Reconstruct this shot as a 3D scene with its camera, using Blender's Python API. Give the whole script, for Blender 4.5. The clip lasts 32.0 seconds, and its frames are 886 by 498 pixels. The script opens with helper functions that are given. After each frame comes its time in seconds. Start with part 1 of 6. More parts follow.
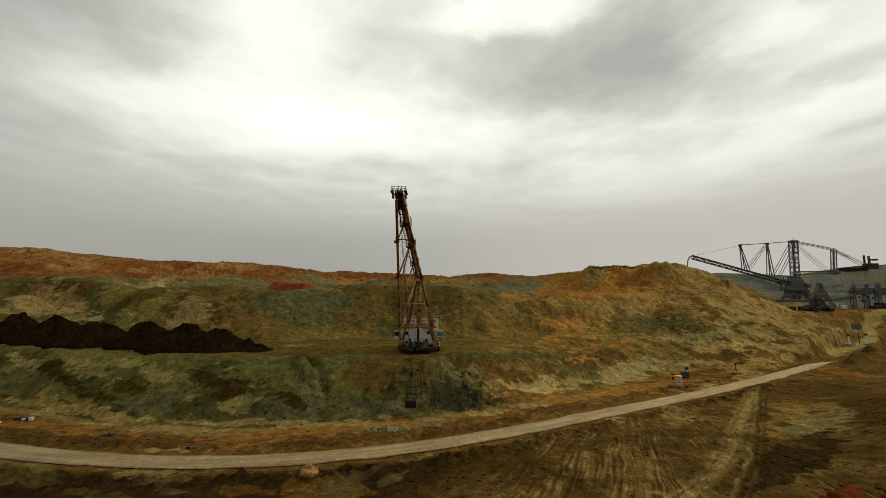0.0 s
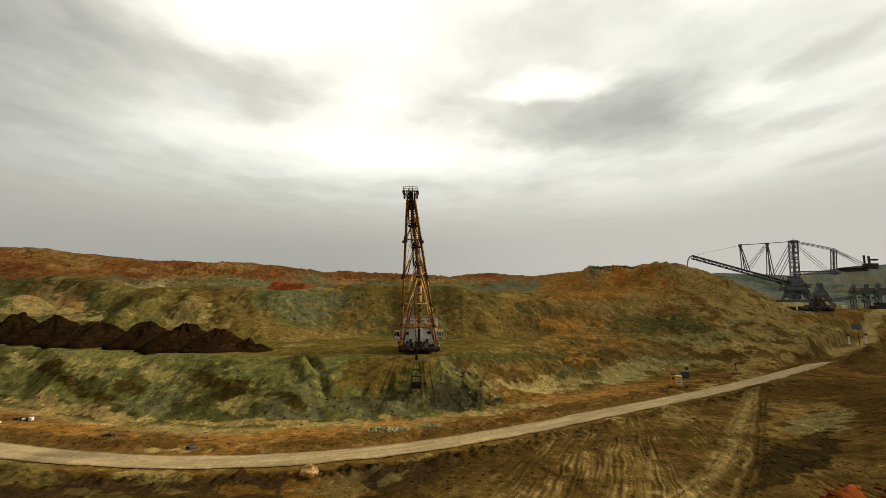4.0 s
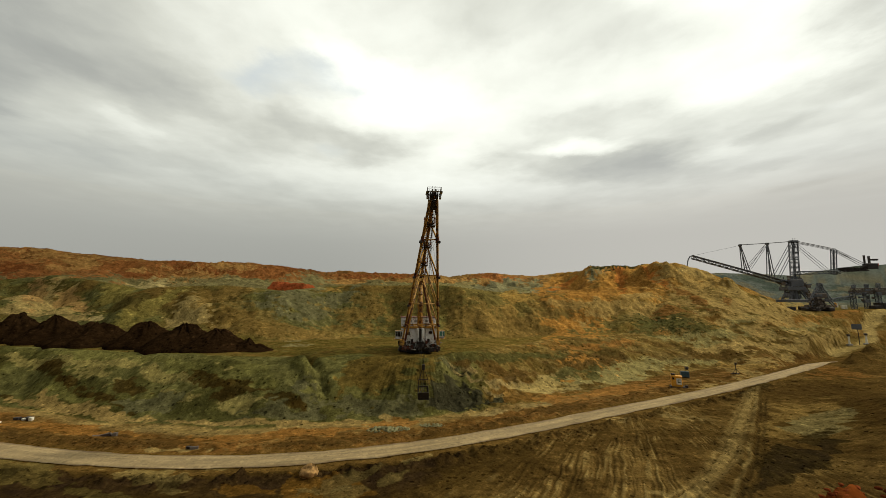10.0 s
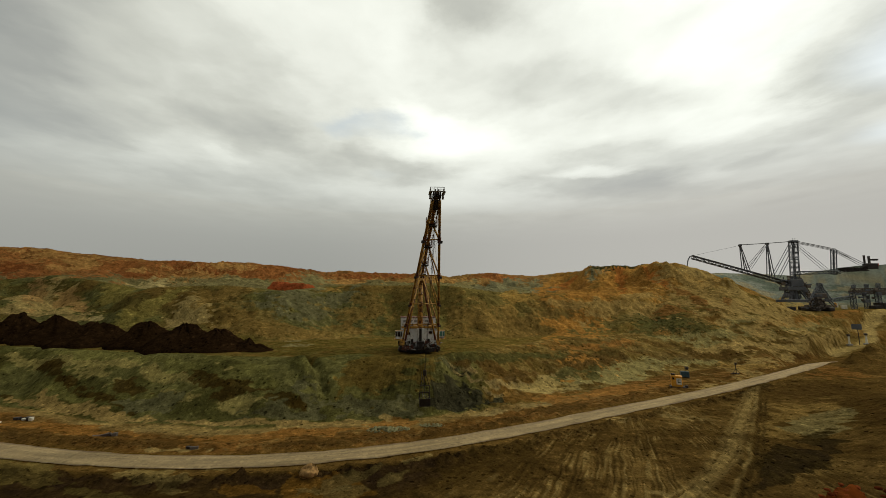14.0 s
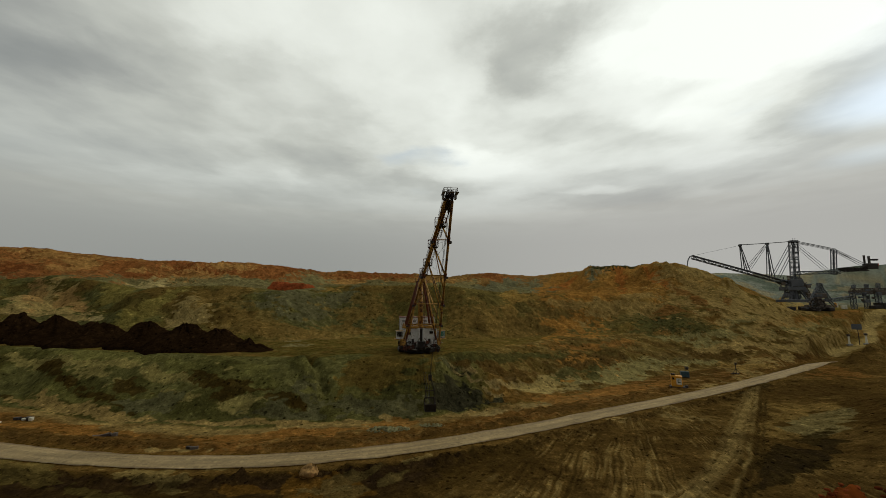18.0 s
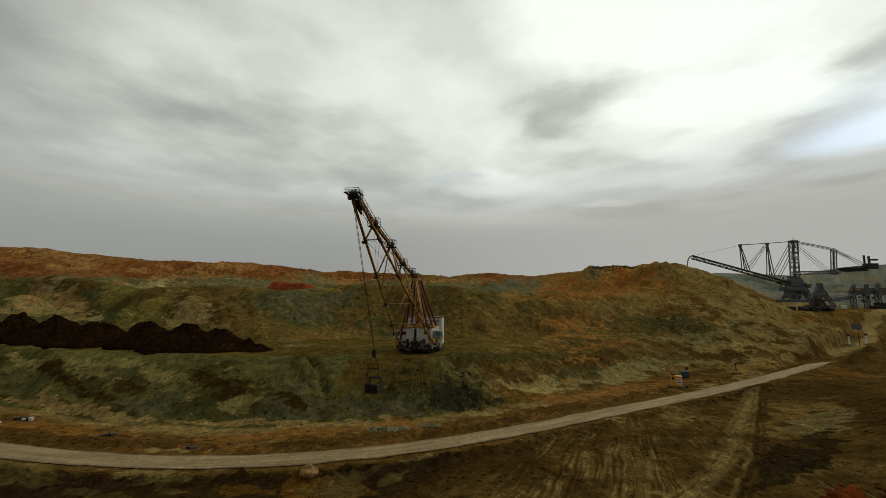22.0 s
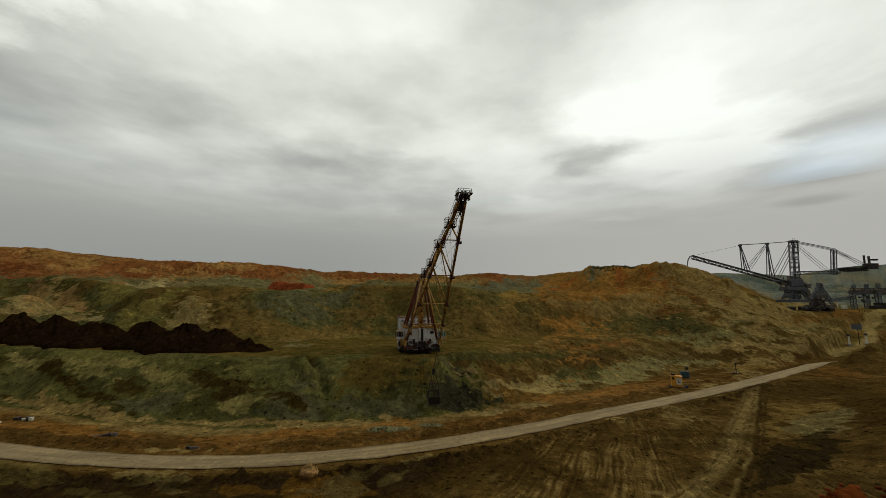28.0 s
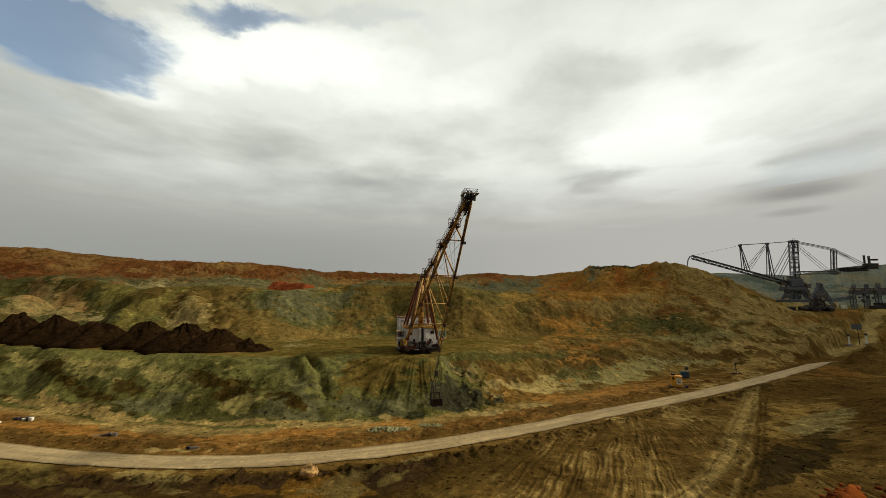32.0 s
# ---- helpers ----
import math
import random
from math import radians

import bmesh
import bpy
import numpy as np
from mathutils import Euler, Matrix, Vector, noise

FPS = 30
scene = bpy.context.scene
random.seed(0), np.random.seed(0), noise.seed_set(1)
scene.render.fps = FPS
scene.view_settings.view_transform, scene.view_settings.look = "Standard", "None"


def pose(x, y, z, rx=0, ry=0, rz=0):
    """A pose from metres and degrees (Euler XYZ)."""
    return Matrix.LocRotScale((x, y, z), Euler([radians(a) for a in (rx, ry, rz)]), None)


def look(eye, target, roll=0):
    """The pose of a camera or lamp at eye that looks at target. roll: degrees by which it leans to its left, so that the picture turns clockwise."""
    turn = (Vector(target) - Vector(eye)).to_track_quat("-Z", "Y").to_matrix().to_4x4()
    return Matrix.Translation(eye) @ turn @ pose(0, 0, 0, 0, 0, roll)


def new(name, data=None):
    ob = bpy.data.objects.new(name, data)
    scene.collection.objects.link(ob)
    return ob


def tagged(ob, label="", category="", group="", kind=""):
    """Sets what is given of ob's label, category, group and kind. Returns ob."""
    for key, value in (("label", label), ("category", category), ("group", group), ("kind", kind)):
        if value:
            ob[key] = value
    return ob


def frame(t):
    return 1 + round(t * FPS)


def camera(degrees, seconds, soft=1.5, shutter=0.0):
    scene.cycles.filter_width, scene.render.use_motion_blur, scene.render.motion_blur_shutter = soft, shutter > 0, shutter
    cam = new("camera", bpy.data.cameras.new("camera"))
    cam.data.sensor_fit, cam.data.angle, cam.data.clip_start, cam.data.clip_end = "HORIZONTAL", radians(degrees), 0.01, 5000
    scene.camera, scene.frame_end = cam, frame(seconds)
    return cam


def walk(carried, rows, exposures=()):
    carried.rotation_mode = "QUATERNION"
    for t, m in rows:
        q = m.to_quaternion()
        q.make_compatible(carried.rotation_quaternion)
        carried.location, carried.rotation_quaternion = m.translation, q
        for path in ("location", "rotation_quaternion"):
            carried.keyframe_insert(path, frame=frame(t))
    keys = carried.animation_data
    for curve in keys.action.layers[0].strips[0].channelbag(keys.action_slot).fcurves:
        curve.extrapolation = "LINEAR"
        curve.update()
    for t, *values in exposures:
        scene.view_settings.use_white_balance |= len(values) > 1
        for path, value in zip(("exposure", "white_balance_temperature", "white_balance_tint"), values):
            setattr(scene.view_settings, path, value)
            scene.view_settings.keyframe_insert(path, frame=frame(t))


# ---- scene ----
cam = camera(98.0, 32.0, soft=0.7)
EYE = Vector((0.0, 0.0, 32.0))
CAM_POSE = Matrix.Translation(EYE) @ pose(0, 0, 0, 90 + math.degrees(0.138))
walk(cam, [(0.0, CAM_POSE), (32.0, CAM_POSE)],
     exposures=[(0.0, 0.04, 6550, 6), (3.5, 0.1, 6550, 6), (5.5, 0.32, 6550, 6), (6.5, 0.3, 6550, 6), (8.0, 0.14, 6500, 5),
                (12.0, 0.04, 6450, 5), (14.5, -0.08, 6400, 5), (17.0, -0.2, 6280, 5), (21.0, -0.22, 6280, 5), (25.0, -0.2, 6280, 5),
                (28.0, -0.2, 6300, 5), (30.5, -0.15, 6400, 4), (32.0, -0.1, 6400, 5)])

# ---- light ----
SUN_WAY = Vector((0.83, 0.04, 0.55)).normalized()
world = bpy.data.worlds.new("sky_world")
scene.world = world
world.use_nodes = True
wn = world.node_tree.nodes
sky = wn.new("ShaderNodeTexSky")
sky.sky_type = "NISHITA"
sky.sun_disc = False
sky.sun_elevation = math.asin(SUN_WAY.z)
sky.sun_rotation = math.atan2(SUN_WAY.x, SUN_WAY.y)
sky.air_density, sky.dust_density = 1.2, 2.0
wn["Background"].inputs["Strength"].default_value = 0.12
world.node_tree.links.new(sky.outputs["Color"], wn["Background"].inputs["Color"])
sun_data = bpy.data.lights.new("sun", "SUN")
sun_data.energy, sun_data.angle, sun_data.color = 5.0, radians(2), (1.0, 0.9, 0.74)
sun = new("sun", sun_data)
sun.matrix_world = look(SUN_WAY * 400, (0, 0, 0))


# ---- mesh helpers ----
def box(bm, c, s, rot=None, bevel=0.0):
    m = Matrix.Translation(c) @ (rot.to_4x4() if rot else Matrix.Identity(4)) @ Matrix.Diagonal((*s, 1))
    made = bmesh.ops.create_cube(bm, size=1.0, matrix=m)
    if bevel:
        edges = {e for v in made["verts"] for e in v.link_edges}
        bmesh.ops.bevel(bm, geom=list(edges), offset=bevel, segments=2, affect="EDGES", profile=0.5)
    return bm


def tube(bm, p, q, r, n=8, r2=None):
    p, q = Vector(p), Vector(q)
    d = q - p
    m = Matrix.Translation((p + q) / 2) @ d.to_track_quat("Z", "Y").to_matrix().to_4x4()
    bmesh.ops.create_cone(bm, cap_ends=True, segments=n, radius1=r, radius2=r if r2 is None else r2, depth=d.length, matrix=m)
    return bm


def wheel(bm, c, axis, r, w, n=20):
    a = Vector(axis).normalized() * w / 2
    return tube(bm, Vector(c) - a, Vector(c) + a, r, n)


def beam(bm, p, q, w, h):
    """A square beam from p to q."""
    p, q = Vector(p), Vector(q)
    d = q - p
    return box(bm, (p + q) / 2, (w, h, d.length), d.to_track_quat("Z", "Y").to_matrix())


def lattice(bm, p, q, w, h, bays, r):
    """A square lattice girder from p to q: four chords, posts and diagonals."""
    p, q = Vector(p), Vector(q)
    d = (q - p).normalized()
    side = d.cross(Vector((0, 0, 1)))
    if side.length < 0.05:
        side = Vector((1, 0, 0))
    side.normalize()
    up = side.cross(d)
    corner = [side * sx * w / 2 + up * sz * h / 2 for sx, sz in ((-1, -1), (1, -1), (1, 1), (-1, 1))]
    for k in corner:
        tube(bm, p + k, q + k, r, 6)
    for i in range(bays + 1):
        a = p.lerp(q, i / bays)
        for j in range(4):
            tube(bm, a + corner[j], a + corner[(j + 1) % 4], r * 0.6, 4)
            if i < bays:
                b = p.lerp(q, (i + 1) / bays)
                k, l = (j, (j + 1) % 4) if i % 2 else ((j + 1) % 4, j)
                tube(bm, a + corner[k], b + corner[l], r * 0.6, 4)
    return bm


def part(name, bm, material, parent=None, label="", smooth=False):
    mesh = bpy.data.meshes.new(name)
    bm.to_mesh(mesh)
    bm.free()
    if smooth:
        mesh.shade_smooth()
    mesh.materials.append(material)
    ob = new(name, mesh)
    ob.parent = parent
    if label:
        ob["label"] = label
    return ob


def empty(name, m, label, category, group="", kind=""):
    ob = new(name)
    ob.empty_display_size = 0.5
    ob.matrix_world = m
    return tagged(ob, label, category, group, kind)


# ---- materials ----
def surface(name, colours, rough=0.7, metal=0.0, scale=0.6, fine=9.0, bump=0.15, spread=0.35, wear=None, wear_at=0.62):
    """Two scales of mottling between two colours, optional patches of wear, fine bump."""
    mat = bpy.data.materials.new(name)
    mat.use_nodes = True
    nt = mat.node_tree
    nodes, links = nt.nodes, nt.links
    bsdf = nodes["Principled BSDF"]
    co = nodes.new("ShaderNodeTexCoord")
    big = nodes.new("ShaderNodeTexNoise")
    big.inputs["Scale"].default_value, big.inputs["Detail"].default_value = scale, 6
    small = nodes.new("ShaderNodeTexNoise")
    small.inputs["Scale"].default_value, small.inputs["Detail"].default_value = fine, 4
    ramp = nodes.new("ShaderNodeValToRGB")
    ramp.color_ramp.elements[0].position, ramp.color_ramp.elements[1].position = 0.5 - spread / 2, 0.5 + spread / 2
    ramp.color_ramp.elements[0].color, ramp.color_ramp.elements[1].color = (*colours[0], 1), (*colours[1], 1)
    mixf = nodes.new("ShaderNodeMath")
    mixf.operation = "MULTIPLY_ADD"
    mixf.inputs[1].default_value = 0.35
    sub = nodes.new("ShaderNodeMath")
    sub.operation = "MULTIPLY_ADD"
    sub.inputs[1].default_value, sub.inputs[2].default_value = 0.65, 0.0
    for n in (big, small):
        links.new(co.outputs["Object"], n.inputs["Vector"])
    links.new(big.outputs["Fac"], sub.inputs[0])
    links.new(small.outputs["Fac"], mixf.inputs[0])
    links.new(sub.outputs[0], mixf.inputs[2])
    links.new(mixf.outputs[0], ramp.inputs["Fac"])
    colour = ramp.outputs["Color"]
    if wear:
        patch = nodes.new("ShaderNodeTexNoise")
        patch.inputs["Scale"].default_value, patch.inputs["Detail"].default_value, patch.inputs["Roughness"].default_value = scale * 2.3, 8, 0.7
        links.new(co.outputs["Object"], patch.inputs["Vector"])
        edge = nodes.new("ShaderNodeMapRange")
        edge.inputs["From Min"].default_value, edge.inputs["From Max"].default_value = wear_at - 0.04, wear_at + 0.05
        links.new(patch.outputs["Fac"], edge.inputs["Value"])
        mix = nodes.new("ShaderNodeMix")
        mix.data_type = "RGBA"
        links.new(edge.outputs["Result"], mix.inputs["Factor"])
        links.new(colour, mix.inputs["A"])
        mix.inputs["B"].default_value = (*wear, 1)
        colour = mix.outputs["Result"]
    links.new(colour, bsdf.inputs["Base Color"])
    bsdf.inputs["Roughness"].default_value, bsdf.inputs["Metallic"].default_value = rough, metal
    bsdf.inputs["Specular IOR Level"].default_value = 0.3
    if bump:
        b = nodes.new("ShaderNodeBump")
        b.inputs["Strength"].default_value, b.inputs["Distance"].default_value = bump, 0.1
        links.new(small.outputs["Fac"], b.inputs["Height"])
        links.new(b.outputs["Normal"], bsdf.inputs["Normal"])
    return mat


def earth(name, tint=None, rough=0.95, contrast=1.0, relief=0.6, gloss=0.0):
    """Bare soil: the colour attribute of the sheet, mottled at three scales, with clods in the relief."""
    mat = bpy.data.materials.new(name)
    mat.use_nodes = True
    nodes, links = mat.node_tree.nodes, mat.node_tree.links
    bsdf = nodes["Principled BSDF"]
    co = nodes.new("ShaderNodeTexCoord")
    if tint is None:
        src = nodes.new("ShaderNodeVertexColor")
        src.layer_name = "soil"
        base = src.outputs["Color"]
    else:
        src = nodes.new("ShaderNodeRGB")
        src.outputs[0].default_value = (*tint, 1)
        base = src.outputs[0]
    height = None
    for scale, low, high, detail in ((0.09, 0.8, 1.2, 9), (0.45, 0.56, 1.44, 9), (2.1, 0.62, 1.38, 6)):
        n = nodes.new("ShaderNodeTexNoise")
        n.inputs["Scale"].default_value, n.inputs["Detail"].default_value, n.inputs["Roughness"].default_value = scale, detail, 0.65
        links.new(co.outputs["Object"], n.inputs["Vector"])
        mr = nodes.new("ShaderNodeMapRange")
        mr.inputs["From Min"].default_value, mr.inputs["From Max"].default_value = 0.3, 0.7
        mr.inputs["To Min"].default_value, mr.inputs["To Max"].default_value = 1 + (low - 1) * contrast, 1 + (high - 1) * contrast
        links.new(n.outputs["Fac"], mr.inputs["Value"])
        mix = nodes.new("ShaderNodeMix")
        mix.data_type, mix.blend_type = "RGBA", "MULTIPLY"
        mix.inputs["Factor"].default_value = 1
        links.new(base, mix.inputs["A"])
        links.new(mr.outputs["Result"], mix.inputs["B"])
        base = mix.outputs["Result"]
        if scale == 0.45:
            height = n
    # stones and clods: some cells of two sizes hold a paler lump, or a dark speck painted as a clod's shadow
    for scale, reach in ((0.75, 0.42), (1.9, 0.4)):
        cells = nodes.new("ShaderNodeTexVoronoi")
        cells.inputs["Scale"].default_value = scale
        links.new(co.outputs["Object"], cells.inputs["Vector"])
        tone = nodes.new("ShaderNodeSeparateColor")
        links.new(cells.outputs["Color"], tone.inputs[0])
        lump = nodes.new("ShaderNodeMapRange")
        lump.inputs["From Min"].default_value, lump.inputs["From Max"].default_value = reach, reach - 0.12
        links.new(cells.outputs["Distance"], lump.inputs["Value"])
        rare = nodes.new("ShaderNodeMapRange")
        rare.inputs["From Min"].default_value, rare.inputs["From Max"].default_value = 0.5, 0.56
        links.new(tone.outputs["Red"], rare.inputs["Value"])
        shade = nodes.new("ShaderNodeMapRange")
        shade.inputs["To Min"].default_value, shade.inputs["To Max"].default_value = 1 - 0.72 * contrast, 1 + 0.72 * contrast
        links.new(tone.outputs["Green"], shade.inputs["Value"])
        both = nodes.new("ShaderNodeMath")
        both.operation = "MULTIPLY"
        links.new(lump.outputs["Result"], both.inputs[0])
        links.new(rare.outputs["Result"], both.inputs[1])
        mix = nodes.new("ShaderNodeMix")
        mix.data_type, mix.blend_type = "RGBA", "MULTIPLY"
        links.new(both.outputs[0], mix.inputs["Factor"])
        links.new(base, mix.inputs["A"])
        links.new(shade.outputs["Result"], mix.inputs["B"])
        base = mix.outputs["Result"]
    links.new(base, bsdf.inputs["Base Color"])
    bsdf.inputs["Roughness"].default_value = rough
    bsdf.inputs["Specular IOR Level"].default_value = gloss
    crumb = nodes.new("ShaderNodeTexNoise")
    crumb.noise_type = "RIDGED_MULTIFRACTAL"
    crumb.inputs["Scale"].default_value, crumb.inputs["Detail"].default_value, crumb.inputs["Roughness"].default_value = 0.45, 7, 0.6
    links.new(co.outputs["Object"], crumb.inputs["Vector"])
    total = nodes.new("ShaderNodeMath")
    total.operation = "MULTIPLY_ADD"
    total.inputs[1].default_value = -0.22
    links.new(crumb.outputs["Fac"], total.inputs[0])
    links.new(height.outputs["Fac"], total.inputs[2])
    b = nodes.new("ShaderNodeBump")
    b.inputs["Strength"].default_value, b.inputs["Distance"].default_value = relief, 0.55
    links.new(total.outputs[0], b.inputs["Height"])
    links.new(b.outputs["Normal"], bsdf.inputs["Normal"])
    return mat


SOIL = earth("bare_soil")
DARK_SOIL = earth("dark_brown_soil", (0.016, 0.0085, 0.0035), 0.95, 1.3)
BUCKET_STEEL = surface("muddy_bucket_steel", ((0.014, 0.01, 0.007), (0.035, 0.024, 0.014)), 0.85, 0.0, 0.8, 8, 0.2)
RED_CLAY = earth("red_clay", (0.2, 0.05, 0.016))
YELLOW = surface("weathered_yellow_paint", ((0.33, 0.165, 0.028), (0.52, 0.29, 0.055)), 0.6, 0.0, 0.35, 5, 0.1, 0.4, (0.1, 0.042, 0.018), 0.53)
RUST = surface("red_brown_steel", ((0.09, 0.028, 0.016), (0.17, 0.055, 0.028)), 0.75, 0.0, 0.4, 6, 0.15, 0.4, (0.035, 0.018, 0.012), 0.6)
DARK = surface("dark_greasy_steel", ((0.018, 0.015, 0.013), (0.05, 0.038, 0.03)), 0.6, 0.2, 0.8, 8, 0.2)
WHITE = surface("dirty_white_sheet_metal", ((0.55, 0.53, 0.48), (0.74, 0.73, 0.69)), 0.6, 0.0, 0.4, 5, 0.08, 0.4, (0.3, 0.23, 0.15), 0.58)
GREY = surface("worn_grey_steel", ((0.2, 0.19, 0.17), (0.34, 0.33, 0.3)), 0.6, 0.2, 0.7, 7, 0.1, 0.4, (0.1, 0.06, 0.035), 0.6)
# haze over the far machines is put into these two steels as paler colour
MACHINE = surface("blue_grey_machine_steel", ((0.075, 0.079, 0.088), (0.13, 0.133, 0.142)), 0.7, 0.1, 0.2, 3, 0.1)
MACHINE_BROWN = surface("brown_machine_steel", ((0.08, 0.064, 0.05), (0.15, 0.118, 0.092)), 0.8, 0.1, 0.2, 3, 0.1)
ROPE = surface("steel_rope", ((0.03, 0.028, 0.026), (0.06, 0.055, 0.05)), 0.5, 0.5, 2, 12, 0.2)
ROCK = earth("pale_rock", (0.3, 0.175, 0.065))
SCRUB = earth("scrub_leaves", (0.075, 0.075, 0.028), 0.9)
SAGE_ROCK = earth("sage_rock", (0.19, 0.175, 0.085))
BLUE = surface("faded_blue_green_paint", ((0.03, 0.06, 0.075), (0.06, 0.1, 0.115)), 0.6, 0.0, 0.7, 7, 0.1)
ORANGE_YELLOW = surface("bright_yellow_paint", ((0.55, 0.24, 0.02), (0.7, 0.34, 0.04)), 0.5, 0.0, 0.7, 7, 0.1, 0.4, (0.12, 0.05, 0.02), 0.64)
CREAM = surface("cream_paint", ((0.6, 0.55, 0.4), (0.72, 0.68, 0.55)), 0.6, 0.0, 0.8, 7, 0.1)
REDP = surface("red_paint", ((0.3, 0.03, 0.02), (0.42, 0.06, 0.03)), 0.5, 0.0, 0.8, 7, 0.1)


def pane_material(name, colour):
    mat = bpy.data.materials.new(name)
    mat.use_nodes = True
    b = mat.node_tree.nodes["Principled BSDF"]
    b.inputs["Base Color"].default_value = (*colour, 1)
    b.inputs["Roughness"].default_value, b.inputs["Metallic"].default_value = 0.12, 0.0
    b.inputs["Specular IOR Level"].default_value = 0.8
    return mat


GLASS_DARK = pane_material("dark_window_glass", (0.015, 0.018, 0.02))
GLASS_GREEN = pane_material("green_window_glass", (0.06, 0.17, 0.13))
# ---- the ground ----
def hash2(ix, iy, seed):
    h = (ix * 374761393 + iy * 668265263 + seed * 362437) & 0x7FFFFFFF
    h = ((h ^ (h >> 13)) * 1274126177) & 0x7FFFFFFF
    return (h ^ (h >> 16)) & 0xFFFF


TURN = np.arange(65536) * (2 * np.pi / 65536)
TURN_X, TURN_Y = np.cos(TURN), np.sin(TURN)


def perlin(x, y, seed=0):
    x, y = np.asarray(x, float), np.asarray(y, float)
    ix, iy = np.floor(x).astype(np.int64), np.floor(y).astype(np.int64)
    fx, fy = x - ix, y - iy
    u, v = fx * fx * (3 - 2 * fx), fy * fy * (3 - 2 * fy)

    def corner(dx, dy):
        a = hash2(ix + dx, iy + dy, seed)
        return TURN_X[a] * (fx - dx) + TURN_Y[a] * (fy - dy)

    top = corner(0, 0) * (1 - u) + corner(1, 0) * u
    low = corner(0, 1) * (1 - u) + corner(1, 1) * u
    return (top * (1 - v) + low * v) * 1.5


def fbm(x, y, size, octaves=4, seed=0, rough=0.5):
    s, a, k = 0.0, 1.0, 1.0 / size
    for i in range(octaves):
        s = s + a * perlin(x * k, y * k, seed + i * 17)
        a, k = a * rough, k * 2.03
    return s


def ramp01(a, lo, hi):
    t = np.clip((a - lo) / (hi - lo), 0, 1)
    return t * t * (3 - 2 * t)


def lin01(a, lo, hi):
    return np.clip((a - lo) / (hi - lo), 0, 1)


# The pit's lines run round the viewpoint: each is a distance ahead by the bearing b = x / y.
B_TOE = (-1.16, -1.06, -0.86, -0.49, -0.2, -0.12, 0.11, 0.31, 0.4, 0.53, 0.74, 0.95, 1.15)
Y_TOE = (128, 124, 111, 105, 108.5, 109, 122, 137, 150, 172, 205, 228, 240)
B_CREST = (-1.16, -0.86, -0.56, -0.35, -0.2, -0.12, 0.0, 0.11, 0.31, 0.53, 0.74, 0.95, 1.15)
Y_CREST = (163, 145, 133, 128, 134, 131, 131, 158, 206, 232, 262, 296, 320)
B_BENCH = (-1.16, 0.02, 0.2, 0.53, 0.74, 0.88, 1.15)
Z_BENCH = (14.3, 14.3, 13.2, 15.0, 20.0, 25.0, 27.0)
B_TOE2 = (-1.16, -0.86, -0.45, -0.33, -0.14, 0.05, 0.22, 0.37, 0.53, 0.74, 0.86, 0.95, 1.15)
Y_TOE2 = (193, 185, 180, 193, 202, 196, 215, 226, 238, 272, 345, 420, 520)
B_TOP2 = (-1.16, -1.0, -0.9, -0.78, -0.56, -0.41, -0.27, 0.0, 0.17, 0.31, 0.46, 0.6, 0.74, 0.86, 1.15)
Z_TOP2 = (46, 49, 45, 40, 42, 38.5, 42.5, 42.5, 37.5, 39, 38, 40, 37, 28, 30)
B_TOP3 = (-1.16, -1.07, -0.93, -0.75, -0.56, -0.39, -0.31, -0.14, 0.02, 0.13, 0.23, 0.31, 0.37, 0.49, 0.52, 0.61, 0.66, 0.75, 0.86, 0.95, 1.15)
Y_TOP3 = (430, 430, 430, 430, 430, 440, 500, 500, 500, 500, 490, 470, 350, 335, 330, 330, 330, 332, 370, 900, 1000)
Z_TOP3 = (94, 92, 86.5, 79.5, 75.5, 72.5, 72, 69.5, 65, 70, 65.5, 68, 63, 63, 66.5, 66.5, 62, 50, 34, 70, 88)


def spine(b, bs, vs):
    return np.interp(b, bs, vs)


# Spoil cones on the dump behind the bench: x, y, summit height, steepness.
CONES = ((-232, 214, 38, 0.62), (-150, 208, 32, 0.6), (-205, 222, 35, 0.55), (-118, 205, 33, 0.6), (-178, 226, 39, 0.6),
         (-96, 214, 35, 0.55), (-262, 226, 41, 0.6), (150, 262, 33, 0.5), (196, 285, 44, 0.55), (222, 300, 46, 0.58), (176, 300, 54, 0.6), (118, 255, 30, 0.5))
ROAD_X = (-340, -200, -135, -97, -67, -50, -33, -10, 16, 54, 95, 135, 168, 192, 213, 236, 262, 280, 300, 330)
ROAD_Y = (149, 117, 100, 89.0, 83, 82, 83.2, 88.7, 100.3, 121.3, 143.4, 168, 189, 205, 219, 234, 250, 262, 276, 292)


def road_y(x):
    return np.interp(x, ROAD_X, ROAD_Y)


def road_gap(x, y):
    """Distance from the middle of the haul road, negative on the near side."""
    slope = (road_y(x + 4) - road_y(x - 4)) / 8
    return (y - road_y(x)) / np.sqrt(1 + slope * slope)


def furrows(x, y):
    """Ridges of about -1 to 1 that fan out from beyond the road, broken into patches of unlike turn."""
    phi = np.arctan2(x - 75, 168 - y) + 0.012 * fbm(x, y, 16, 3, 90)
    rad = np.hypot(x - 75, 168 - y)
    wave = 1.3 * perlin(phi * 150, rad * 0.06, 91) + 0.9 * perlin(phi * 260, rad * 0.1, 92)
    return wave * ramp01(fbm(x, y, 22, 3, 95) + 0.4, 0.0, 0.3) * ramp01(x, -14, 8) * ramp01(-x, -84, -70)


WIND_X, WIND_Y = (356, 332, 309, 284, 263, 248, 233), (315, 300, 285, 261, 248, 244, 237)


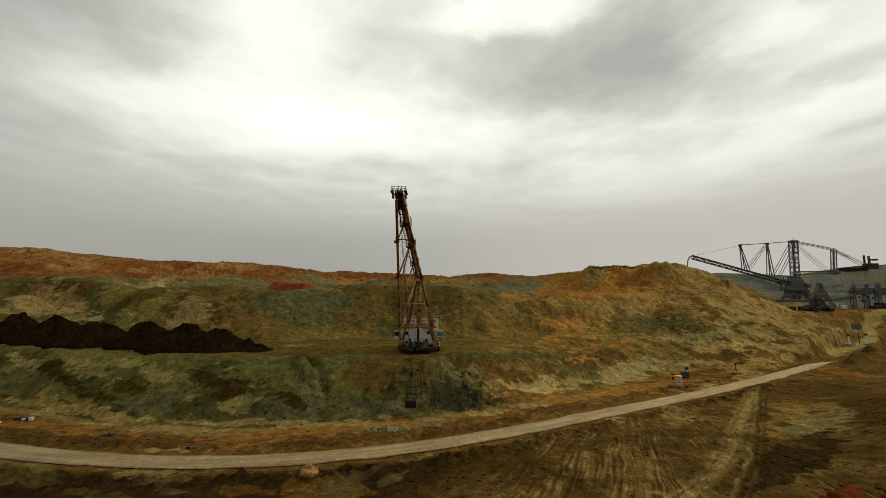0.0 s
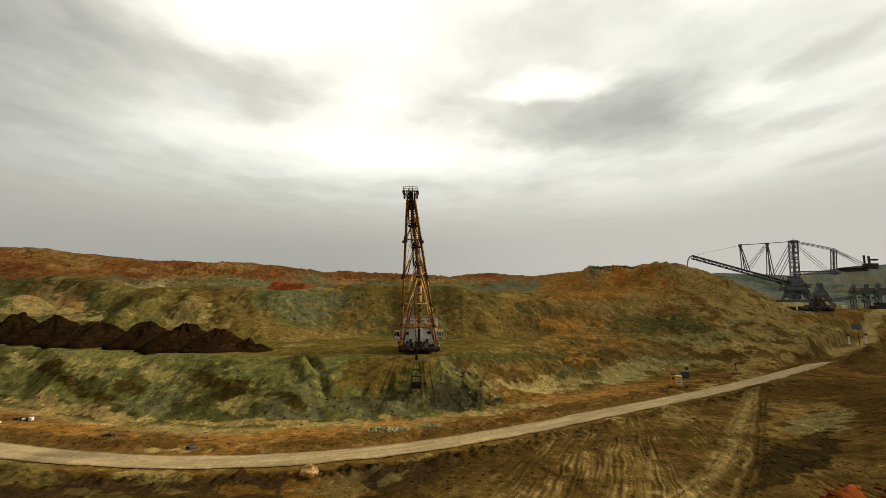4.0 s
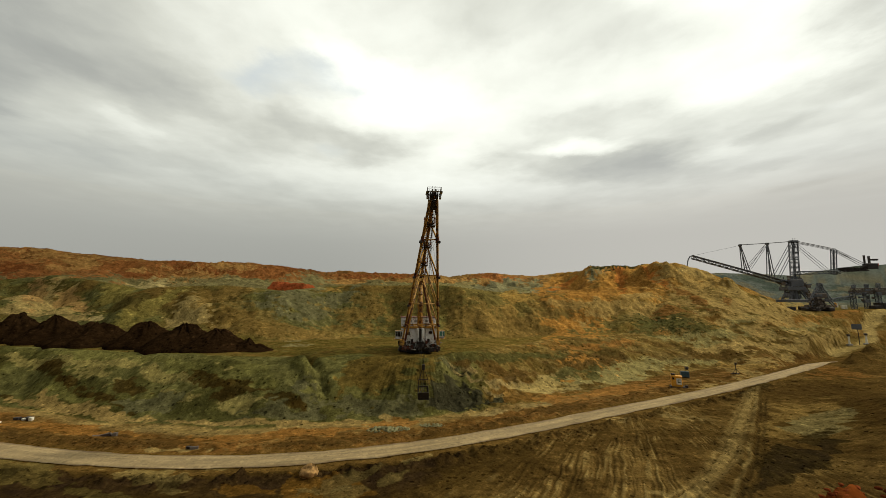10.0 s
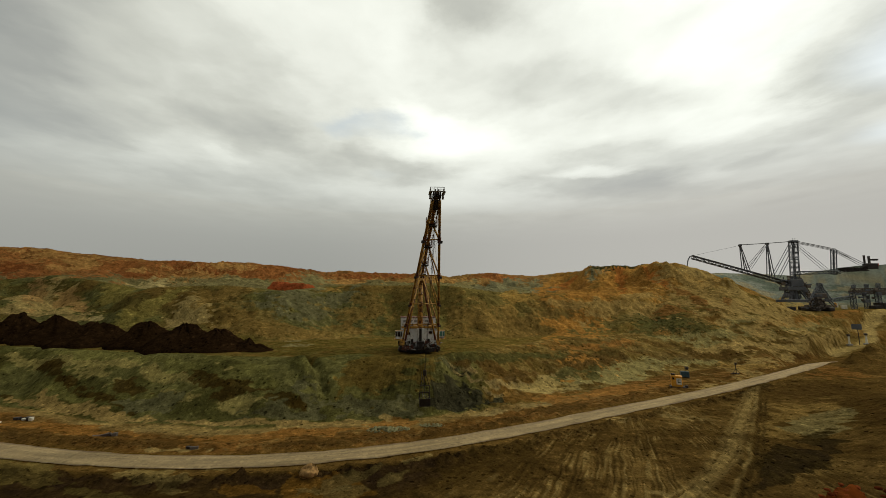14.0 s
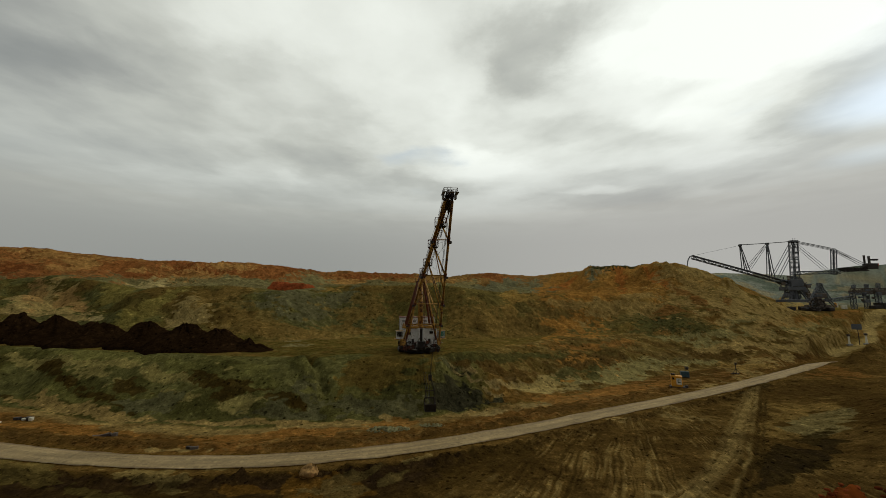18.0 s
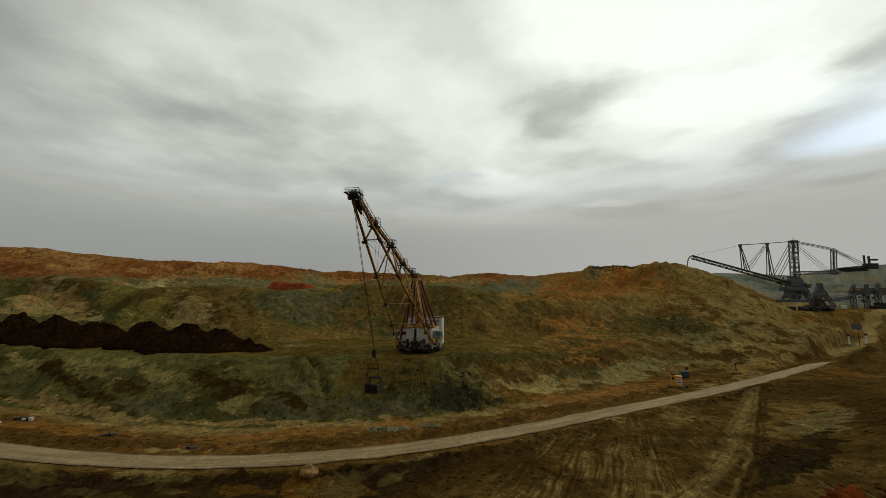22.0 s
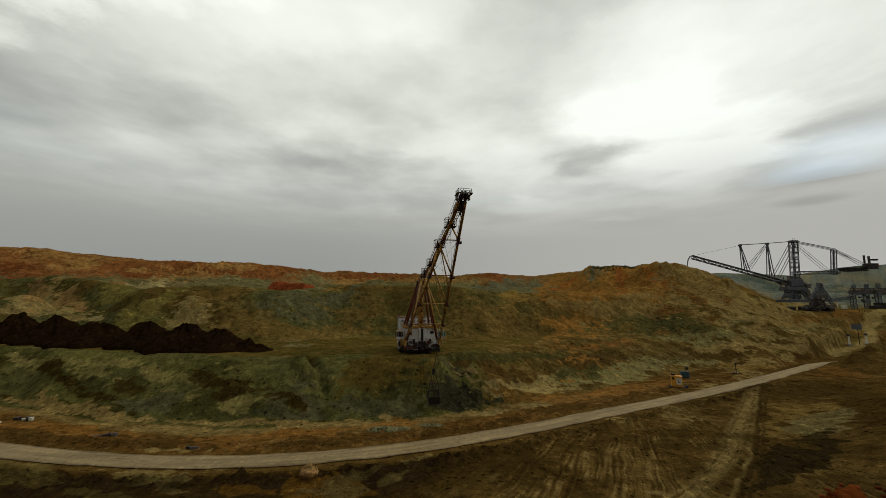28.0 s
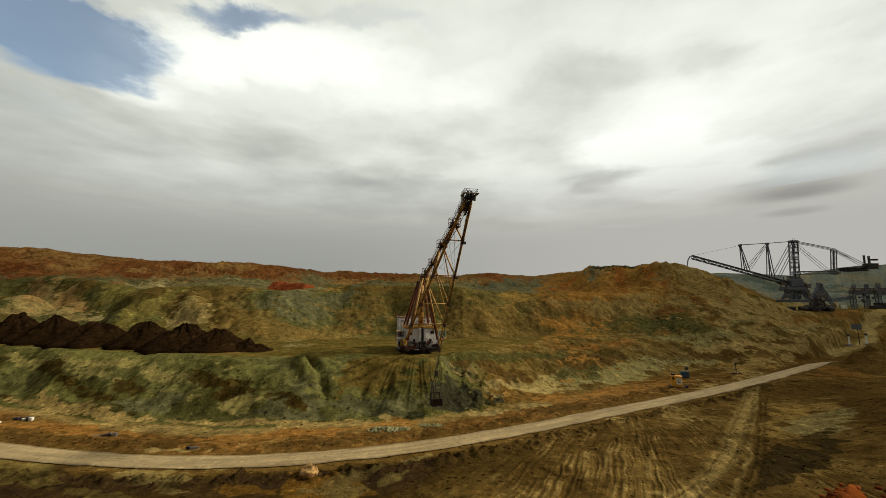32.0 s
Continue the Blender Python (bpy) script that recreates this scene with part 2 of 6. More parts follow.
def track_lines(y):
    """The middles, by the distance ahead, of the two wheel tracks that leave the haul road."""
    return (np.interp(y, (60, 69.2, 77.8, 88, 108.2, 140, 152), (29.0, 40.6, 51.0, 61.4, 79.3, 107.7, 118.0)),
            np.interp(y, (60, 74.8, 85.7, 103.9, 139.7, 152), (41.0, 55.0, 65.3, 80.6, 110.7, 121.0)))


def in_blocks(f, *arrays):
    """f over long arrays in blocks, which is quicker."""
    n = len(arrays[0])
    return np.concatenate([f(*(a[i:i + 16000] for a in arrays)) for i in range(0, n, 16000)])


def heights(x, y):
    x, y = np.asarray(x, float), np.asarray(y, float)
    r = np.hypot(x, y)
    ahead = np.maximum(y, 0.35 * r)
    b = np.clip(x / np.maximum(ahead, 1e-3), -1.16, 1.15)
    wob = fbm(x, y, 46, 3, 5)
    wob2 = fbm(x, y, 13, 3, 9)
    d = ahead + 2.2 * wob + 1.6 * wob2
    toe, crest = spine(b, B_TOE, Y_TOE), spine(b, B_CREST, Y_CREST)
    zb = spine(b, B_BENCH, Z_BENCH)
    t1 = lin01(d, toe, crest)
    z = 0.25 * fbm(x, y, 24, 4, 2) + zb * (0.25 * t1 + 0.75 * t1 * t1 * (3 - 2 * t1))
    face1 = np.clip(4 * t1 * (1 - t1), 0, 1)
    gully = np.abs(fbm(x + 0.25 * y, y * 0.45, 9, 2, 31))
    hump = fbm(x, y * 1.4, 20, 4, 35)
    calm = 1 - 0.55 * ramp01(b, 0.12, 0.3)
    z = z - face1 * calm * (0.6 * gully - 0.15) + face1 * calm * (1.9 * hump - 1.5 * np.abs(fbm(x, y, 24, 4, 36)) + 0.3 + 0.35 * fbm(x, y, 7, 2, 33))
    terrace = ramp01(b, 0.14, 0.3) * face1
    z = z + terrace * (0.9 * np.sin(d * 0.5 + 3 * wob) + 0.7 * fbm(x * 0.5, y * 1.3, 9, 4, 38))
    # grooves of the dug chute and the ribbed outcrop beside it
    chute = np.arctan2(x + 8.7, 147 - y)
    inch = ramp01(0.62 - np.abs(chute), 0, 0.2) * face1
    z = z + inch * (0.5 * perlin(chute * 14, 0.05 * y, 46) + 0.3 * perlin(chute * 37, 0.09 * y, 47))
    rib = np.exp(-((x - 14) / 14) ** 2 - ((y - 131) / 12) ** 2)
    z = z + rib * (1.6 - 2.6 * np.abs(fbm(x + 0.7 * y, y - 0.5 * x, 11, 4, 37)) - 3.4 * np.abs(fbm((x + 0.9 * y) * 0.35, y - 0.9 * x, 6, 3, 44)))
    micro = fbm(x, y, 4.6, 2, 39, 0.5)
    crag = np.abs(fbm(x, y, 9, 2, 43))
    z = z + 0.17 * micro * (0.6 + face1) - 0.45 * face1 * (crag - 0.2) * (0.5 + ramp01(hump, -0.2, 0.4))
    # two slips below the dumping point
    for cx, cy, wide, length, deep in ((-39.5, 124.5, 1.4, 8.5, 2.6), (-44.0, 131.0, 0.8, 4.0, 1.2)):
        tx, ty = x - cx, y - cy
        along, across = tx * 0.6 - ty * 0.8, tx * 0.8 + ty * 0.6 + 0.8 * wob2
        z = z - deep * np.exp(-(across / wide) ** 2 - (along / length) ** 4) + 0.4 * deep * np.exp(-((across + 2.2 * wide) / (1.6 * wide)) ** 2 - (along / length) ** 4)
    toe2 = spine(b, B_TOE2, Y_TOE2)
    top2 = spine(b, B_TOP2, Z_TOP2)
    crest2 = toe2 + (top2 - zb) * 1.55
    t2 = lin01(d + 4 * wob, toe2, crest2)
    z = z + (top2 - zb) * (0.35 * t2 + 0.65 * t2 * t2 * (3 - 2 * t2))
    face2 = np.clip(4 * t2 * (1 - t2), 0, 1)
    z = z + face2 * (3.6 * wob - 2.2 * np.abs(fbm(x, y, 26, 4, 41)) + 0.7 * wob2 + 0.3 * micro - 0.9 * (np.abs(fbm(x, y, 13, 2, 45)) - 0.2) - 0.3 * (crag - 0.2))
    zc = np.full_like(z, -50.0)
    for cx, cy, cz, k in CONES:
        rr = np.hypot(x - cx, y - cy) * (1 + 0.16 * wob)
        zc = np.maximum(zc, cz - k * np.sqrt(rr * rr + 6))
    z = np.maximum(z, zc + 0.9 * wob2 - 0.5 * crag)
    top3, y3 = spine(b, B_TOP3, Z_TOP3), spine(b, B_TOP3, Y_TOP3)
    rough3 = fbm(x, y, 60, 4, 51)
    start3 = np.minimum(crest2 + 25, y3 - 45)
    t3 = lin01(d + 9 * rough3, start3, y3)
    shape3 = 0.5 * t3 + 0.5 * t3 * t3 * (3 - 2 * t3)
    lift = (top3 - np.minimum(top2, top3)) * shape3
    ripple = np.clip(4 * t3 * (1.08 - t3), 0, 1)
    z = z + lift + ripple * (2.6 * rough3 - 5.0 * np.abs(fbm(x, y, 34, 5, 61)) + 1.2 * wob2)
    z = z + ripple * (1.1 * np.clip(fbm(x, y, 9, 3, 63), -0.2, 2) - 2.0 * (np.abs(fbm(x, y, 20, 3, 65)) - 0.2)) * ramp01(t3, 0.2, 0.5)
    # beyond the last ridge the land falls back to a plain
    back = ramp01(d, y3 + 6, y3 + 190)
    z = z * (1 - back) + back * (24 + 10 * fbm(x, y, 300, 3, 71))
    # far hills beyond the machines
    far = (96 + 26 * ramp01(b, 0.85, 1.12) + 8 * fbm(x, y, 160, 3, 73)) * ramp01(d, 520, 900)
    z = np.where((b > 0.5) & (y > 0), np.maximum(z, far), z)
    # haul road: graded strip, windrows along both sides
    g = road_gap(x, y)
    grade = np.exp(-(g / 7.5) ** 6) * (y > 30)
    zr = zb * lin01(road_y(x), toe, crest) * 0.9
    z = z * (1 - grade) + grade * zr
    lumps = 0.6 + 0.9 * fbm(x, y, 5, 3, 81)
    z = z + np.exp(-((g + 8.0) / 2.4) ** 2) * np.clip(lumps, 0, 2) * (1.0 + 0.9 * fbm(x, y, 1.8, 2, 83)) * (x < 120) + np.exp(-((g - 8.5) / 2.6) ** 2) * np.clip(lumps - 0.1, 0, 2) * 0.8
    # near field: furrows fanned out by blades, then the bank beyond the wet hollow
    field = ramp01(-g, 9, 14) * (y > 40)
    z = z + field * (furrows(x, y) * 0.15 + 0.35 * fbm(x, y, 8, 3, 93))
    broad, side_track = track_lines(y)
    for line, width, depth in ((broad - 1.7, 0.6, 0.22), (broad + 1.5, 0.6, 0.2), (broad + 3.4, 0.8, -0.25), (side_track, 0.6, 0.35), (side_track + 1.5, 0.6, 0.3), (side_track - 0.8, 0.5, -0.2)):
        z = z - field * depth * np.exp(-((x - line) / width) ** 2)
    bank = ramp01(x * 0.8 - (y - 84) * 0.62, 62, 86) * ramp01(150 - y, 0, 40)
    z = z + bank * 7.5 * (0.8 + 0.25 * wob)
    # the stand of the viewpoint: a promontory of the facing bench
    z = np.maximum(z, 30.3 - 0.95 * np.maximum(r - 3.0, 0) + 0.3 * wob2 * (r > 4))
    # red clay shoulder of the near bench
    q = (x - 0.98 * y) / 1.4
    z = np.where((x > 0) & (y > -5), np.maximum(z, 26.2 + 0.35 * wob2 + 0.9 * fbm(x, y, 2.2, 4, 97, 0.6) - 1.15 * np.maximum(-q, 0) - 1.1 * np.maximum(r - 19, 0)), z)
    behind = ramp01(-y, -2, 12)
    z = z * (1 - behind) + behind * np.maximum(z, 30.3 + 0.2 * wob)
    return z


def ground(x, y):
    return float(heights(np.array([float(x)]), np.array([float(y)]))[0])


# ragged patches of other soils on the plan
PATCHES = []


def stain(rgb, strength, *ovals):
    """Ragged ovals of another soil: centre, half-widths and turn on the plan."""
    PATCHES.append((rgb, strength, ovals))


# dark red clay
stain((0.26, 0.098, 0.052), 0.85,
      (-359, 326, 36.4, 9.5, -23), (-319, 302, 42.8, 12.6, -24), (-274, 336, 35.4, 19.0, -43), (-246, 376, 44.2, 20.7, -29), (-243, 343, 20.9, 10.3, -7), (-156, 388, 63.8, 37.9, 81),
      (-98, 409, 30.4, 18.2, 32), (-59, 430, 40.7, 22.9, 74), (54, 427, 56.7, 20.5, 84), (-196, 367, 21.6, 14.2, -10))
# red clay
stain((0.36, 0.165, 0.085), 0.8,
      (-311, 319, 60.5, 19.8, -33), (-311, 361, 44.1, 14.6, -21), (-280, 362, 28.2, 10.7, -21), (-177, 371, 41.1, 25.3, -33), (-123, 378, 55.1, 20.4, 80), (-223, 377, 19.9, 16.5, 30),
      (-433, 383, 20.4, 11.3, -48), (75, 422, 49.5, 14.3, 64))
# tan spoil on the ridge
stain((0.46, 0.29, 0.155), 0.85,
      (-341, 363, 44.0, 12.1, -57), (-402, 392, 40.8, 17.0, -26), (-274, 343, 12.5, 6.6, -76), (-225, 306, 26.9, 11.9, -38), (-98, 365, 33.2, 30.0, 77), (-209, 380, 22.4, 14.0, -8),
      (-207, 319, 45.9, 22.0, -46), (-345, 378, 34.8, 5.4, -55), (20, 375, 24.0, 20.8, 38))
# yellow spoil
stain((0.37, 0.265, 0.115), 0.9,
      (-67, 235, 8.6, 4.4, 36), (52, 245, 12.4, 4.7, 33), (51, 290, 75.8, 5.0, 80))
# grey rubble
stain((0.25, 0.245, 0.185), 0.9,
      (-157, 277, 62.8, 17.9, -34), (-103, 302, 105.3, 11.1, -72), (-125, 264, 18.0, 8.3, -58), (-119, 361, 31.1, 9.0, 71), (15, 330, 51.6, 17.6, 78))
# blue-grey spoil
stain((0.2, 0.215, 0.2), 0.95,
      (60, 365, 52.8, 11.2, 65), (85, 331, 70.7, 18.2, 84), (41, 332, 35.7, 11.2, 75), (123, 324, 16.6, 8.3, 60), (134, 330, 11.3, 6.7, 35))
# dark olive spoil, and a ridge's shadow line painted in the same colour
stain((0.115, 0.105, 0.05), 0.8,
      (-226, 227, 19.7, 3.4, -25), (-257, 231, 8.9, 4.8, -41), (-167, 204, 15.3, 6.3, -1), (-223, 230, 10.6, 2.4, -13), (-251, 236, 20.8, 2.3, -17), (-151, 210, 8.4, 2.0, 84),
      (-114, 201, 10.3, 4.6, -89), (-187, 211, 8.2, 3.7, -47))
# pale grey cone
stain((0.41, 0.345, 0.225), 0.95,
      (-223, 213, 21.6, 9.9, -50), (-221, 202, 8.2, 5.9, -32), (-126, 198, 18.6, 6.2, -36), (-130, 194, 15.3, 4.5, -34), (-196, 204, 12.9, 6.0, -14))
# pinkish spoil
stain((0.4, 0.28, 0.175), 0.9,
      (-209, 219, 14.9, 3.4, -26), (-199, 213, 4.5, 2.3, 1), (-236, 224, 19.4, 3.6, -45))
# white spoil
stain((0.46, 0.42, 0.32), 0.9,
      (-178, 202, 2.5, 2.4, 66), (-217, 285, 30.4, 7.0, -54), (-213, 292, 14.1, 5.0, -54))
# yellow-green spoil
stain((0.27, 0.25, 0.115), 0.8,
      (-152, 204, 7.7, 4.7, 81), (-150, 212, 8.4, 4.7, 87), (-155, 194, 8.3, 3.5, -4), (-184, 220, 12.6, 7.1, -15))
# green spoil
stain((0.165, 0.225, 0.145), 0.9,
      (-71, 218, 25.1, 6.0, 46), (-82, 214, 19.1, 3.5, 43), (-90, 211, 9.2, 7.2, -8), (-62, 230, 13.1, 4.4, 9), (-74, 209, 13.2, 2.6, 52), (-98, 202, 11.5, 3.0, 4))
# brown spoil
stain((0.25, 0.185, 0.09), 0.8,
      (-99, 193, 14.3, 9.2, -11), (-46, 221, 15.8, 7.5, 7), (-77, 190, 15.8, 5.8, 38), (-57, 204, 14.9, 9.6, 38), (-121, 214, 9.9, 8.8, 82), (21, 216, 15.6, 8.2, 11),
      (36, 218, 16.5, 7.9, 23), (75, 239, 21.9, 5.1, 10))
# pale bluff clay
stain((0.38, 0.355, 0.205), 0.95,
      (-125, 139, 17.7, 5.3, -23), (-114, 131, 12.8, 2.2, -15), (-108, 134, 6.2, 2.1, -8), (-89, 127, 10.9, 1.6, -23), (-152, 147, 14.0, 1.5, -20), (-56, 112, 8.7, 2.6, -15),
      (-76, 117, 9.3, 1.0, -20), (-68, 124, 6.0, 1.4, -24))
# dark brown soil
stain((0.085, 0.062, 0.026), 0.9,
      (-131, 135, 16.5, 1.4, -32), (-120, 130, 11.0, 1.2, -22), (-106, 123, 15.2, 1.3, -24), (-94, 123, 11.2, 2.1, -25), (-72, 122, 9.4, 1.9, -31), (-59, 117, 6.9, 1.9, -6),
      (-44, 113, 6.0, 1.4, -8), (-64, 115, 3.8, 0.8, 1), (-94, 117, 9.2, 1.0, -23), (-140, 142, 5.8, 1.1, -22), (-142, 131, 10.3, 1.1, -26), (-40, 113, 3.8, 1.0, 9))
# blue-green clay
stain((0.16, 0.2, 0.135), 0.9,
      (-86, 117, 8.9, 2.6, -5), (-47, 110, 7.4, 2.0, 7), (-28, 116, 9.7, 3.1, 7), (-14, 116, 9.8, 3.5, 6), (-35, 111, 7.6, 1.3, 8), (-40, 117, 2.9, 2.6, -77),
      (3, 134, 8.0, 1.4, 43))
# bright green clay
stain((0.205, 0.225, 0.11), 0.8,
      (-61, 124, 10.2, 3.1, -25), (-44, 123, 5.3, 1.6, -42), (-28, 121, 8.3, 2.2, 28), (-83, 129, 13.6, 1.6, -23), (-125, 129, 15.5, 1.2, -23), (-122, 143, 18.6, 3.1, -14))
# yellow-brown chute
stain((0.2, 0.155, 0.065), 0.85,
      (-15, 128, 12.7, 7.5, 24), (-25, 125, 6.7, 2.8, 34), (-6, 126, 5.4, 2.8, 7), (-23, 129, 11.3, 1.7, -4))
# black-green outcrop
stain((0.055, 0.072, 0.056), 0.95,
      (4, 126, 7.7, 3.7, 44), (12, 126, 6.9, 4.0, -9), (1, 121, 4.9, 1.7, 34), (7, 134, 5.2, 1.5, 9), (17, 126, 4.6, 3.2, 0), (4, 122, 8.1, 1.3, 31))
# pale seam
stain((0.37, 0.31, 0.21), 0.85,
      (11, 134, 8.2, 1.1, 6), (22, 138, 11.2, 1.5, 24), (34, 142, 10.3, 2.7, 8), (16, 131, 3.4, 0.8, -18), (16, 119, 8.9, 2.0, 27), (32, 128, 12.1, 1.6, 31),
      (9, 136, 3.1, 0.9, 16))
# pale rock
stain((0.4, 0.34, 0.21), 0.95,
      (44, 154, 15.0, 3.5, 43), (36, 144, 10.8, 2.7, 30), (47, 148, 10.8, 2.7, 26), (38, 151, 10.9, 1.6, 56))
# grey-green rock
stain((0.3, 0.285, 0.185), 0.95,
      (72, 167, 24.8, 5.9, 37), (90, 182, 25.4, 4.1, 31), (107, 194, 23.1, 3.9, 23), (127, 200, 14.3, 2.7, 16), (167, 229, 26.9, 4.7, 18), (133, 222, 15.2, 3.0, 14),
      (218, 246, 40.2, 3.9, 30), (193, 245, 20.0, 4.0, 11))
# dark green ledge
stain((0.1, 0.105, 0.055), 0.85,
      (58, 166, 16.1, 2.8, 36), (61, 163, 3.8, 2.3, 54), (135, 237, 18.7, 8.7, 31), (121, 229, 12.9, 5.4, 25), (56, 175, 18.6, 2.2, 22), (152, 231, 11.9, 3.0, 14),
      (27, 158, 31.5, 2.5, 41), (88, 256, 6.7, 2.8, 24))
# orange strip
stain((0.35, 0.19, 0.075), 0.8,
      (66, 149, 24.8, 3.9, 28), (43, 136, 14.8, 3.1, 26), (90, 161, 15.4, 3.4, 32), (-90, 102, 11.9, 3.0, -12), (-42, 99, 17.2, 2.2, 8), (-29, 103, 11.2, 1.9, 8),
      (-105, 107, 10.6, 1.8, -9), (-13, 108, 7.6, 2.4, 12), (72, 196, 18.6, 3.6, 25), (88, 203, 16.7, 2.9, 27), (181, 184, 19.5, 7.3, 41), (231, 259, 61.5, 3.2, 30),
      (301, 294, 16.6, 4.2, 27))
# dark brown floor
stain((0.125, 0.08, 0.038), 0.8,
      (-97, 97, 13.9, 2.9, -13), (-69, 93, 11.6, 2.6, -1), (-29, 93, 12.4, 2.0, 12), (5, 102, 12.9, 2.5, 26), (18, 110, 12.8, 1.5, 25), (33, 121, 13.0, 3.3, 27),
      (157, 213, 45.0, 3.7, 16), (122, 184, 31.9, 4.5, 33), (190, 223, 33.8, 3.1, 17), (71, 181, 23.4, 3.7, 31), (24, 145, 12.6, 2.7, 28), (181, 200, 34.2, 3.6, 31),
      (186, 253, 18.3, 2.4, 7), (137, 148, 21.1, 9.1, 14))
# pale sand ledge
stain((0.43, 0.34, 0.205), 0.9,
      (-114, 121, 22.2, 1.7, -20), (-94, 113, 18.0, 1.7, -17), (-69, 109, 15.8, 1.6, -10), (-75, 105, 7.6, 2.2, -4), (-45, 107, 13.2, 1.4, 4), (-28, 109, 8.9, 1.3, 11),
      (-2, 112, 4.8, 1.7, 3), (-133, 127, 13.8, 1.2, -23), (-56, 89, 6.3, 1.0, -2))
# orange hill
stain((0.4, 0.215, 0.07), 0.85,
      (147, 298, 38.2, 29.8, 41), (166, 309, 24.0, 12.0, -72), (98, 296, 82.5, 16.6, 72), (103, 257, 26.7, 11.9, 34), (111, 378, 92.0, 11.6, 68))
# red streak
stain((0.43, 0.16, 0.05), 0.8,
      (164, 293, 16.4, 3.8, -84), (143, 311, 24.1, 3.1, 69), (168, 286, 7.0, 3.7, -80), (110, 348, 41.3, 4.7, 61))
# tan hill
stain((0.33, 0.25, 0.135), 0.85,
      (108, 251, 19.7, 4.2, 19), (129, 263, 31.9, 3.8, 32), (195, 298, 45.6, 19.1, 45), (186, 268, 30.1, 18.9, 26), (88, 247, 19.9, 2.6, 11), (135, 255, 22.9, 4.7, 30))
# pale tan cone
stain((0.4, 0.315, 0.185), 0.85,
      (220, 289, 13.3, 7.7, 73), (211, 327, 16.9, 4.8, -2), (192, 261, 31.8, 6.6, 19), (310, 344, 207.2, 11.8, 43), (218, 265, 34.9, 3.8, 26), (234, 244, 59.4, 2.5, 31),
      (162, 219, 28.8, 2.0, 15))
# red-brown scar
stain((0.22, 0.115, 0.05), 0.85,
      (172, 273, 9.8, 3.3, -75), (171, 254, 6.2, 1.8, -26), (173, 261, 6.3, 3.2, -90), (193, 264, 8.3, 2.5, 47), (149, 253, 11.9, 4.9, 9))
# grey slab
stain((0.34, 0.3, 0.195), 0.9,
      (102, 110, 12.3, 5.4, 29), (92, 104, 6.3, 4.1, 2), (108, 109, 4.5, 2.5, 34))
# tan rim
stain((0.38, 0.27, 0.125), 0.85,
      (97, 115, 23.1, 2.4, 32), (81, 100, 4.4, 3.8, -8), (152, 196, 12.0, 3.7, -15), (111, 122, 8.0, 5.0, -20))
# wet dark hollow
stain((0.06, 0.045, 0.024), 0.9,
      (74, 87, 14.2, 3.8, 32), (62, 77, 10.3, 2.0, 37), (81, 88, 10.3, 2.0, 31), (112, 146, 17.1, 2.8, 38))
# orange near floor
stain((0.38, 0.22, 0.075), 0.85,
      (-22, 73, 7.3, 3.1, -8), (-33, 71, 5.0, 1.5, -3), (-16, 72, 4.9, 2.7, -1))
# olive near floor
stain((0.25, 0.205, 0.105), 0.85,
      (-74, 75, 14.0, 2.2, -22), (-84, 80, 7.7, 2.7, -31), (-62, 71, 9.3, 1.2, -16))
# pale clods
stain((0.36, 0.3, 0.18), 0.7,
      (-56, 77, 7.6, 2.3, -14), (-49, 74, 4.3, 1.7, -27), (-15, 77, 6.4, 1.9, 37), (-6, 83, 5.5, 2.0, 43), (-10, 76, 8.0, 2.2, 41), (-44, 80, 4.4, 1.4, -3))


def blend(col, mask, rgb):
    m = np.clip(mask, 0, 1)[:, None]
    return col * (1 - m) + m * np.array(rgb)


def blot(x, y, cx, cy, rx, ry, turn, warp, soft=0.35):
    """A ragged oval patch on the plan."""
    c, s = math.cos(radians(turn)), math.sin(radians(turn))
    u, v = ((x - cx) * c + (y - cy) * s) / rx, (-(x - cx) * s + (y - cy) * c) / ry
    return ramp01(1.0 + 0.55 * warp - np.hypot(u, v), 0, soft)


def d_of(x, y):
    """Wavering distance ahead, by which the pit's bands are laid out."""
    return np.maximum(y, 0.35 * np.hypot(x, y)) + 2.2 * fbm(x, y, 46, 3, 5) + 1.6 * fbm(x, y, 13, 3, 9)


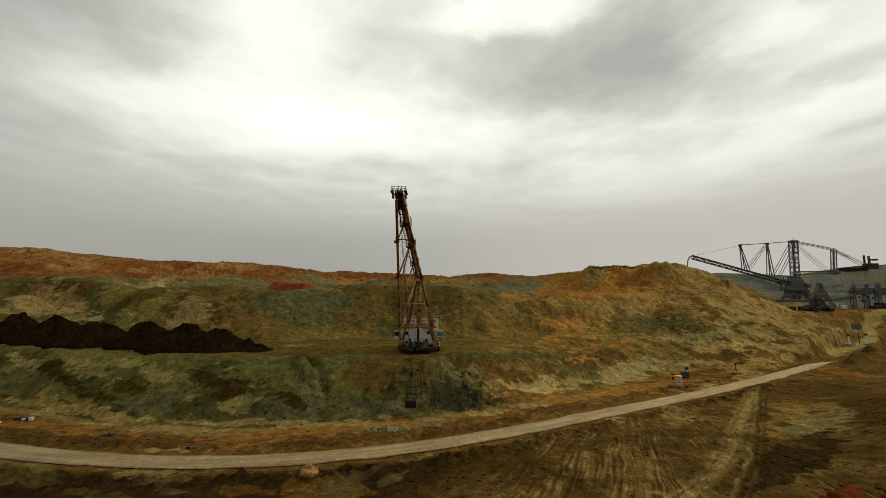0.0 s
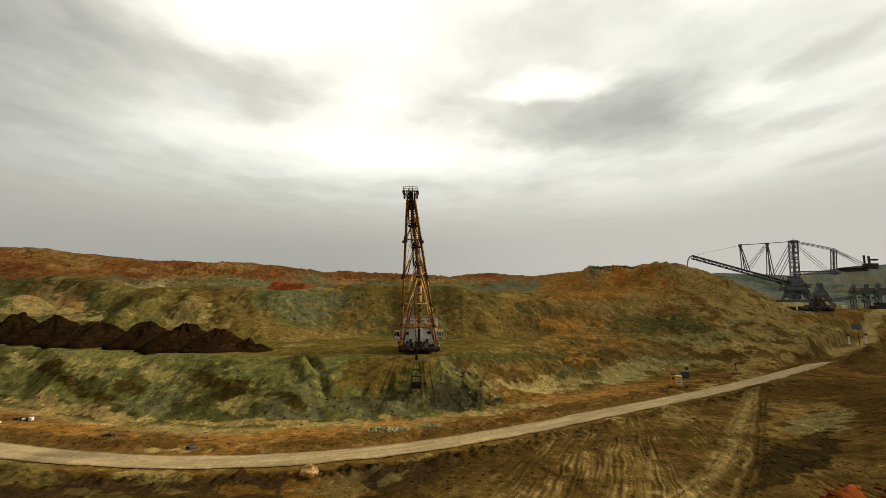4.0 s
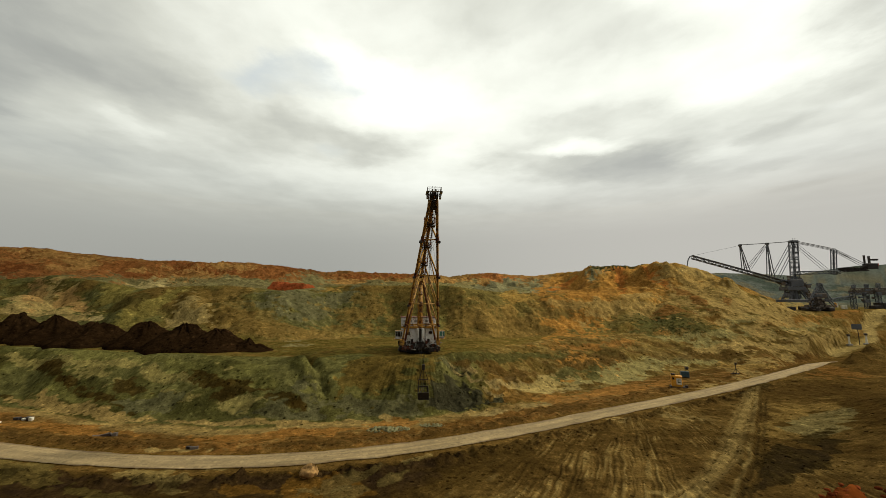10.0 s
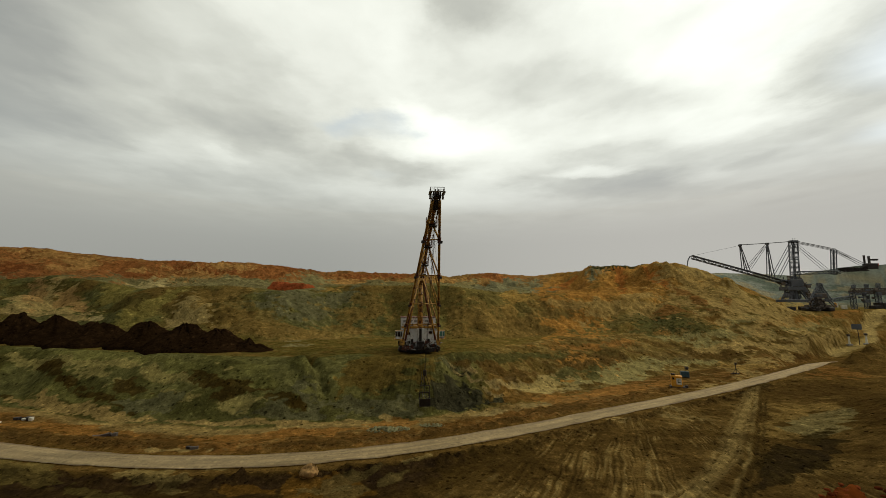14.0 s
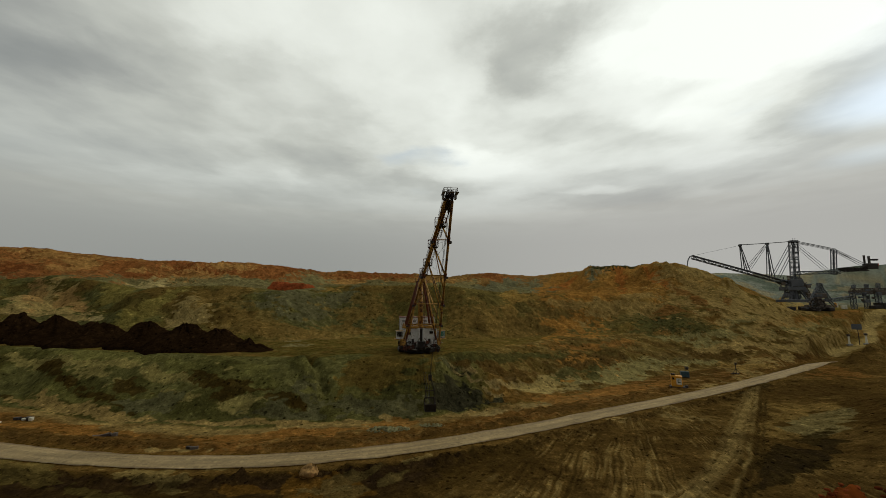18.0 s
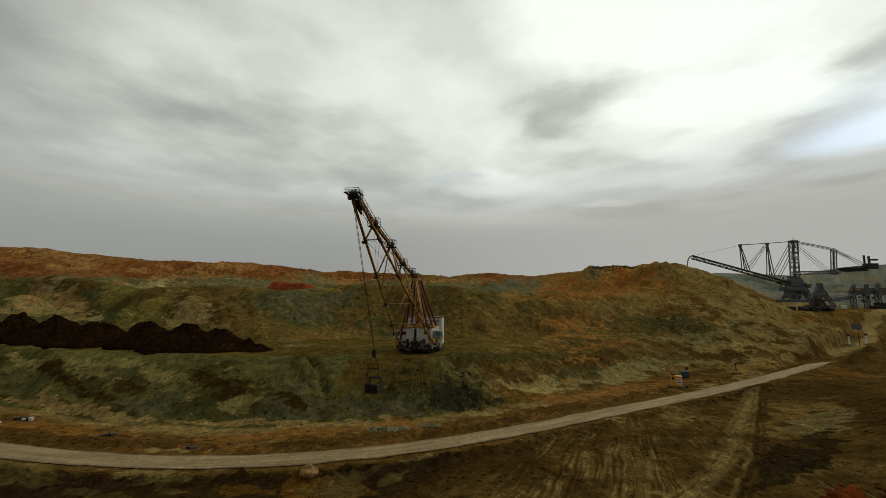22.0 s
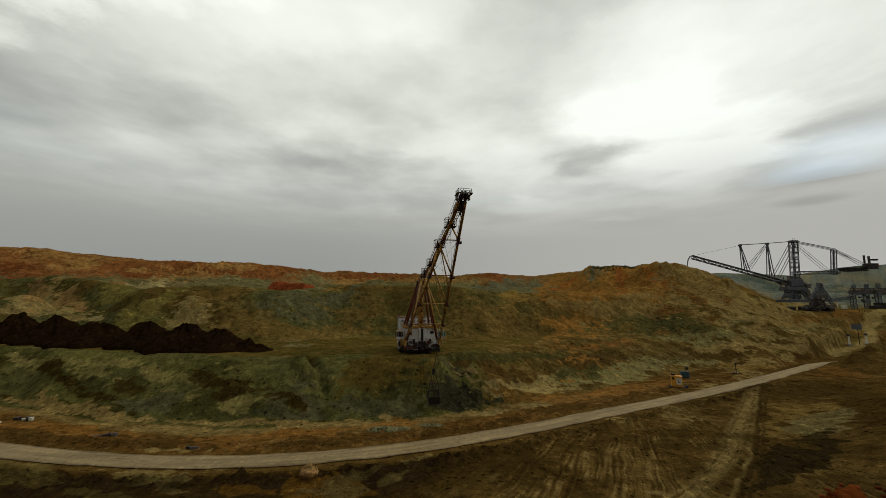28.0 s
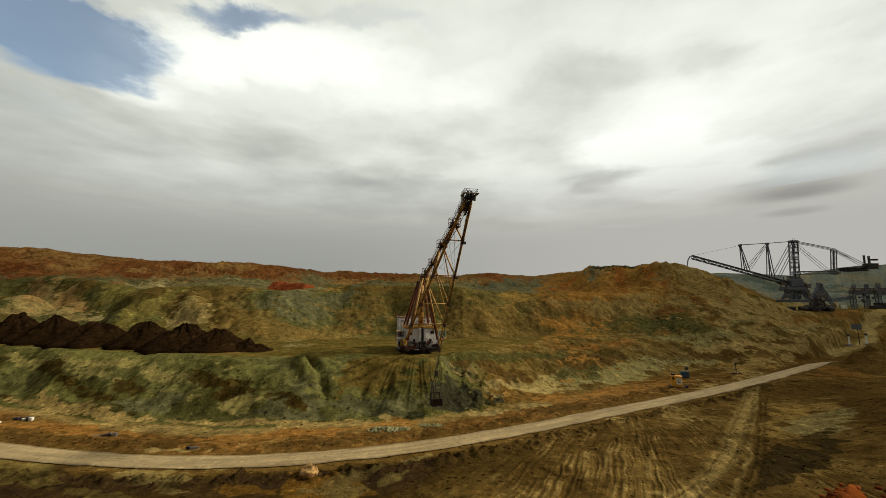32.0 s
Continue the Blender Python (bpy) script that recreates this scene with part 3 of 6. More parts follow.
def soil_colours(x, y, z=None):
    z = heights(x, y) if z is None else z
    yy = y + 1.4 * z
    r = np.hypot(x, y)
    ahead = np.maximum(y, 0.35 * r)
    b = np.clip(x / np.maximum(ahead, 1e-3), -1.16, 1.15)
    n1, n2, n3 = fbm(x, yy, 40, 4, 101, 0.55), fbm(x, yy, 15, 3, 103, 0.55), fbm(x, yy, 75, 4, 107, 0.55)
    n5, n6 = fbm(x, yy, 5.5, 2, 109), fbm(x, yy, 2.3, 2, 111)
    strata = fbm(np.arctan2(x, y) * 26, d_of(x, y) * 0.3, 1.0, 2, 113)
    d = d_of(x, y)
    toe, crest = spine(b, B_TOE, Y_TOE), spine(b, B_CREST, Y_CREST)
    toe2 = spine(b, B_TOE2, Y_TOE2)
    crest2 = toe2 + (spine(b, B_TOP2, Z_TOP2) - spine(b, B_BENCH, Z_BENCH)) * 1.55
    y3 = spine(b, B_TOP3, Y_TOP3)
    g = road_gap(x, y)
    col = np.tile(np.array((0.185, 0.122, 0.055)), (len(x), 1))
    # near field
    near = ramp01(-g, 4, 8)
    col = blend(col, near * ramp01(n2, -0.2, 0.5), (0.26, 0.18, 0.085))
    # furrow light and shade put into the colour: pale ridges, dark troughs
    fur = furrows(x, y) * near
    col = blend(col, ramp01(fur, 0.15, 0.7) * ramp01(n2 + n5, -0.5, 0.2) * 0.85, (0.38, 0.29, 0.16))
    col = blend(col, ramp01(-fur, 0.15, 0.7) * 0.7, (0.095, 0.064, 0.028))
    col = blend(col, near * ramp01(-g, 26, 9) * (x < 20), (0.13, 0.088, 0.04))
    # wet hollow, grey patch and bank
    bank = ramp01(x * 0.8 - (y - 84) * 0.62, 62, 80) * ramp01(150 - y, 0, 40)
    col = blend(col, bank * 0.85, (0.13, 0.085, 0.04))
    col = blend(col, bank * ramp01(np.sin((x * 0.78 - y * 0.62) * 0.9 + 2 * n2), 0.2, 0.9) * 0.4, (0.2, 0.125, 0.06))
    # strip between road and slope
    strip = ramp01(g, 4, 7) * (d < toe + 3)
    col = blend(col, strip * 0.9, (0.2, 0.115, 0.05))
    col = blend(col, strip * ramp01(n1, -0.15, 0.25) * 0.8, (0.27, 0.15, 0.065))
    col = blend(col, strip * ramp01(strata, 0.05, 0.35) * 0.7, (0.14, 0.09, 0.043))
    col = blend(col, strip * ramp01(-strata, 0.2, 0.4) * 0.6, (0.36, 0.25, 0.13))
    col = blend(col, ramp01(d, toe - 9, toe - 4) * ramp01(-d, -toe - 4, -toe) * ramp01(-b, -0.42, -0.3) * (0.9 + 0.5 * n2), (0.4, 0.32, 0.19))
    # lower face, green clay with grey and brown bands
    face = ramp01(d, toe - 1.5, toe + 1.5) * ramp01(-b, -0.52, -0.3)
    col = blend(col, face, (0.15, 0.16, 0.08))
    col = blend(col, face * ramp01(n1, -0.1, 0.35), (0.19, 0.215, 0.115))
    col = blend(col, face * ramp01(n2, 0.12, 0.5) * 0.75, (0.235, 0.25, 0.145))
    col = blend(col, face * ramp01(-n1 + 0.4 * n2, 0.22, 0.45) * (d < crest) * 0.5, (0.075, 0.062, 0.028))
    col = blend(col, face * blot(x, y, -12, 119, 13, 12, 0, n2) * 0.85, (0.1, 0.115, 0.055))
    # gentle right-hand slope, tan and brown terraces
    right = ramp01(b, 0.05, 0.16) * ramp01(d, toe - 2, toe + 3)
    col = blend(col, right, (0.19, 0.145, 0.065))
    col = blend(col, right * ramp01(n2, -0.05, 0.3) * 0.8, (0.26, 0.205, 0.1))
    col = blend(col, right * ramp01(strata, 0.1, 0.35) * 0.75, (0.15, 0.1, 0.047))
    col = blend(col, right * ramp01(-strata, 0.15, 0.4) * 0.7, (0.33, 0.255, 0.14))
    col = blend(col, right * ramp01(n1, 0.2, 0.45) * 0.6, (0.27, 0.155, 0.06))
    # bench top
    top = ramp01(d, crest - 1, crest + 3) * (d < toe2 + 2)
    col = blend(col, top * 0.85, (0.165, 0.14, 0.055))
    col = blend(col, top * ramp01(n2, -0.1, 0.4) * 0.6, (0.2, 0.155, 0.07))
    col = blend(col, top * ramp01(strata, 0.1, 0.4) * 0.6, (0.22, 0.15, 0.065))
    # dump face behind the bench
    dump = ramp01(d, toe2 - 3, toe2 + 4)
    col = blend(col, dump, (0.19, 0.168, 0.085))
    col = blend(col, dump * ramp01(n1, 0.0, 0.3) * 0.9, (0.2, 0.17, 0.085))
    col = blend(col, dump * ramp01(n3 - 0.3 * n2, 0.02, 0.3) * ramp01(-b, -0.1, 0.15), (0.155, 0.19, 0.1))
    col = blend(col, dump * ramp01(-n3 + 0.3 * n2, 0.05, 0.3) * 0.8, (0.19, 0.135, 0.062))
    col = blend(col, dump * ramp01(n2, 0.25, 0.5) * 0.4, (0.13, 0.115, 0.055))
    col = blend(col, blot(x, y, -20, 225, 34, 22, 0, n2) * 0.6, (0.18, 0.14, 0.065))
    # upper dump: grey-green rubble, then orange, red and yellow heaps
    upper = ramp01(d, crest2 - 2, crest2 + 14)
    col = blend(col, upper, (0.21, 0.2, 0.145))
    col = blend(col, upper * ramp01(n1, 0.05, 0.3) * 0.9, (0.22, 0.225, 0.155))
    mid = ramp01(d + 16 * n1, (crest2 + y3) * 0.5 - 25, (crest2 + y3) * 0.5 + 5) * ramp01(-b, -0.33, -0.2)
    col = blend(col, mid, (0.36, 0.195, 0.105))
    col = blend(col, mid * ramp01(n1 + 0.5 * n2, 0.0, 0.3) * 0.75, (0.32, 0.12, 0.055))
    col = blend(col, mid * ramp01(n2 - 0.4 * n1, 0.2, 0.4) * 0.7, (0.44, 0.27, 0.145))
    col = blend(col, mid * ramp01(-n2, 0.25, 0.45) * 0.5, (0.2, 0.1, 0.055))
    col = blend(col, mid * ramp01(b, -0.32, -0.12) * 0.85, (0.3, 0.2, 0.105))
    hill = ramp01(b, 0.24, 0.36) * ramp01(d, toe2 + 8, toe2 + 40) * ramp01(-b, -0.9, -0.84)
    col = blend(col, hill, (0.36, 0.225, 0.085))
    col = blend(col, hill * ramp01(n1, -0.1, 0.25) * 0.9, (0.4, 0.24, 0.09))
    col = blend(col, hill * ramp01(n2 + n3, 0.2, 0.5) * 0.6, (0.3, 0.25, 0.15))
    # distance to the right: green hills, the blue of haze put into their colour
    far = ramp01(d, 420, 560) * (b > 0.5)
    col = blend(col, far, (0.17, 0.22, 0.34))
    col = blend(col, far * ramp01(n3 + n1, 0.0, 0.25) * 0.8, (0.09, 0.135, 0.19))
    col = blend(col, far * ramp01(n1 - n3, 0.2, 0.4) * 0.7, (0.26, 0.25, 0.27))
    col = blend(col, ramp01(d, y3 + 10, y3 + 120) * (b < 0.5), (0.13, 0.14, 0.09))
    ragged = 1.3 * n2 + 0.9 * n5 + 0.7 * n6
    for rgb, strength, ovals in PATCHES:
        for cx, cy, rx, ry, turn in ovals:
            near_it = np.abs(x - cx) + np.abs(y - cy) < 3.2 * max(rx, ry)
            col[near_it] = blend(col[near_it], blot(x[near_it], y[near_it], cx, cy, 1.1 * rx, 1.1 * ry, turn, ragged[near_it], 0.12) * strength, rgb)
    # wheel tracks running down from the road: a broad pale one, and narrow ruts beside it, coloured darker in their
    # hollows
    broad, side_track = track_lines(y)
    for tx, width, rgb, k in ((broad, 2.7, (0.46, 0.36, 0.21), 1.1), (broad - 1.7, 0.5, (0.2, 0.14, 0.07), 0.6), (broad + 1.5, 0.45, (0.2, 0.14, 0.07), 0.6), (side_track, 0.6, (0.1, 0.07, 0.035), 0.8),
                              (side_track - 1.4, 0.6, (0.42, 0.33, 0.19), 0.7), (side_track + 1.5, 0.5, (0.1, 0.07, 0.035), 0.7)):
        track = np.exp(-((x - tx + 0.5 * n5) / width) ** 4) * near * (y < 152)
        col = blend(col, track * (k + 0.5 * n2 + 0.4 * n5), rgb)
    # the track that winds up to the far bench
    for x0, y0, x1, y1 in zip(WIND_X, WIND_Y, WIND_X[1:], WIND_Y[1:]):
        part_way = np.clip(((x - x0) * (x1 - x0) + (y - y0) * (y1 - y0)) / ((x1 - x0) ** 2 + (y1 - y0) ** 2), 0, 1)
        off = np.hypot(x - x0 - part_way * (x1 - x0), y - y0 - part_way * (y1 - y0))
        col = blend(col, ramp01(-off + 0.8 * n5, -3.6, -2.6) * 0.9, (0.46, 0.38, 0.24))
    # brightness by region in the colour: dump and right slope lifted against shade, floor darker
    region_gain = 1 - 0.08 * face + 0.08 * dump * (d < 420) + 0.12 * right * (1 - dump)
    region_gain = region_gain * (1 - 0.4 * near * ramp01(-x, -25, 10) - 0.2 * near)
    region_gain = region_gain * (1 - 0.17 * ramp01(b, 0.4, 0.75) * (d < 400))
    # own bench
    col = blend(col, ramp01(-r, -60, -45), (0.21, 0.14, 0.065))
    side = ramp01((x - 0.98 * y) / 1.4, -6, -3) * (r < 32) * (x > 2)
    col = blend(col, side, (0.36, 0.1, 0.03))
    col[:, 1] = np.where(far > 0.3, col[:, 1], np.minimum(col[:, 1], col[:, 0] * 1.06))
    grey = col.mean(axis=1, keepdims=True)
    col, grey = col * region_gain[:, None], grey * region_gain[:, None]
    speck = np.clip(1 + 0.16 * n6 + 0.14 * n5 + 0.12 * n2 + 0.1 * strata, 0.45, 1.8)[:, None]
    dull = 0.98 - 0.08 * ramp01(b, 0.0, 0.4)[:, None]
    return np.clip((grey + (col - grey) * dull) * np.array((0.585, 0.5, 0.262)) * speck, 0.006, 0.9)


def ground_sheet():
    inner = np.linspace(0.5, 58, 36)
    mid = np.concatenate([np.linspace(a, b, n, endpoint=False) for a, b, n in ((59, 100, 130), (100, 150, 220), (150, 180, 80), (180, 345, 370), (345, 640, 110))])
    outer = np.concatenate((np.geomspace(645, 1050, 70), np.geomspace(1100, 4500, 18)))
    rs = np.concatenate((inner, mid, outer))
    view = np.linspace(-52.5, 52.5, 860)
    rest = np.linspace(52.5, 307.5, 62)[1:-1]
    az = np.radians(np.concatenate((view, rest)))
    nr, na = len(rs), len(az)
    rr, aa = np.meshgrid(rs, az, indexing="ij")
    x, y = (rr * np.sin(aa)).ravel(), (rr * np.cos(aa)).ravel()
    z = in_blocks(heights, x, y)
    co = np.stack((x, y, z), 1)
    i, j = np.meshgrid(np.arange(nr - 1), np.arange(na), indexing="ij")
    k = (j + 1) % na
    quads = np.stack((i * na + j, i * na + k, (i + 1) * na + k, (i + 1) * na + j), -1).reshape(-1, 4)
    hub = len(co)
    co = np.vstack((co, [[0, 0, 30.3]]))
    mesh = bpy.data.meshes.new("ground")
    jj = np.arange(na)
    tris = np.stack((np.full(na, hub), (jj + 1) % na, jj), 1)
    loops = np.concatenate((quads[:, ::-1].ravel(), tris[:, ::-1].ravel())).astype(np.int32)
    starts = np.concatenate((np.arange(len(quads)) * 4, len(quads) * 4 + np.arange(na) * 3)).astype(np.int32)
    mesh.vertices.add(len(co))
    mesh.vertices.foreach_set("co", co.ravel().astype(np.float32))
    mesh.loops.add(len(loops))
    mesh.loops.foreach_set("vertex_index", loops)
    mesh.polygons.add(len(starts))
    mesh.polygons.foreach_set("loop_start", starts)
    mesh.update(calc_edges=True)
    mesh.validate()
    soil = mesh.color_attributes.new("soil", "FLOAT_COLOR", "POINT")
    rgba = np.ones((len(co), 4), np.float32)
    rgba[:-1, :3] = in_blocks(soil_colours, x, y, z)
    rgba[-1, :3] = (0.21, 0.14, 0.065)
    soil.data.foreach_set("color", rgba.ravel())
    mesh.shade_smooth()
    mesh.materials.append(SOIL)
    return tagged(new("ground", mesh), "open pit ground with green clay, brown floor and red spoil heaps", "ground", kind="structure")


ground_sheet()


def haul_road():
    """A ribbon of pale packed earth that follows the graded strip."""
    xs = np.linspace(-150, 214, 380)
    rows = []
    ys = road_y(xs)
    for k in range(3):
        ys = np.convolve(np.pad(ys, 12, mode="edge"), np.ones(25) / 25, mode="valid")
    slope = np.gradient(ys, xs)
    nx, ny = -slope / np.sqrt(1 + slope ** 2), 1 / np.sqrt(1 + slope ** 2)
    offs = np.linspace(-3.3, 3.3, 13)
    for o in offs:
        edge = np.minimum(1, (216 - xs) / 26) + 0.1 * fbm(xs, np.full_like(xs, o), 9, 4, 7, 0.65) * (abs(o) / 3.3) ** 2
        px, py = xs + nx * o * edge, ys + ny * o * edge
        rut = 0.04 * math.cos(o * 3.4)
        rows.append(np.stack((px, py, heights(px, py) + 0.26 - 0.1 * (abs(o) / 3.3) ** 4 + rut), 1))
    n = len(xs)
    co = np.concatenate(rows)
    faces = [(a * n + i, a * n + i + 1, (a + 1) * n + i + 1, (a + 1) * n + i) for a in range(len(offs) - 1) for i in range(n - 1)]
    mesh = bpy.data.meshes.new("road")
    mesh.from_pydata(co.tolist(), [], faces)
    mesh.shade_smooth()
    across, along = np.repeat(offs, n), np.tile(xs, len(offs))
    dusty = 1 + 0.3 * fbm(across * 1.1, along * 0.05, 1.0, 3, 131) + 0.12 * fbm(along, across, 14, 2, 133)
    rim = ramp01(np.abs(across) + 0.5 * fbm(along, across, 6, 2, 135), 2.5, 3.4)[:, None]
    col = np.array((0.29, 0.21, 0.1)) * dusty[:, None] * (1 - rim) + rim * np.array((0.15, 0.095, 0.04))
    soil = mesh.color_attributes.new("soil", "FLOAT_COLOR", "POINT")
    soil.data.foreach_set("color", np.hstack((col, np.ones((len(col), 1)))).ravel().astype(np.float32))
    mesh.materials.append(earth("packed_road_earth", None, 0.7, 0.4, 0.25, 0.08))
    tagged(new("road", mesh), "pale packed-earth haul road with wheel ruts crossing the pit floor", "road", kind="structure")


haul_road()


# ---- sky ----
# The cloud deck is one sheet DECK metres over the eye that drifts away from it. Dark (-) and bright (+) masses, blue gaps and thin
# places on the sheet: place and half-widths in deck heights, strength.
DECK, DRIFT = 700.0, (0.066, 0.12)
MASSES = []
MASSES.append((-0.98, 1.87, 0.96, 0.72, 0.20))
MASSES.append((0.23, 1.23, 0.34, 0.16, 0.24))
MASSES.append((-0.21, 2.17, 1.01, 0.47, 0.14))
MASSES.append((1.80, 3.24, 0.83, 0.83, 0.16))
MASSES.append((1.16, 1.35, 0.28, 0.29, 0.12))
MASSES.append((-0.65, 1.32, 0.42, 0.25, 0.12))
MASSES.append((0.76, 1.62, 0.69, 0.47, -0.24))
MASSES.append((-0.24, 1.47, 0.33, 0.23, -0.09))
MASSES.append((2.35, 2.06, 0.22, 0.42, -0.14))
MASSES.append((-2.72, 3.24, 1.72, 1.37, -0.08))
MASSES.append((1.74, 1.53, 0.15, 0.16, -0.10))
MASSES.append((2.10, 2.21, 0.38, 0.73, 0.16))
MASSES.append((-0.70, 0.80, 0.72, 0.47, 0.18))
MASSES.append((-0.15, 0.46, 0.50, 0.39, 0.20))
MASSES.append((0.67, 0.36, 0.47, 0.34, 0.24))
MASSES.append((-1.00, 0.36, 0.25, 0.18, 0.12))
MASSES.append((-2.44, 0.91, 0.18, 0.23, 0.08))
MASSES.append((-2.04, 0.43, 0.42, 0.41, -0.16))
MASSES.append((-1.49, 0.88, 0.32, 0.23, -0.10))
MASSES.append((-1.11, 1.33, 0.39, 0.34, -0.12))
MASSES.append((-0.05, 0.75, 0.35, 0.20, -0.08))
MASSES.append((1.24, 0.91, 0.18, 0.23, -0.08))
MASSES.append((-2.67, 1.42, 1.10, 0.46, -0.08))
MASSES.append((-0.90, 0.53, 0.41, 0.48, 0.16))
MASSES.append((-0.63, -0.33, 0.35, 0.19, 0.10))
MASSES.append((-1.08, -0.11, 0.17, 0.56, 0.08))
MASSES.append((0.39, -0.22, 0.42, 0.41, 0.14))
MASSES.append((-2.77, -0.02, 0.58, 0.57, -0.10))
MASSES.append((-1.85, -0.02, 0.58, 0.48, -0.06))
MASSES.append((-1.29, 1.19, 0.66, 0.39, -0.08))
MASSES.append((0.03, -0.02, 0.37, 0.33, -0.08))
MASSES.append((1.08, 0.25, 0.30, 0.31, -0.10))
MASSES.append((-1.65, -0.87, 0.46, 0.33, 0.10))
MASSES.append((-1.29, -0.29, 0.32, 0.66, 0.10))
MASSES.append((-0.36, -0.74, 0.43, 0.32, 0.40))
MASSES.append((0.10, -0.81, 0.39, 0.36, 0.40))
MASSES.append((0.12, -0.13, 0.47, 0.34, 0.14))
MASSES.append((-0.98, -0.77, 0.24, 0.20, -0.02))
MASSES.append((-2.73, -0.63, 0.39, 0.24, -0.10))
MASSES.append((-3.22, 0.32, 0.57, 0.40, -0.12))
MASSES.append((-0.33, 0.32, 0.49, 0.40, -0.10))
MASSES.append((1.19, 0.05, 0.34, 0.48, -0.08))
MASSES.append((-0.85, -1.42, 0.42, 0.37, 0.26))
MASSES.append((-0.27, -1.26, 0.46, 0.45, 0.26))
MASSES.append((-0.03, -0.45, 0.45, 0.38, 0.14))
MASSES.append((-0.76, -0.71, 0.34, 0.47, -0.16))
MASSES.append((-0.37, -0.67, 0.12, 0.18, -0.14))
MASSES.append((0.92, -0.35, 0.50, 0.46, -0.12))
MASSES.append((-3.25, -1.35, 0.39, 0.37, -0.10))
MASSES.append((-2.72, -0.75, 0.99, 0.41, -0.10))
MASSES.append((-1.97, -1.56, 0.64, 0.25, -0.05))
MASSES.append((-1.91, -0.89, 0.47, 0.26, 0.08))
MASSES.append((-3.19, -2.35, 0.21, 0.23, 0.38))
MASSES.append((-2.74, -2.35, 0.45, 0.23, 0.36))
MASSES.append((-2.29, -2.10, 0.52, 0.25, 0.20))
MASSES.append((-3.56, -2.18, 0.21, 0.19, 0.22))
MASSES.append((-0.78, -1.78, 0.54, 0.72, 0.20))
MASSES.append((-1.14, -2.55, 0.42, 0.18, 0.08))
MASSES.append((-3.65, -1.55, 1.06, 0.39, -0.10))
MASSES.append((-1.49, -2.31, 0.27, 0.24, -0.10))
MASSES.append((-1.02, -2.37, 0.23, 0.17, -0.10))
MASSES.append((0.48, -1.41, 0.45, 0.43, -0.18))
MASSES.append((0.48, -0.52, 0.81, 0.43, -0.10))
MASSES.append((-0.78, -0.87, 0.23, 0.35, -0.08))
MASSES.append((-0.51, -0.97, 0.16, 0.24, -0.08))
MASSES.append((-3.02, -0.60, 1.72, 0.58, -0.07))
GAPS = []
GAPS.append((-1.39, 1.26, 0.31, 0.17, 0.35))
GAPS.append((2.07, 2.29, 0.32, 0.69, 0.40))
GAPS.append((-1.40, 0.46, 0.43, 0.32, 0.55))
GAPS.append((-0.90, 0.44, 0.31, 0.21, 0.15))
GAPS.append((1.29, 0.70, 0.31, 0.38, 0.35))
GAPS.append((0.33, -0.29, 0.44, 0.20, 0.35))
GAPS.append((-0.23, -0.45, 0.20, 0.16, 0.25))
GAPS.append((-0.35, -1.46, 0.59, 0.35, 0.35))
GAPS.append((-3.57, -2.42, 0.43, 0.32, 1.20))
GAPS.append((-3.58, -2.61, 0.34, 0.19, 1.20))
GAPS.append((-2.85, -2.59, 0.28, 0.11, 0.90))
GAPS.append((-2.38, -2.61, 0.30, 0.14, 0.50))
GAPS.append((-4.17, -2.03, 0.34, 0.33, 0.50))
GAPS.append((-1.82, -2.61, 0.40, 0.14, 0.35))
# thin places put in the sun's path, to brighten the ground at set moments
THIN = []
THIN.append((1.80, 0.35, 0.30, 0.30, 0.40))
THIN.append((1.11, -0.45, 0.42, 0.42, 0.85))
THIN.append((0.81, -1.00, 0.50, 0.50, 0.34))
THIN.append((-0.70, -3.75, 0.42, 0.42, 0.85))


class CloudNodes:
    """Short forms for the nodes of the sky's materials."""

    def __init__(self, name):
        self.mat = bpy.data.materials.new(name)
        self.mat.use_nodes = True
        self.nodes, self.links = self.mat.node_tree.nodes, self.mat.node_tree.links
        self.nodes.remove(self.nodes["Principled BSDF"])

    def feed(self, n, values):
        for k, v in enumerate(values):
            if isinstance(v, (int, float, tuple)):
                n.inputs[k].default_value = v
            elif v is not None:
                self.links.new(v, n.inputs[k])

    def math(self, op, a, b=None, c=None):
        n = self.nodes.new("ShaderNodeMath")
        n.operation = op
        self.feed(n, (a, b, c))
        return n.outputs[0]

    def vec(self, op, a, b=None, c=None):
        n = self.nodes.new("ShaderNodeVectorMath")
        n.operation = op
        self.feed(n, (a, b, c))
        return n.outputs["Value"] if op in ("LENGTH", "DOT_PRODUCT") else n.outputs[0]

    def span(self, value, a, b, lo, hi):
        n = self.nodes.new("ShaderNodeMapRange")
        n.interpolation_type = "SMOOTHSTEP"
        for k, v in (("From Min", a), ("From Max", b), ("To Min", lo), ("To Max", hi)):
            n.inputs[k].default_value = v
        self.links.new(value, n.inputs["Value"])
        return n.outputs["Result"]

    def noise(self, vector, scale, detail, rough):
        n = self.nodes.new("ShaderNodeTexNoise")
        n.inputs["Scale"].default_value, n.inputs["Detail"].default_value, n.inputs["Roughness"].default_value = scale, detail, rough
        self.links.new(vector, n.inputs["Vector"])
        return n

    def mix(self, factor, a, b):
        n = self.nodes.new("ShaderNodeMix")
        n.data_type = "RGBA"
        for key, v in (("Factor", factor), ("A", a), ("B", b)):
            if isinstance(v, tuple):
                n.inputs[key].default_value = v
            else:
                self.links.new(v, n.inputs[key])
        return n.outputs["Result"]


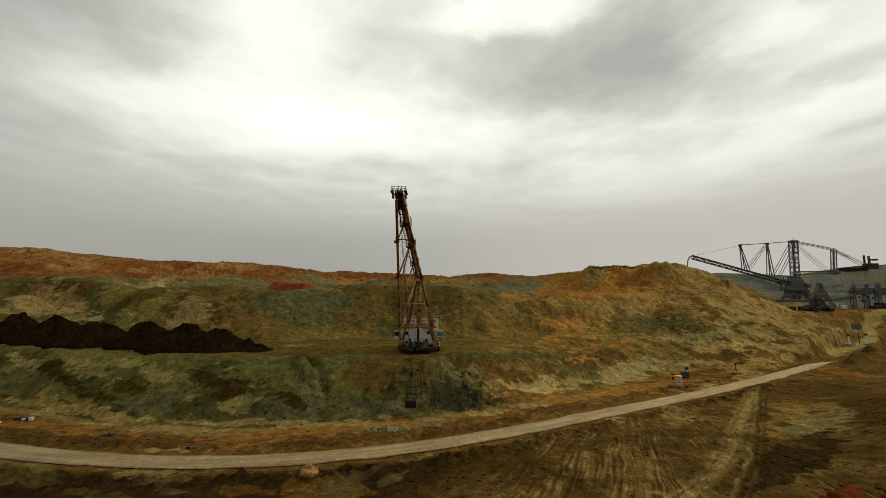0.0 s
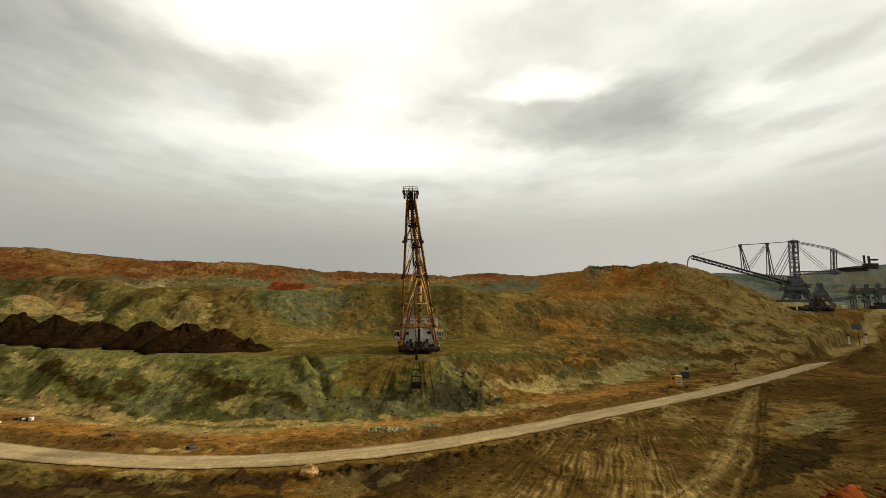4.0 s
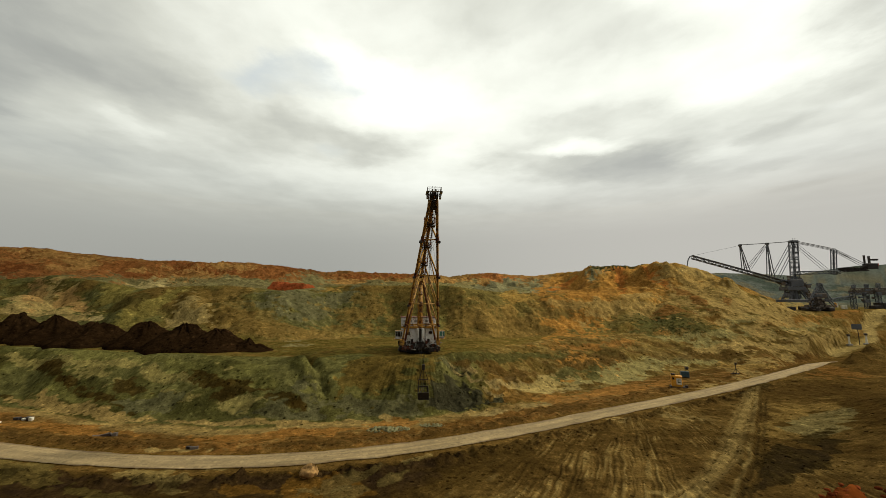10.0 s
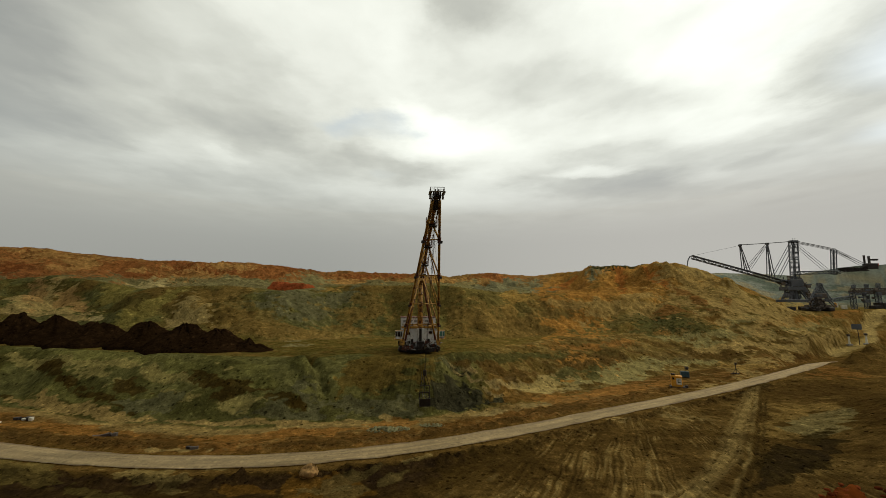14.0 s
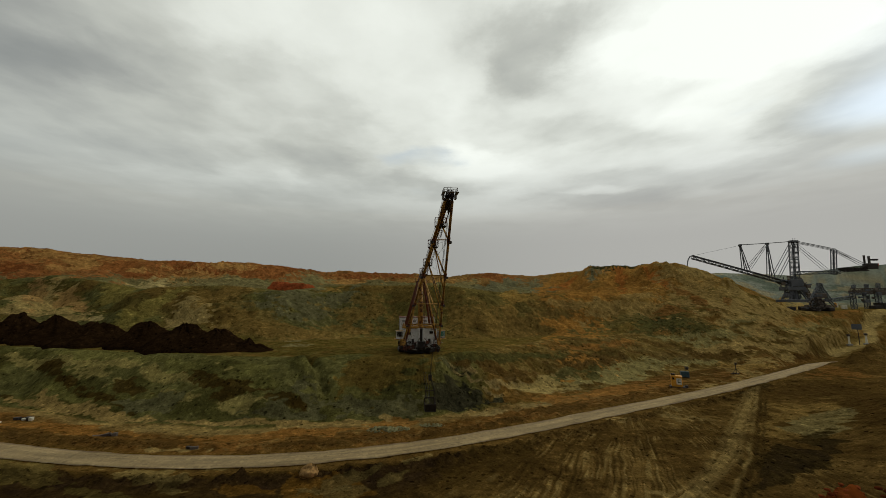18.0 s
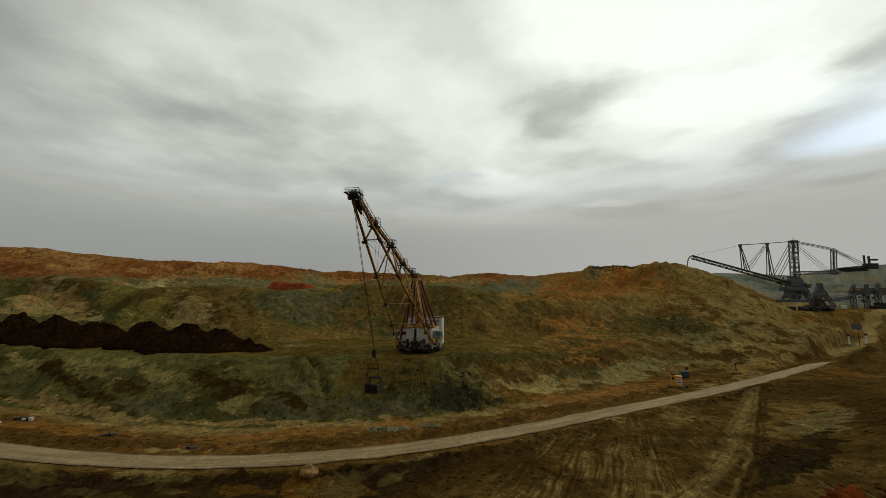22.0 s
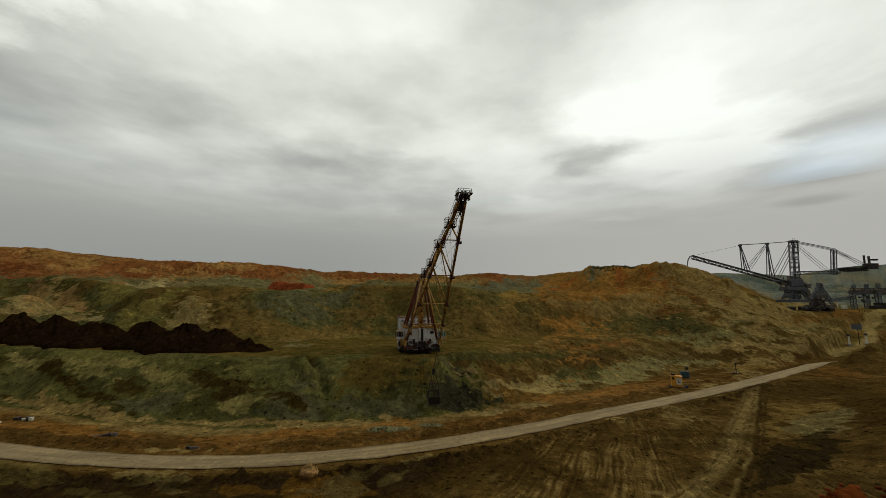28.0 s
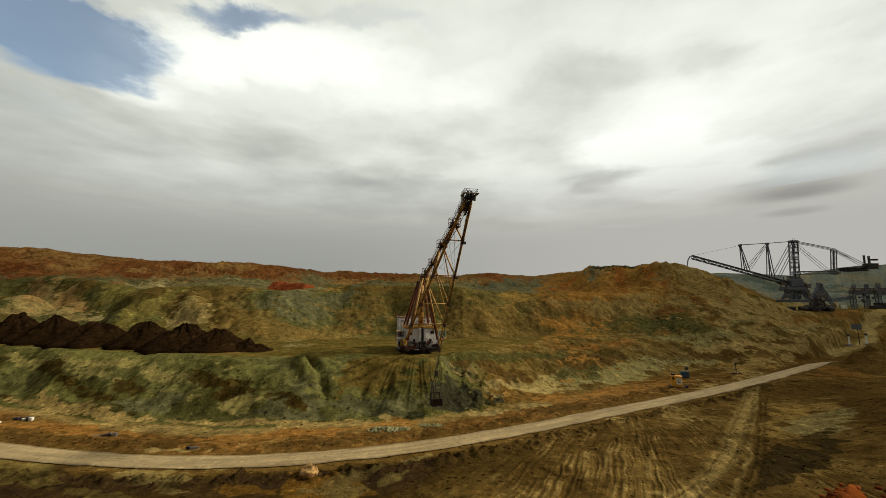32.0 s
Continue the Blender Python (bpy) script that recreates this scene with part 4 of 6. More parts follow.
HAZE_LOW, HAZE_HIGH, HAZE_SUNWARD = (0.36, 0.352, 0.328, 1), (0.47, 0.463, 0.425, 1), (0.52, 0.492, 0.46, 1)


def cloud_layer():
    """A flat deck of broken cloud over the place, lost in haze far off."""
    g = CloudNodes("broken_cloud")
    co = g.nodes.new("ShaderNodeTexCoord")
    geo = g.nodes.new("ShaderNodeNewGeometry")
    place = g.vec("MULTIPLY", co.outputs["Object"], (1 / DECK, 1 / DECK, 0.0))
    tall = g.vec("MULTIPLY", place, (1.0, 0.9, 0.0))
    warp = g.noise(tall, 2.3, 7, 0.6)
    centred = g.vec("SUBTRACT", warp.outputs["Color"], (0.5, 0.5, 0.5))
    shift = g.vec("MULTIPLY_ADD", centred, (0.55, 0.6, 0.0), place)
    billow = g.noise(g.vec("MULTIPLY_ADD", centred, (0.22, 0.22, 0.0), tall), 3.0, 6, 0.5)
    bank = g.noise(tall, 1.3, 4, 0.5)
    value = g.math("MULTIPLY_ADD", g.math("SUBTRACT", billow.outputs["Fac"], 0.5), 0.31, 0.57)
    value = g.math("MULTIPLY_ADD", g.math("SUBTRACT", bank.outputs["Fac"], 0.5), 0.25, value)
    sums = {}
    for kind, spots in (("tone", MASSES), ("blue", GAPS), ("thin", THIN)):
        for u, v, ru, rv, amp in spots:
            near_it = g.vec("MULTIPLY", g.vec("SUBTRACT", place if kind == "thin" else shift, (u, v, 0.0)), (1 / ru, 1 / rv, 0.0))
            lobe = g.span(g.vec("LENGTH", near_it), 0.2, 1.35, amp, 0.0)
            sums[kind] = lobe if kind not in sums else g.math("ADD", sums[kind], lobe)
    value = g.math("ADD", value, sums["tone"])
    value = g.math("ADD", value, g.span(g.vec("DOT_PRODUCT", place, (0.0, 1.0, 0.0)), -0.6, 0.8, 0.06, 0.0))
    # brighter cloud ahead; the unseen deck behind and overhead is dimmed to darken the ground
    sight = g.vec("NORMALIZE", geo.outputs["Position"])
    value = g.math("ADD", value, g.span(g.vec("DOT_PRODUCT", sight, (0.3, 0.93, 0.1)), 0.0, 0.62, -0.5, 0.03))
    tone = g.nodes.new("ShaderNodeValToRGB")
    els = tone.color_ramp.elements
    els[0].position, els[0].color = 0.0, (0.2, 0.2, 0.19, 1)
    els[1].position, els[1].color = 0.95, (1.14, 1.12, 1.02, 1)
    for at, c in ((0.33, (0.405, 0.393, 0.352)), (0.5, (0.605, 0.587, 0.515)), (0.68, (0.87, 0.85, 0.76))):
        els.new(at).color = (*c, 1)
    g.links.new(value, tone.inputs["Fac"])
    up = g.vec("DOT_PRODUCT", sight, (0, 0, 1))
    haze = g.mix(g.span(up, 0.08, 0.3, 0.0, 1.0), HAZE_LOW, HAZE_HIGH)
    haze = g.mix(g.span(g.vec("DOT_PRODUCT", sight, (0.83, 0.55, 0.0)), 0.2, 1.0, 0.0, 1.0), haze, HAZE_SUNWARD)
    colour = g.mix(g.span(up, 0.145, 0.42, 0.0, 1.0), haze, tone.outputs["Color"])
    gap = g.math("MULTIPLY", g.span(g.math("MULTIPLY_ADD", billow.outputs["Fac"], 0.6, sums["blue"]), 0.62, 1.3, 0.0, 0.95), g.span(up, 0.2, 0.42, 0.0, 1.0))
    em = g.nodes.new("ShaderNodeEmission")
    g.links.new(colour, em.inputs["Color"])
    g.links.new(g.math("MULTIPLY", g.math("MULTIPLY_ADD", gap, -0.85, 1.0), g.math("MULTIPLY_ADD", sums["thin"], -0.5, 1.0)), em.inputs["Strength"])
    clear = g.nodes.new("ShaderNodeBsdfTransparent")
    far = g.span(up, 0.2, 0.3, 0.0, 1.0)
    through_it = g.math("MINIMUM", g.math("ADD", g.math("MAXIMUM", gap, sums["thin"]), 0.1), 0.95)
    g.links.new(g.math("MULTIPLY", through_it, far), clear.inputs["Color"])
    both = g.nodes.new("ShaderNodeAddShader")
    g.links.new(clear.outputs[0], both.inputs[0])
    g.links.new(em.outputs[0], both.inputs[1])
    g.links.new(both.outputs[0], g.nodes["Material Output"].inputs["Surface"])
    g.mat.cycles.emission_sampling = "NONE"
    bm = bmesh.new()
    bmesh.ops.create_grid(bm, x_segments=40, y_segments=40, size=12000)
    ob = part("cloud_layer", bm, g.mat)
    ob.location = EYE + Vector((0, 0, DECK))
    return tagged(ob, "broken layer of grey and white drifting clouds", "clouds", kind="structure")


def haze_ring():
    """Grey haze that closes the distance under the cloud deck."""
    g = CloudNodes("distant_haze")
    geo = g.nodes.new("ShaderNodeNewGeometry")
    sight = g.vec("NORMALIZE", geo.outputs["Position"])
    up = g.vec("DOT_PRODUCT", sight, (0, 0, 1))
    em = g.nodes.new("ShaderNodeEmission")
    haze = g.mix(g.span(up, 0.08, 0.3, 0.0, 1.0), HAZE_LOW, HAZE_HIGH)
    haze = g.mix(g.span(g.vec("DOT_PRODUCT", sight, (0.83, 0.55, 0.0)), 0.2, 1.0, 0.0, 1.0), haze, HAZE_SUNWARD)
    # the unseen part of the ring behind the eye is dimmed too
    behind = g.span(g.vec("DOT_PRODUCT", sight, (0.5, 0.86, 0.1)), -0.6, 0.0, 0.7, 1.0)
    g.links.new(haze, em.inputs["Color"])
    g.links.new(behind, em.inputs["Strength"])
    g.links.new(em.outputs[0], g.nodes["Material Output"].inputs["Surface"])
    g.mat.cycles.emission_sampling = "NONE"
    bm = bmesh.new()
    bmesh.ops.create_cone(bm, cap_ends=False, segments=128, radius1=4650, radius2=4650, depth=1600, matrix=Matrix.Translation((0, 0, 300)))
    tagged(part("backdrop", bm, g.mat, smooth=True), "grey haze along the horizon", "sky", kind="structure")


CLOUDS = cloud_layer()
haze_ring()


# ---- dragline ----
def P(s, r, z):
    """A place on the dragline: s to its own side, r out along the boom, z up."""
    return Vector((s, -r, z))


DRAG = empty("walking_dragline", pose(-8.7, 145.1, 14.3), "yellow and white walking dragline with long tubular boom", "dragline")
UPPER = [(67.0, 40.6), (54.3, 36.4), (39.8, 33.4), (26.4, 29.6), (9.75, 26.9)]
FOOT = (8.1, 4.47, 6.17)
HEAD = (66.3, 39.0, 0.75)


def lower(r, side):
    k = (r - FOOT[0]) / (HEAD[0] - FOOT[0])
    return P(side * (FOOT[2] + (HEAD[2] - FOOT[2]) * k), r, FOOT[1] + (HEAD[1] - FOOT[1]) * k)


def dragline():
    D = DRAG
    bm = bmesh.new()
    tube(bm, (0, 0, 0.02), (0, 0, 1.0), 5.0, 40)
    tube(bm, (0, 0, 1.0), (0, 0, 1.5), 4.6, 40)
    part("base_tub", bm, DARK, D, "dark round base tub")
    for s in (-1, 1):
        bm = bmesh.new()
        box(bm, P(s * 6.7, -4.0, 0.65), (1.7, 10.0, 0.7), None, 0.2)
        for k in range(-5, 6):
            box(bm, P(s * 6.9, -4.0 + k * 0.9, 0.25), (1.7, 0.22, 0.14))
        part("walking_shoe", bm, DARK, D, "dark steel walking shoe")
        bm = bmesh.new()
        wheel(bm, P(s * 6.6, -3.0, 3.3), (1, 0, 0), 1.25, 0.7, 24)
        beam(bm, P(s * 6.9, -3.0, 3.3), P(s * 7.1, -3.4, 1.5), 0.8, 0.9)
        part("shoe_crank", bm, GREY, D, "grey eccentric walking crank")
    # deck and house
    bm = bmesh.new()
    box(bm, P(0, -5.0, 1.2), (11.0, 22.4, 0.5), None, 0.08)
    part("deck", bm, DARK, D, "dark steel revolving deck")
    bm = bmesh.new()
    box(bm, P(0, -1.7, 5.0), (11.4, 16.4, 7.2), None, 0.06)
    part("front_house", bm, WHITE, D, "dirty white machinery house")
    bm = bmesh.new()
    box(bm, P(0, -13.2, 6.7), (13.6, 6.9, 10.2), None, 0.06)
    part("rear_house", bm, WHITE, D, "tall white rear house")
    bm = bmesh.new()
    box(bm, P(0, -13.2, 11.95), (14.0, 7.3, 0.3), None, 0.05)
    part("rear_roof", bm, RUST, D, "dark rusty sheet roof")
    bm = bmesh.new()
    box(bm, P(0, -1.7, 8.72), (11.8, 16.7, 0.24), None, 0.05)
    part("front_roof", bm, YELLOW, D, "yellow-edged front roof")
    # sheet seams on the house sides
    for s in (-1, 1):
        for k in range(5):
            bm = bmesh.new()
            box(bm, P(s * 5.73, 5.4 - k * 3.2, 5.0), (0.08, 0.12, 7.0))
            part("wall_rib", bm, GREY, D)
        for k in range(3):
            bm = bmesh.new()
            box(bm, P(s * 6.83, -10.2 - k * 2.9, 6.9), (0.08, 0.12, 9.6))
            part("wall_rib", bm, GREY, D)
        bm = bmesh.new()
        box(bm, P(s * 5.72, -1.2, 6.6), (0.1, 1.3, 0.9))
        part("side_window", bm, GLASS_DARK, D, "dark side window")
        bm = bmesh.new()
        box(bm, P(s * 6.85, -12.8, 4.4), (0.1, 1.1, 2.3))
        part("side_door", bm, GREY, D, "grey steel door")
    # front wall fittings
    for s in (-2.9, 2.9):
        bm = bmesh.new()
        box(bm, P(s, 6.5, 4.0), (0.9, 0.2, 2.0), None, 0.04)
        part("front_door", bm, DARK, D, "dark opening in the front wall")
    for s, z in ((-4.2, 6.9), (3.6, 7.2)):
        bm = bmesh.new()
        box(bm, P(s, 6.52, z), (1.3, 0.14, 0.9), None, 0.03)
        part("front_window", bm, GLASS_DARK, D)
    for s in (-0.85, 0.85):
        bm = bmesh.new()
        box(bm, P(s, 6.8, 5.6), (0.75, 0.9, 6.2), None, 0.08)
        part("front_pillar", bm, WHITE, D, "white front pillar")
    bm = bmesh.new()
    box(bm, P(0, 6.6, 5.2), (0.9, 0.3, 6.6))
    part("center_slot", bm, DARK, D)
    bm = bmesh.new()
    for s in (-0.9, 0.9):
        wheel(bm, P(s, 8.2, 2.4), (1, 0, 0), 0.9, 0.35)
        wheel(bm, P(s, 8.0, 4.0), (1, 0, 0), 0.6, 0.3)
    box(bm, P(0, 7.5, 3.0), (2.6, 1.0, 2.4), None, 0.1)
    part("fairlead", bm, DARK, D, "dark drag-rope fairlead with sheaves")
    for s in (-1, 1):
        bm = bmesh.new()
        box(bm, P(s * 3.6, 7.2, 2.1), (4.2, 1.5, 0.2))
        for k in range(4):
            tube(bm, P(s * (1.7 + k * 1.3), 7.9, 2.2), P(s * (1.7 + k * 1.3), 7.9, 3.3), 0.05, 5)
        tube(bm, P(s * 1.5, 7.9, 3.3), P(s * 5.7, 7.9, 3.3), 0.05, 5)
        tube(bm, P(s * 1.5, 7.9, 2.8), P(s * 5.7, 7.9, 2.8), 0.04, 5)
        part("front_platform", bm, GREY, D, "grey front platform with rails")
    rng = random.Random(4)
    for k in range(46):
        s = rng.choice((-1, 1)) * rng.uniform(1.6, 6.4)
        bm = bmesh.new()
        a = P(s, rng.uniform(6.7, 8.8), rng.uniform(0.9, 4.2))
        tube(bm, a, a + Vector((rng.uniform(-1.6, 1.6), rng.uniform(-0.8, 0.8), rng.uniform(-0.6, 1.8))), rng.uniform(0.06, 0.16), 6)
        part("pipe", bm, (DARK, RUST, GREY)[k % 3], D)
    for s in (-1, 1):
        for k in range(9):
            bm = bmesh.new()
            box(bm, P(s * rng.uniform(5.9, 7.4), rng.uniform(-2.0, 6.5), rng.uniform(0.9, 3.6)), (rng.uniform(0.4, 1.2), rng.uniform(0.5, 1.8), rng.uniform(0.3, 1.2)), None, 0.05)
            part("side_gear", bm, DARK if k % 3 else RUST, D)
        bm = bmesh.new()
        box(bm, P(s * 6.9, 2.4, 3.4), (0.8, 1.5, 1.9), None, 0.12)
        part("winch_cover", bm, YELLOW, D, "yellow winch cover")
    for k in range(64):
        s = rng.uniform(-5.9, 5.9)
        if abs(s) < 1.2:
            continue
        bm = bmesh.new()
        box(bm, P(s, rng.uniform(6.6, 8.3), 1.2 + 2.9 * rng.random() ** 1.5), (rng.uniform(0.25, 1.1), rng.uniform(0.3, 0.9), rng.uniform(0.3, 1.3)), None, 0.04)
        part("winch_gear", bm, DARK if k % 4 else RUST, D)
    # cabs
    for s, glass, lab in ((-1, GLASS_DARK, "cab with dark windows"), (1, GLASS_GREEN, "cab with green-tinted windows")):
        bm = bmesh.new()
        box(bm, P(s * 7.4, 3.6, 6.3), (2.5, 3.0, 2.7), None, 0.12)
        cab = part("cab", bm, WHITE if s < 0 else GREY, D, lab)
        bm = bmesh.new()
        box(bm, P(s * 7.5, 5.13, 6.6), (2.1, 0.08, 1.7))
        box(bm, P(s * 8.78, 3.6, 6.6), (0.08, 2.4, 1.6))
        part("cab_window", bm, glass, cab)
        bm = bmesh.new()
        for k in (-0.55, 0.55):
            box(bm, P(s * 7.5 + k, 5.17, 6.6), (0.09, 0.06, 1.75))
        box(bm, P(s * 7.5, 5.17, 5.7), (2.2, 0.06, 0.1))
        box(bm, P(s * 7.5, 5.17, 7.5), (2.2, 0.06, 0.1))
        part("window_bar", bm, WHITE, cab)
        bm = bmesh.new()
        box(bm, P(s * 7.6, 3.6, 4.85), (3.2, 3.8, 0.18))
        for k in range(5):
            tube(bm, P(s * 9.1, 1.9 + k * 0.85, 4.9), P(s * 9.1, 1.9 + k * 0.85, 6.0), 0.04, 5)
        tube(bm, P(s * 9.1, 1.9, 6.0), P(s * 9.1, 5.3, 6.0), 0.045, 5)
        part("cab_platform", bm, YELLOW, cab, "yellow cab walkway")
        bm = bmesh.new()
        box(bm, P(s * 7.5, 3.6, 7.72), (2.8, 3.3, 0.14), None, 0.03)
        part("cab_roof", bm, YELLOW, cab)
    # roof walkway rails
    for s in (-1, 1):
        bm = bmesh.new()
        for k in range(9):
            tube(bm, P(s * 5.6, 6.2 - k * 1.95, 8.8), P(s * 5.6, 6.2 - k * 1.95, 9.9), 0.045, 5)
        tube(bm, P(s * 5.6, 6.2, 9.9), P(s * 5.6, -9.4, 9.9), 0.05, 5)
        tube(bm, P(s * 5.6, 6.2, 9.4), P(s * 5.6, -9.4, 9.4), 0.04, 5)
        part("roof_rail", bm, YELLOW, D)
    bm = bmesh.new()
    for k in range(8):
        tube(bm, P(-5.6 + k * 1.6, 6.4, 8.8), P(-5.6 + k * 1.6, 6.4, 9.9), 0.045, 5)
    tube(bm, P(-5.6, 6.4, 9.9), P(5.6, 6.4, 9.9), 0.05, 5)
    box(bm, P(0, 6.75, 9.1), (13.4, 0.4, 0.6))
    part("front_rail", bm, YELLOW, D)
    for s in (-1, 1):
        bm = bmesh.new()
        for k in range(6):
            tube(bm, P(s * 6.7, -9.9 - k * 1.3, 12.05), P(s * 6.7, -9.9 - k * 1.3, 13.0), 0.04, 5)
        tube(bm, P(s * 6.7, -9.9, 13.0), P(s * 6.7, -16.4, 13.0), 0.045, 5)
        tube(bm, P(s * 6.7, -9.9, 12.5), P(s * 6.7, -16.4, 12.5), 0.035, 5)
        part("rear_roof_rail", bm, RUST, D)
        bm = bmesh.new()
        for k in range(9):
            box(bm, P(s * 6.3, 2.0 - k * 0.45, 1.6 + k * 0.38), (0.9, 0.3, 0.06))
        for ds in (-0.45, 0.45):
            beam(bm, P(s * 6.3 + ds, 2.3, 1.3), P(s * 6.3 + ds, -1.9, 4.8), 0.08, 0.2)
            tube(bm, P(s * 6.3 + ds, 2.0, 2.6), P(s * 6.3 + ds, -1.7, 5.7), 0.04, 5)
        part("stair", bm, YELLOW, D, "yellow side stair")
        bm = bmesh.new()
        box(bm, P(s * 6.3, -4.8, 4.8), (1.1, 5.6, 0.12))
        for k in range(5):
            tube(bm, P(s * 6.8, -2.2 - k * 1.3, 4.8), P(s * 6.8, -2.2 - k * 1.3, 5.9), 0.04, 5)
        tube(bm, P(s * 6.8, -2.0, 5.9), P(s * 6.8, -7.6, 5.9), 0.045, 5)
        part("side_gallery", bm, YELLOW, D, "yellow side gallery with rail")
        bm = bmesh.new()
        box(bm, P(s * 4.6, 6.75, 9.7), (0.6, 0.4, 0.5), None, 0.08)
        part("floodlight", bm, DARK, D)
    for k in range(6):
        bm = bmesh.new()
        box(bm, P(-5.3 + k * 2.12, -9.68, 10.4), (1.2, 0.08, 0.9), None, 0.02)
        part("clerestory_window", bm, GREY, D)
    for s, r, w in ((-3.2, -4.0, 2.0), (2.6, -5.5, 2.4), (0.2, -7.5, 1.6)):
        bm = bmesh.new()
        box(bm, P(s, r, 9.4), (w, 1.6, 1.1), None, 0.08)
        part("roof_vent", bm, GREY, D)
    # A-frame
    bm = bmesh.new()
    tube(bm, P(0, 3.2, 8.7), P(0, 3.6, 25.1), 0.95, 18, 0.85)
    for z in (12.5, 16.5, 20.5, 24.2):
        tube(bm, P(0, 3.2 + (z - 8.7) * 0.024, z), P(0, 3.2 + (z - 8.7) * 0.024, z + 0.35), 1.12, 18)
    part("mast_column", bm, YELLOW, D, "stout yellow mast column", True)
    bm = bmesh.new()
    for k in range(12):
        box(bm, P(1.15, 4.3 + k * 0.03, 10 + k * 1.25), (0.5, 0.1, 0.06))
    for s in (0.92, 1.38):
        tube(bm, P(s, 4.3, 9), P(s, 4.7, 25), 0.05, 5)
    part("mast_ladder", bm, RUST, D)
    for s in (-1, 1):
        bm = bmesh.new()
        tube(bm, P(s * 0.9, 9.2, 26.4), P(s * 5.3, 7.4, 4.6), 0.36, 10)
        part("front_leg", bm, RUST, D, "red-brown A-frame leg", True)
        bm = bmesh.new()
        tube(bm, P(s * 1.1, 3.0, 25.2), P(s * 4.8, -8.4, 9.0), 0.42, 10)
        part("rear_stay", bm, RUST, D, "red-brown rear stay", True)
        bm = bmesh.new()
        tube(bm, P(s * 0.9, 8.2, 26.2), P(s * 5.0, 0.2, 8.8), 0.36, 10)
        part("middle_stay", bm, RUST, D, "", True)
        bm = bmesh.new()
        tube(bm, P(s * 0.8, 9.6, 26.4), P(s * 4.6, 11.6, 6.9), 0.26, 10)
        part("yellow_strut", bm, YELLOW, D, "", True)
    bm = bmesh.new()
    box(bm, P(0, 3.0, 25.4), (3.8, 5.0, 0.35), None, 0.05)
    for s in (-0.7, 0.7):
        beam(bm, P(s, 9.6, 26.3), P(s, 2.0, 25.8), 0.35, 0.5)
    for s in (-1.8, 1.8):
        for k in range(4):
            tube(bm, P(s, 0.7 + k * 1.5, 25.5), P(s, 0.7 + k * 1.5, 26.5), 0.05, 5)
        tube(bm, P(s, 0.7, 26.5), P(s, 5.2, 26.5), 0.05, 5)
    part("mast_platform", bm, YELLOW, D, "yellow mast-head platform")
    bm = bmesh.new()
    for s in (-0.6, 0.6):
        wheel(bm, P(s, 8.2, 27.2), (1, 0, 0), 0.85, 0.3)
    box(bm, P(0, 8.6, 26.7), (2.0, 3.0, 0.9), None, 0.1)
    for r in (5.2, 7.4):
        tube(bm, P(0.8, r, 26), P(0.8, r, 28.3), 0.09, 6)
    tube(bm, P(0.8, 4.6, 28.2), P(0.8, 8.2, 28.2), 0.09, 6)
    part("mast_sheaves", bm, DARK, D, "dark mast-head sheaves")
    # boom
    for (r0, z0), (r1, z1) in zip(UPPER, UPPER[1:]):
        bm = bmesh.new()
        tube(bm, P(0, r0, z0), P(0, r1, z1), 0.42, 14)
        part("upper_chord", bm, YELLOW, D, "weathered yellow boom tube", True)
    cuts = [FOOT[0], 18.6, 29.8, 42.5, 55.3, HEAD[0]]
    for s in (-1, 1):
        for a, b in zip(cuts, cuts[1:]):
            bm = bmesh.new()
            tube(bm, lower(a, s), lower(b, s), 0.32, 14)
            part("lower_chord", bm, YELLOW, D, "weathered yellow boom tube", True)
        bm = bmesh.new()
        box(bm, lower(FOOT[0], s) + Vector((0, 0, -0.5)), (1.1, 1.4, 2.0), None, 0.12)
        wheel(bm, lower(FOOT[0], s), (1, 0, 0), 0.7, 1.4)
        part("boom_foot", bm, YELLOW, D, "yellow boom-foot bracket")
        for (ru, zu), rl in zip(UPPER[1:], (55.3, 42.5, 29.8, 18.6)):
            bm = bmesh.new()
            tube(bm, P(s * 0.3, ru, zu - 0.3), lower(rl, s), 0.22, 10)
            part("web_strut", bm, YELLOW, D, "", True)
        for (ru, zu), rl in zip(UPPER[2:4], (36.0, 24.5)):
            bm = bmesh.new()
            tube(bm, P(s * 0.3, ru, zu - 0.3), lower(rl, s), 0.17, 8)
            part("web_strut", bm, YELLOW, D, "", True)
        for rl in (18.6, 29.8, 42.5, 55.3):
            bm = bmesh.new()
            q = lower(rl, s)
            tube(bm, q + (lower(rl - 0.7, s) - q), q + (lower(rl + 0.7, s) - q), 0.44, 12)
            part("chord_joint", bm, RUST, D, "", True)
            bm = bmesh.new()
            box(bm, q + Vector((s * 0.4, 0, -0.6)), (0.7, 1.0, 0.6), None, 0.08)
            part("joint_block", bm, DARK, D)
    for rl, rad in ((18.6, 0.2), (29.8, 0.18), (42.5, 0.15), (55.3, 0.14)):
        bm = bmesh.new()
        tube(bm, lower(rl, -1), lower(rl, 1), rad, 8)
        part("cross_tie", bm, YELLOW, D, "", True)
    for a, b in ((18.6, 29.8), (29.8, 42.5), (42.5, 55.3)):
        bm = bmesh.new()
        tube(bm, lower(a, -1), lower(b, 1), 0.035, 5)
        tube(bm, lower(a, 1), lower(b, -1), 0.035, 5)
        part("brace_wire", bm, ROPE, D)
    for (ra, za), rb in ((UPPER[1], 42.5), (UPPER[2], 55.3), (UPPER[2], 29.8), (UPPER[3], 42.5)):
        bm = bmesh.new()
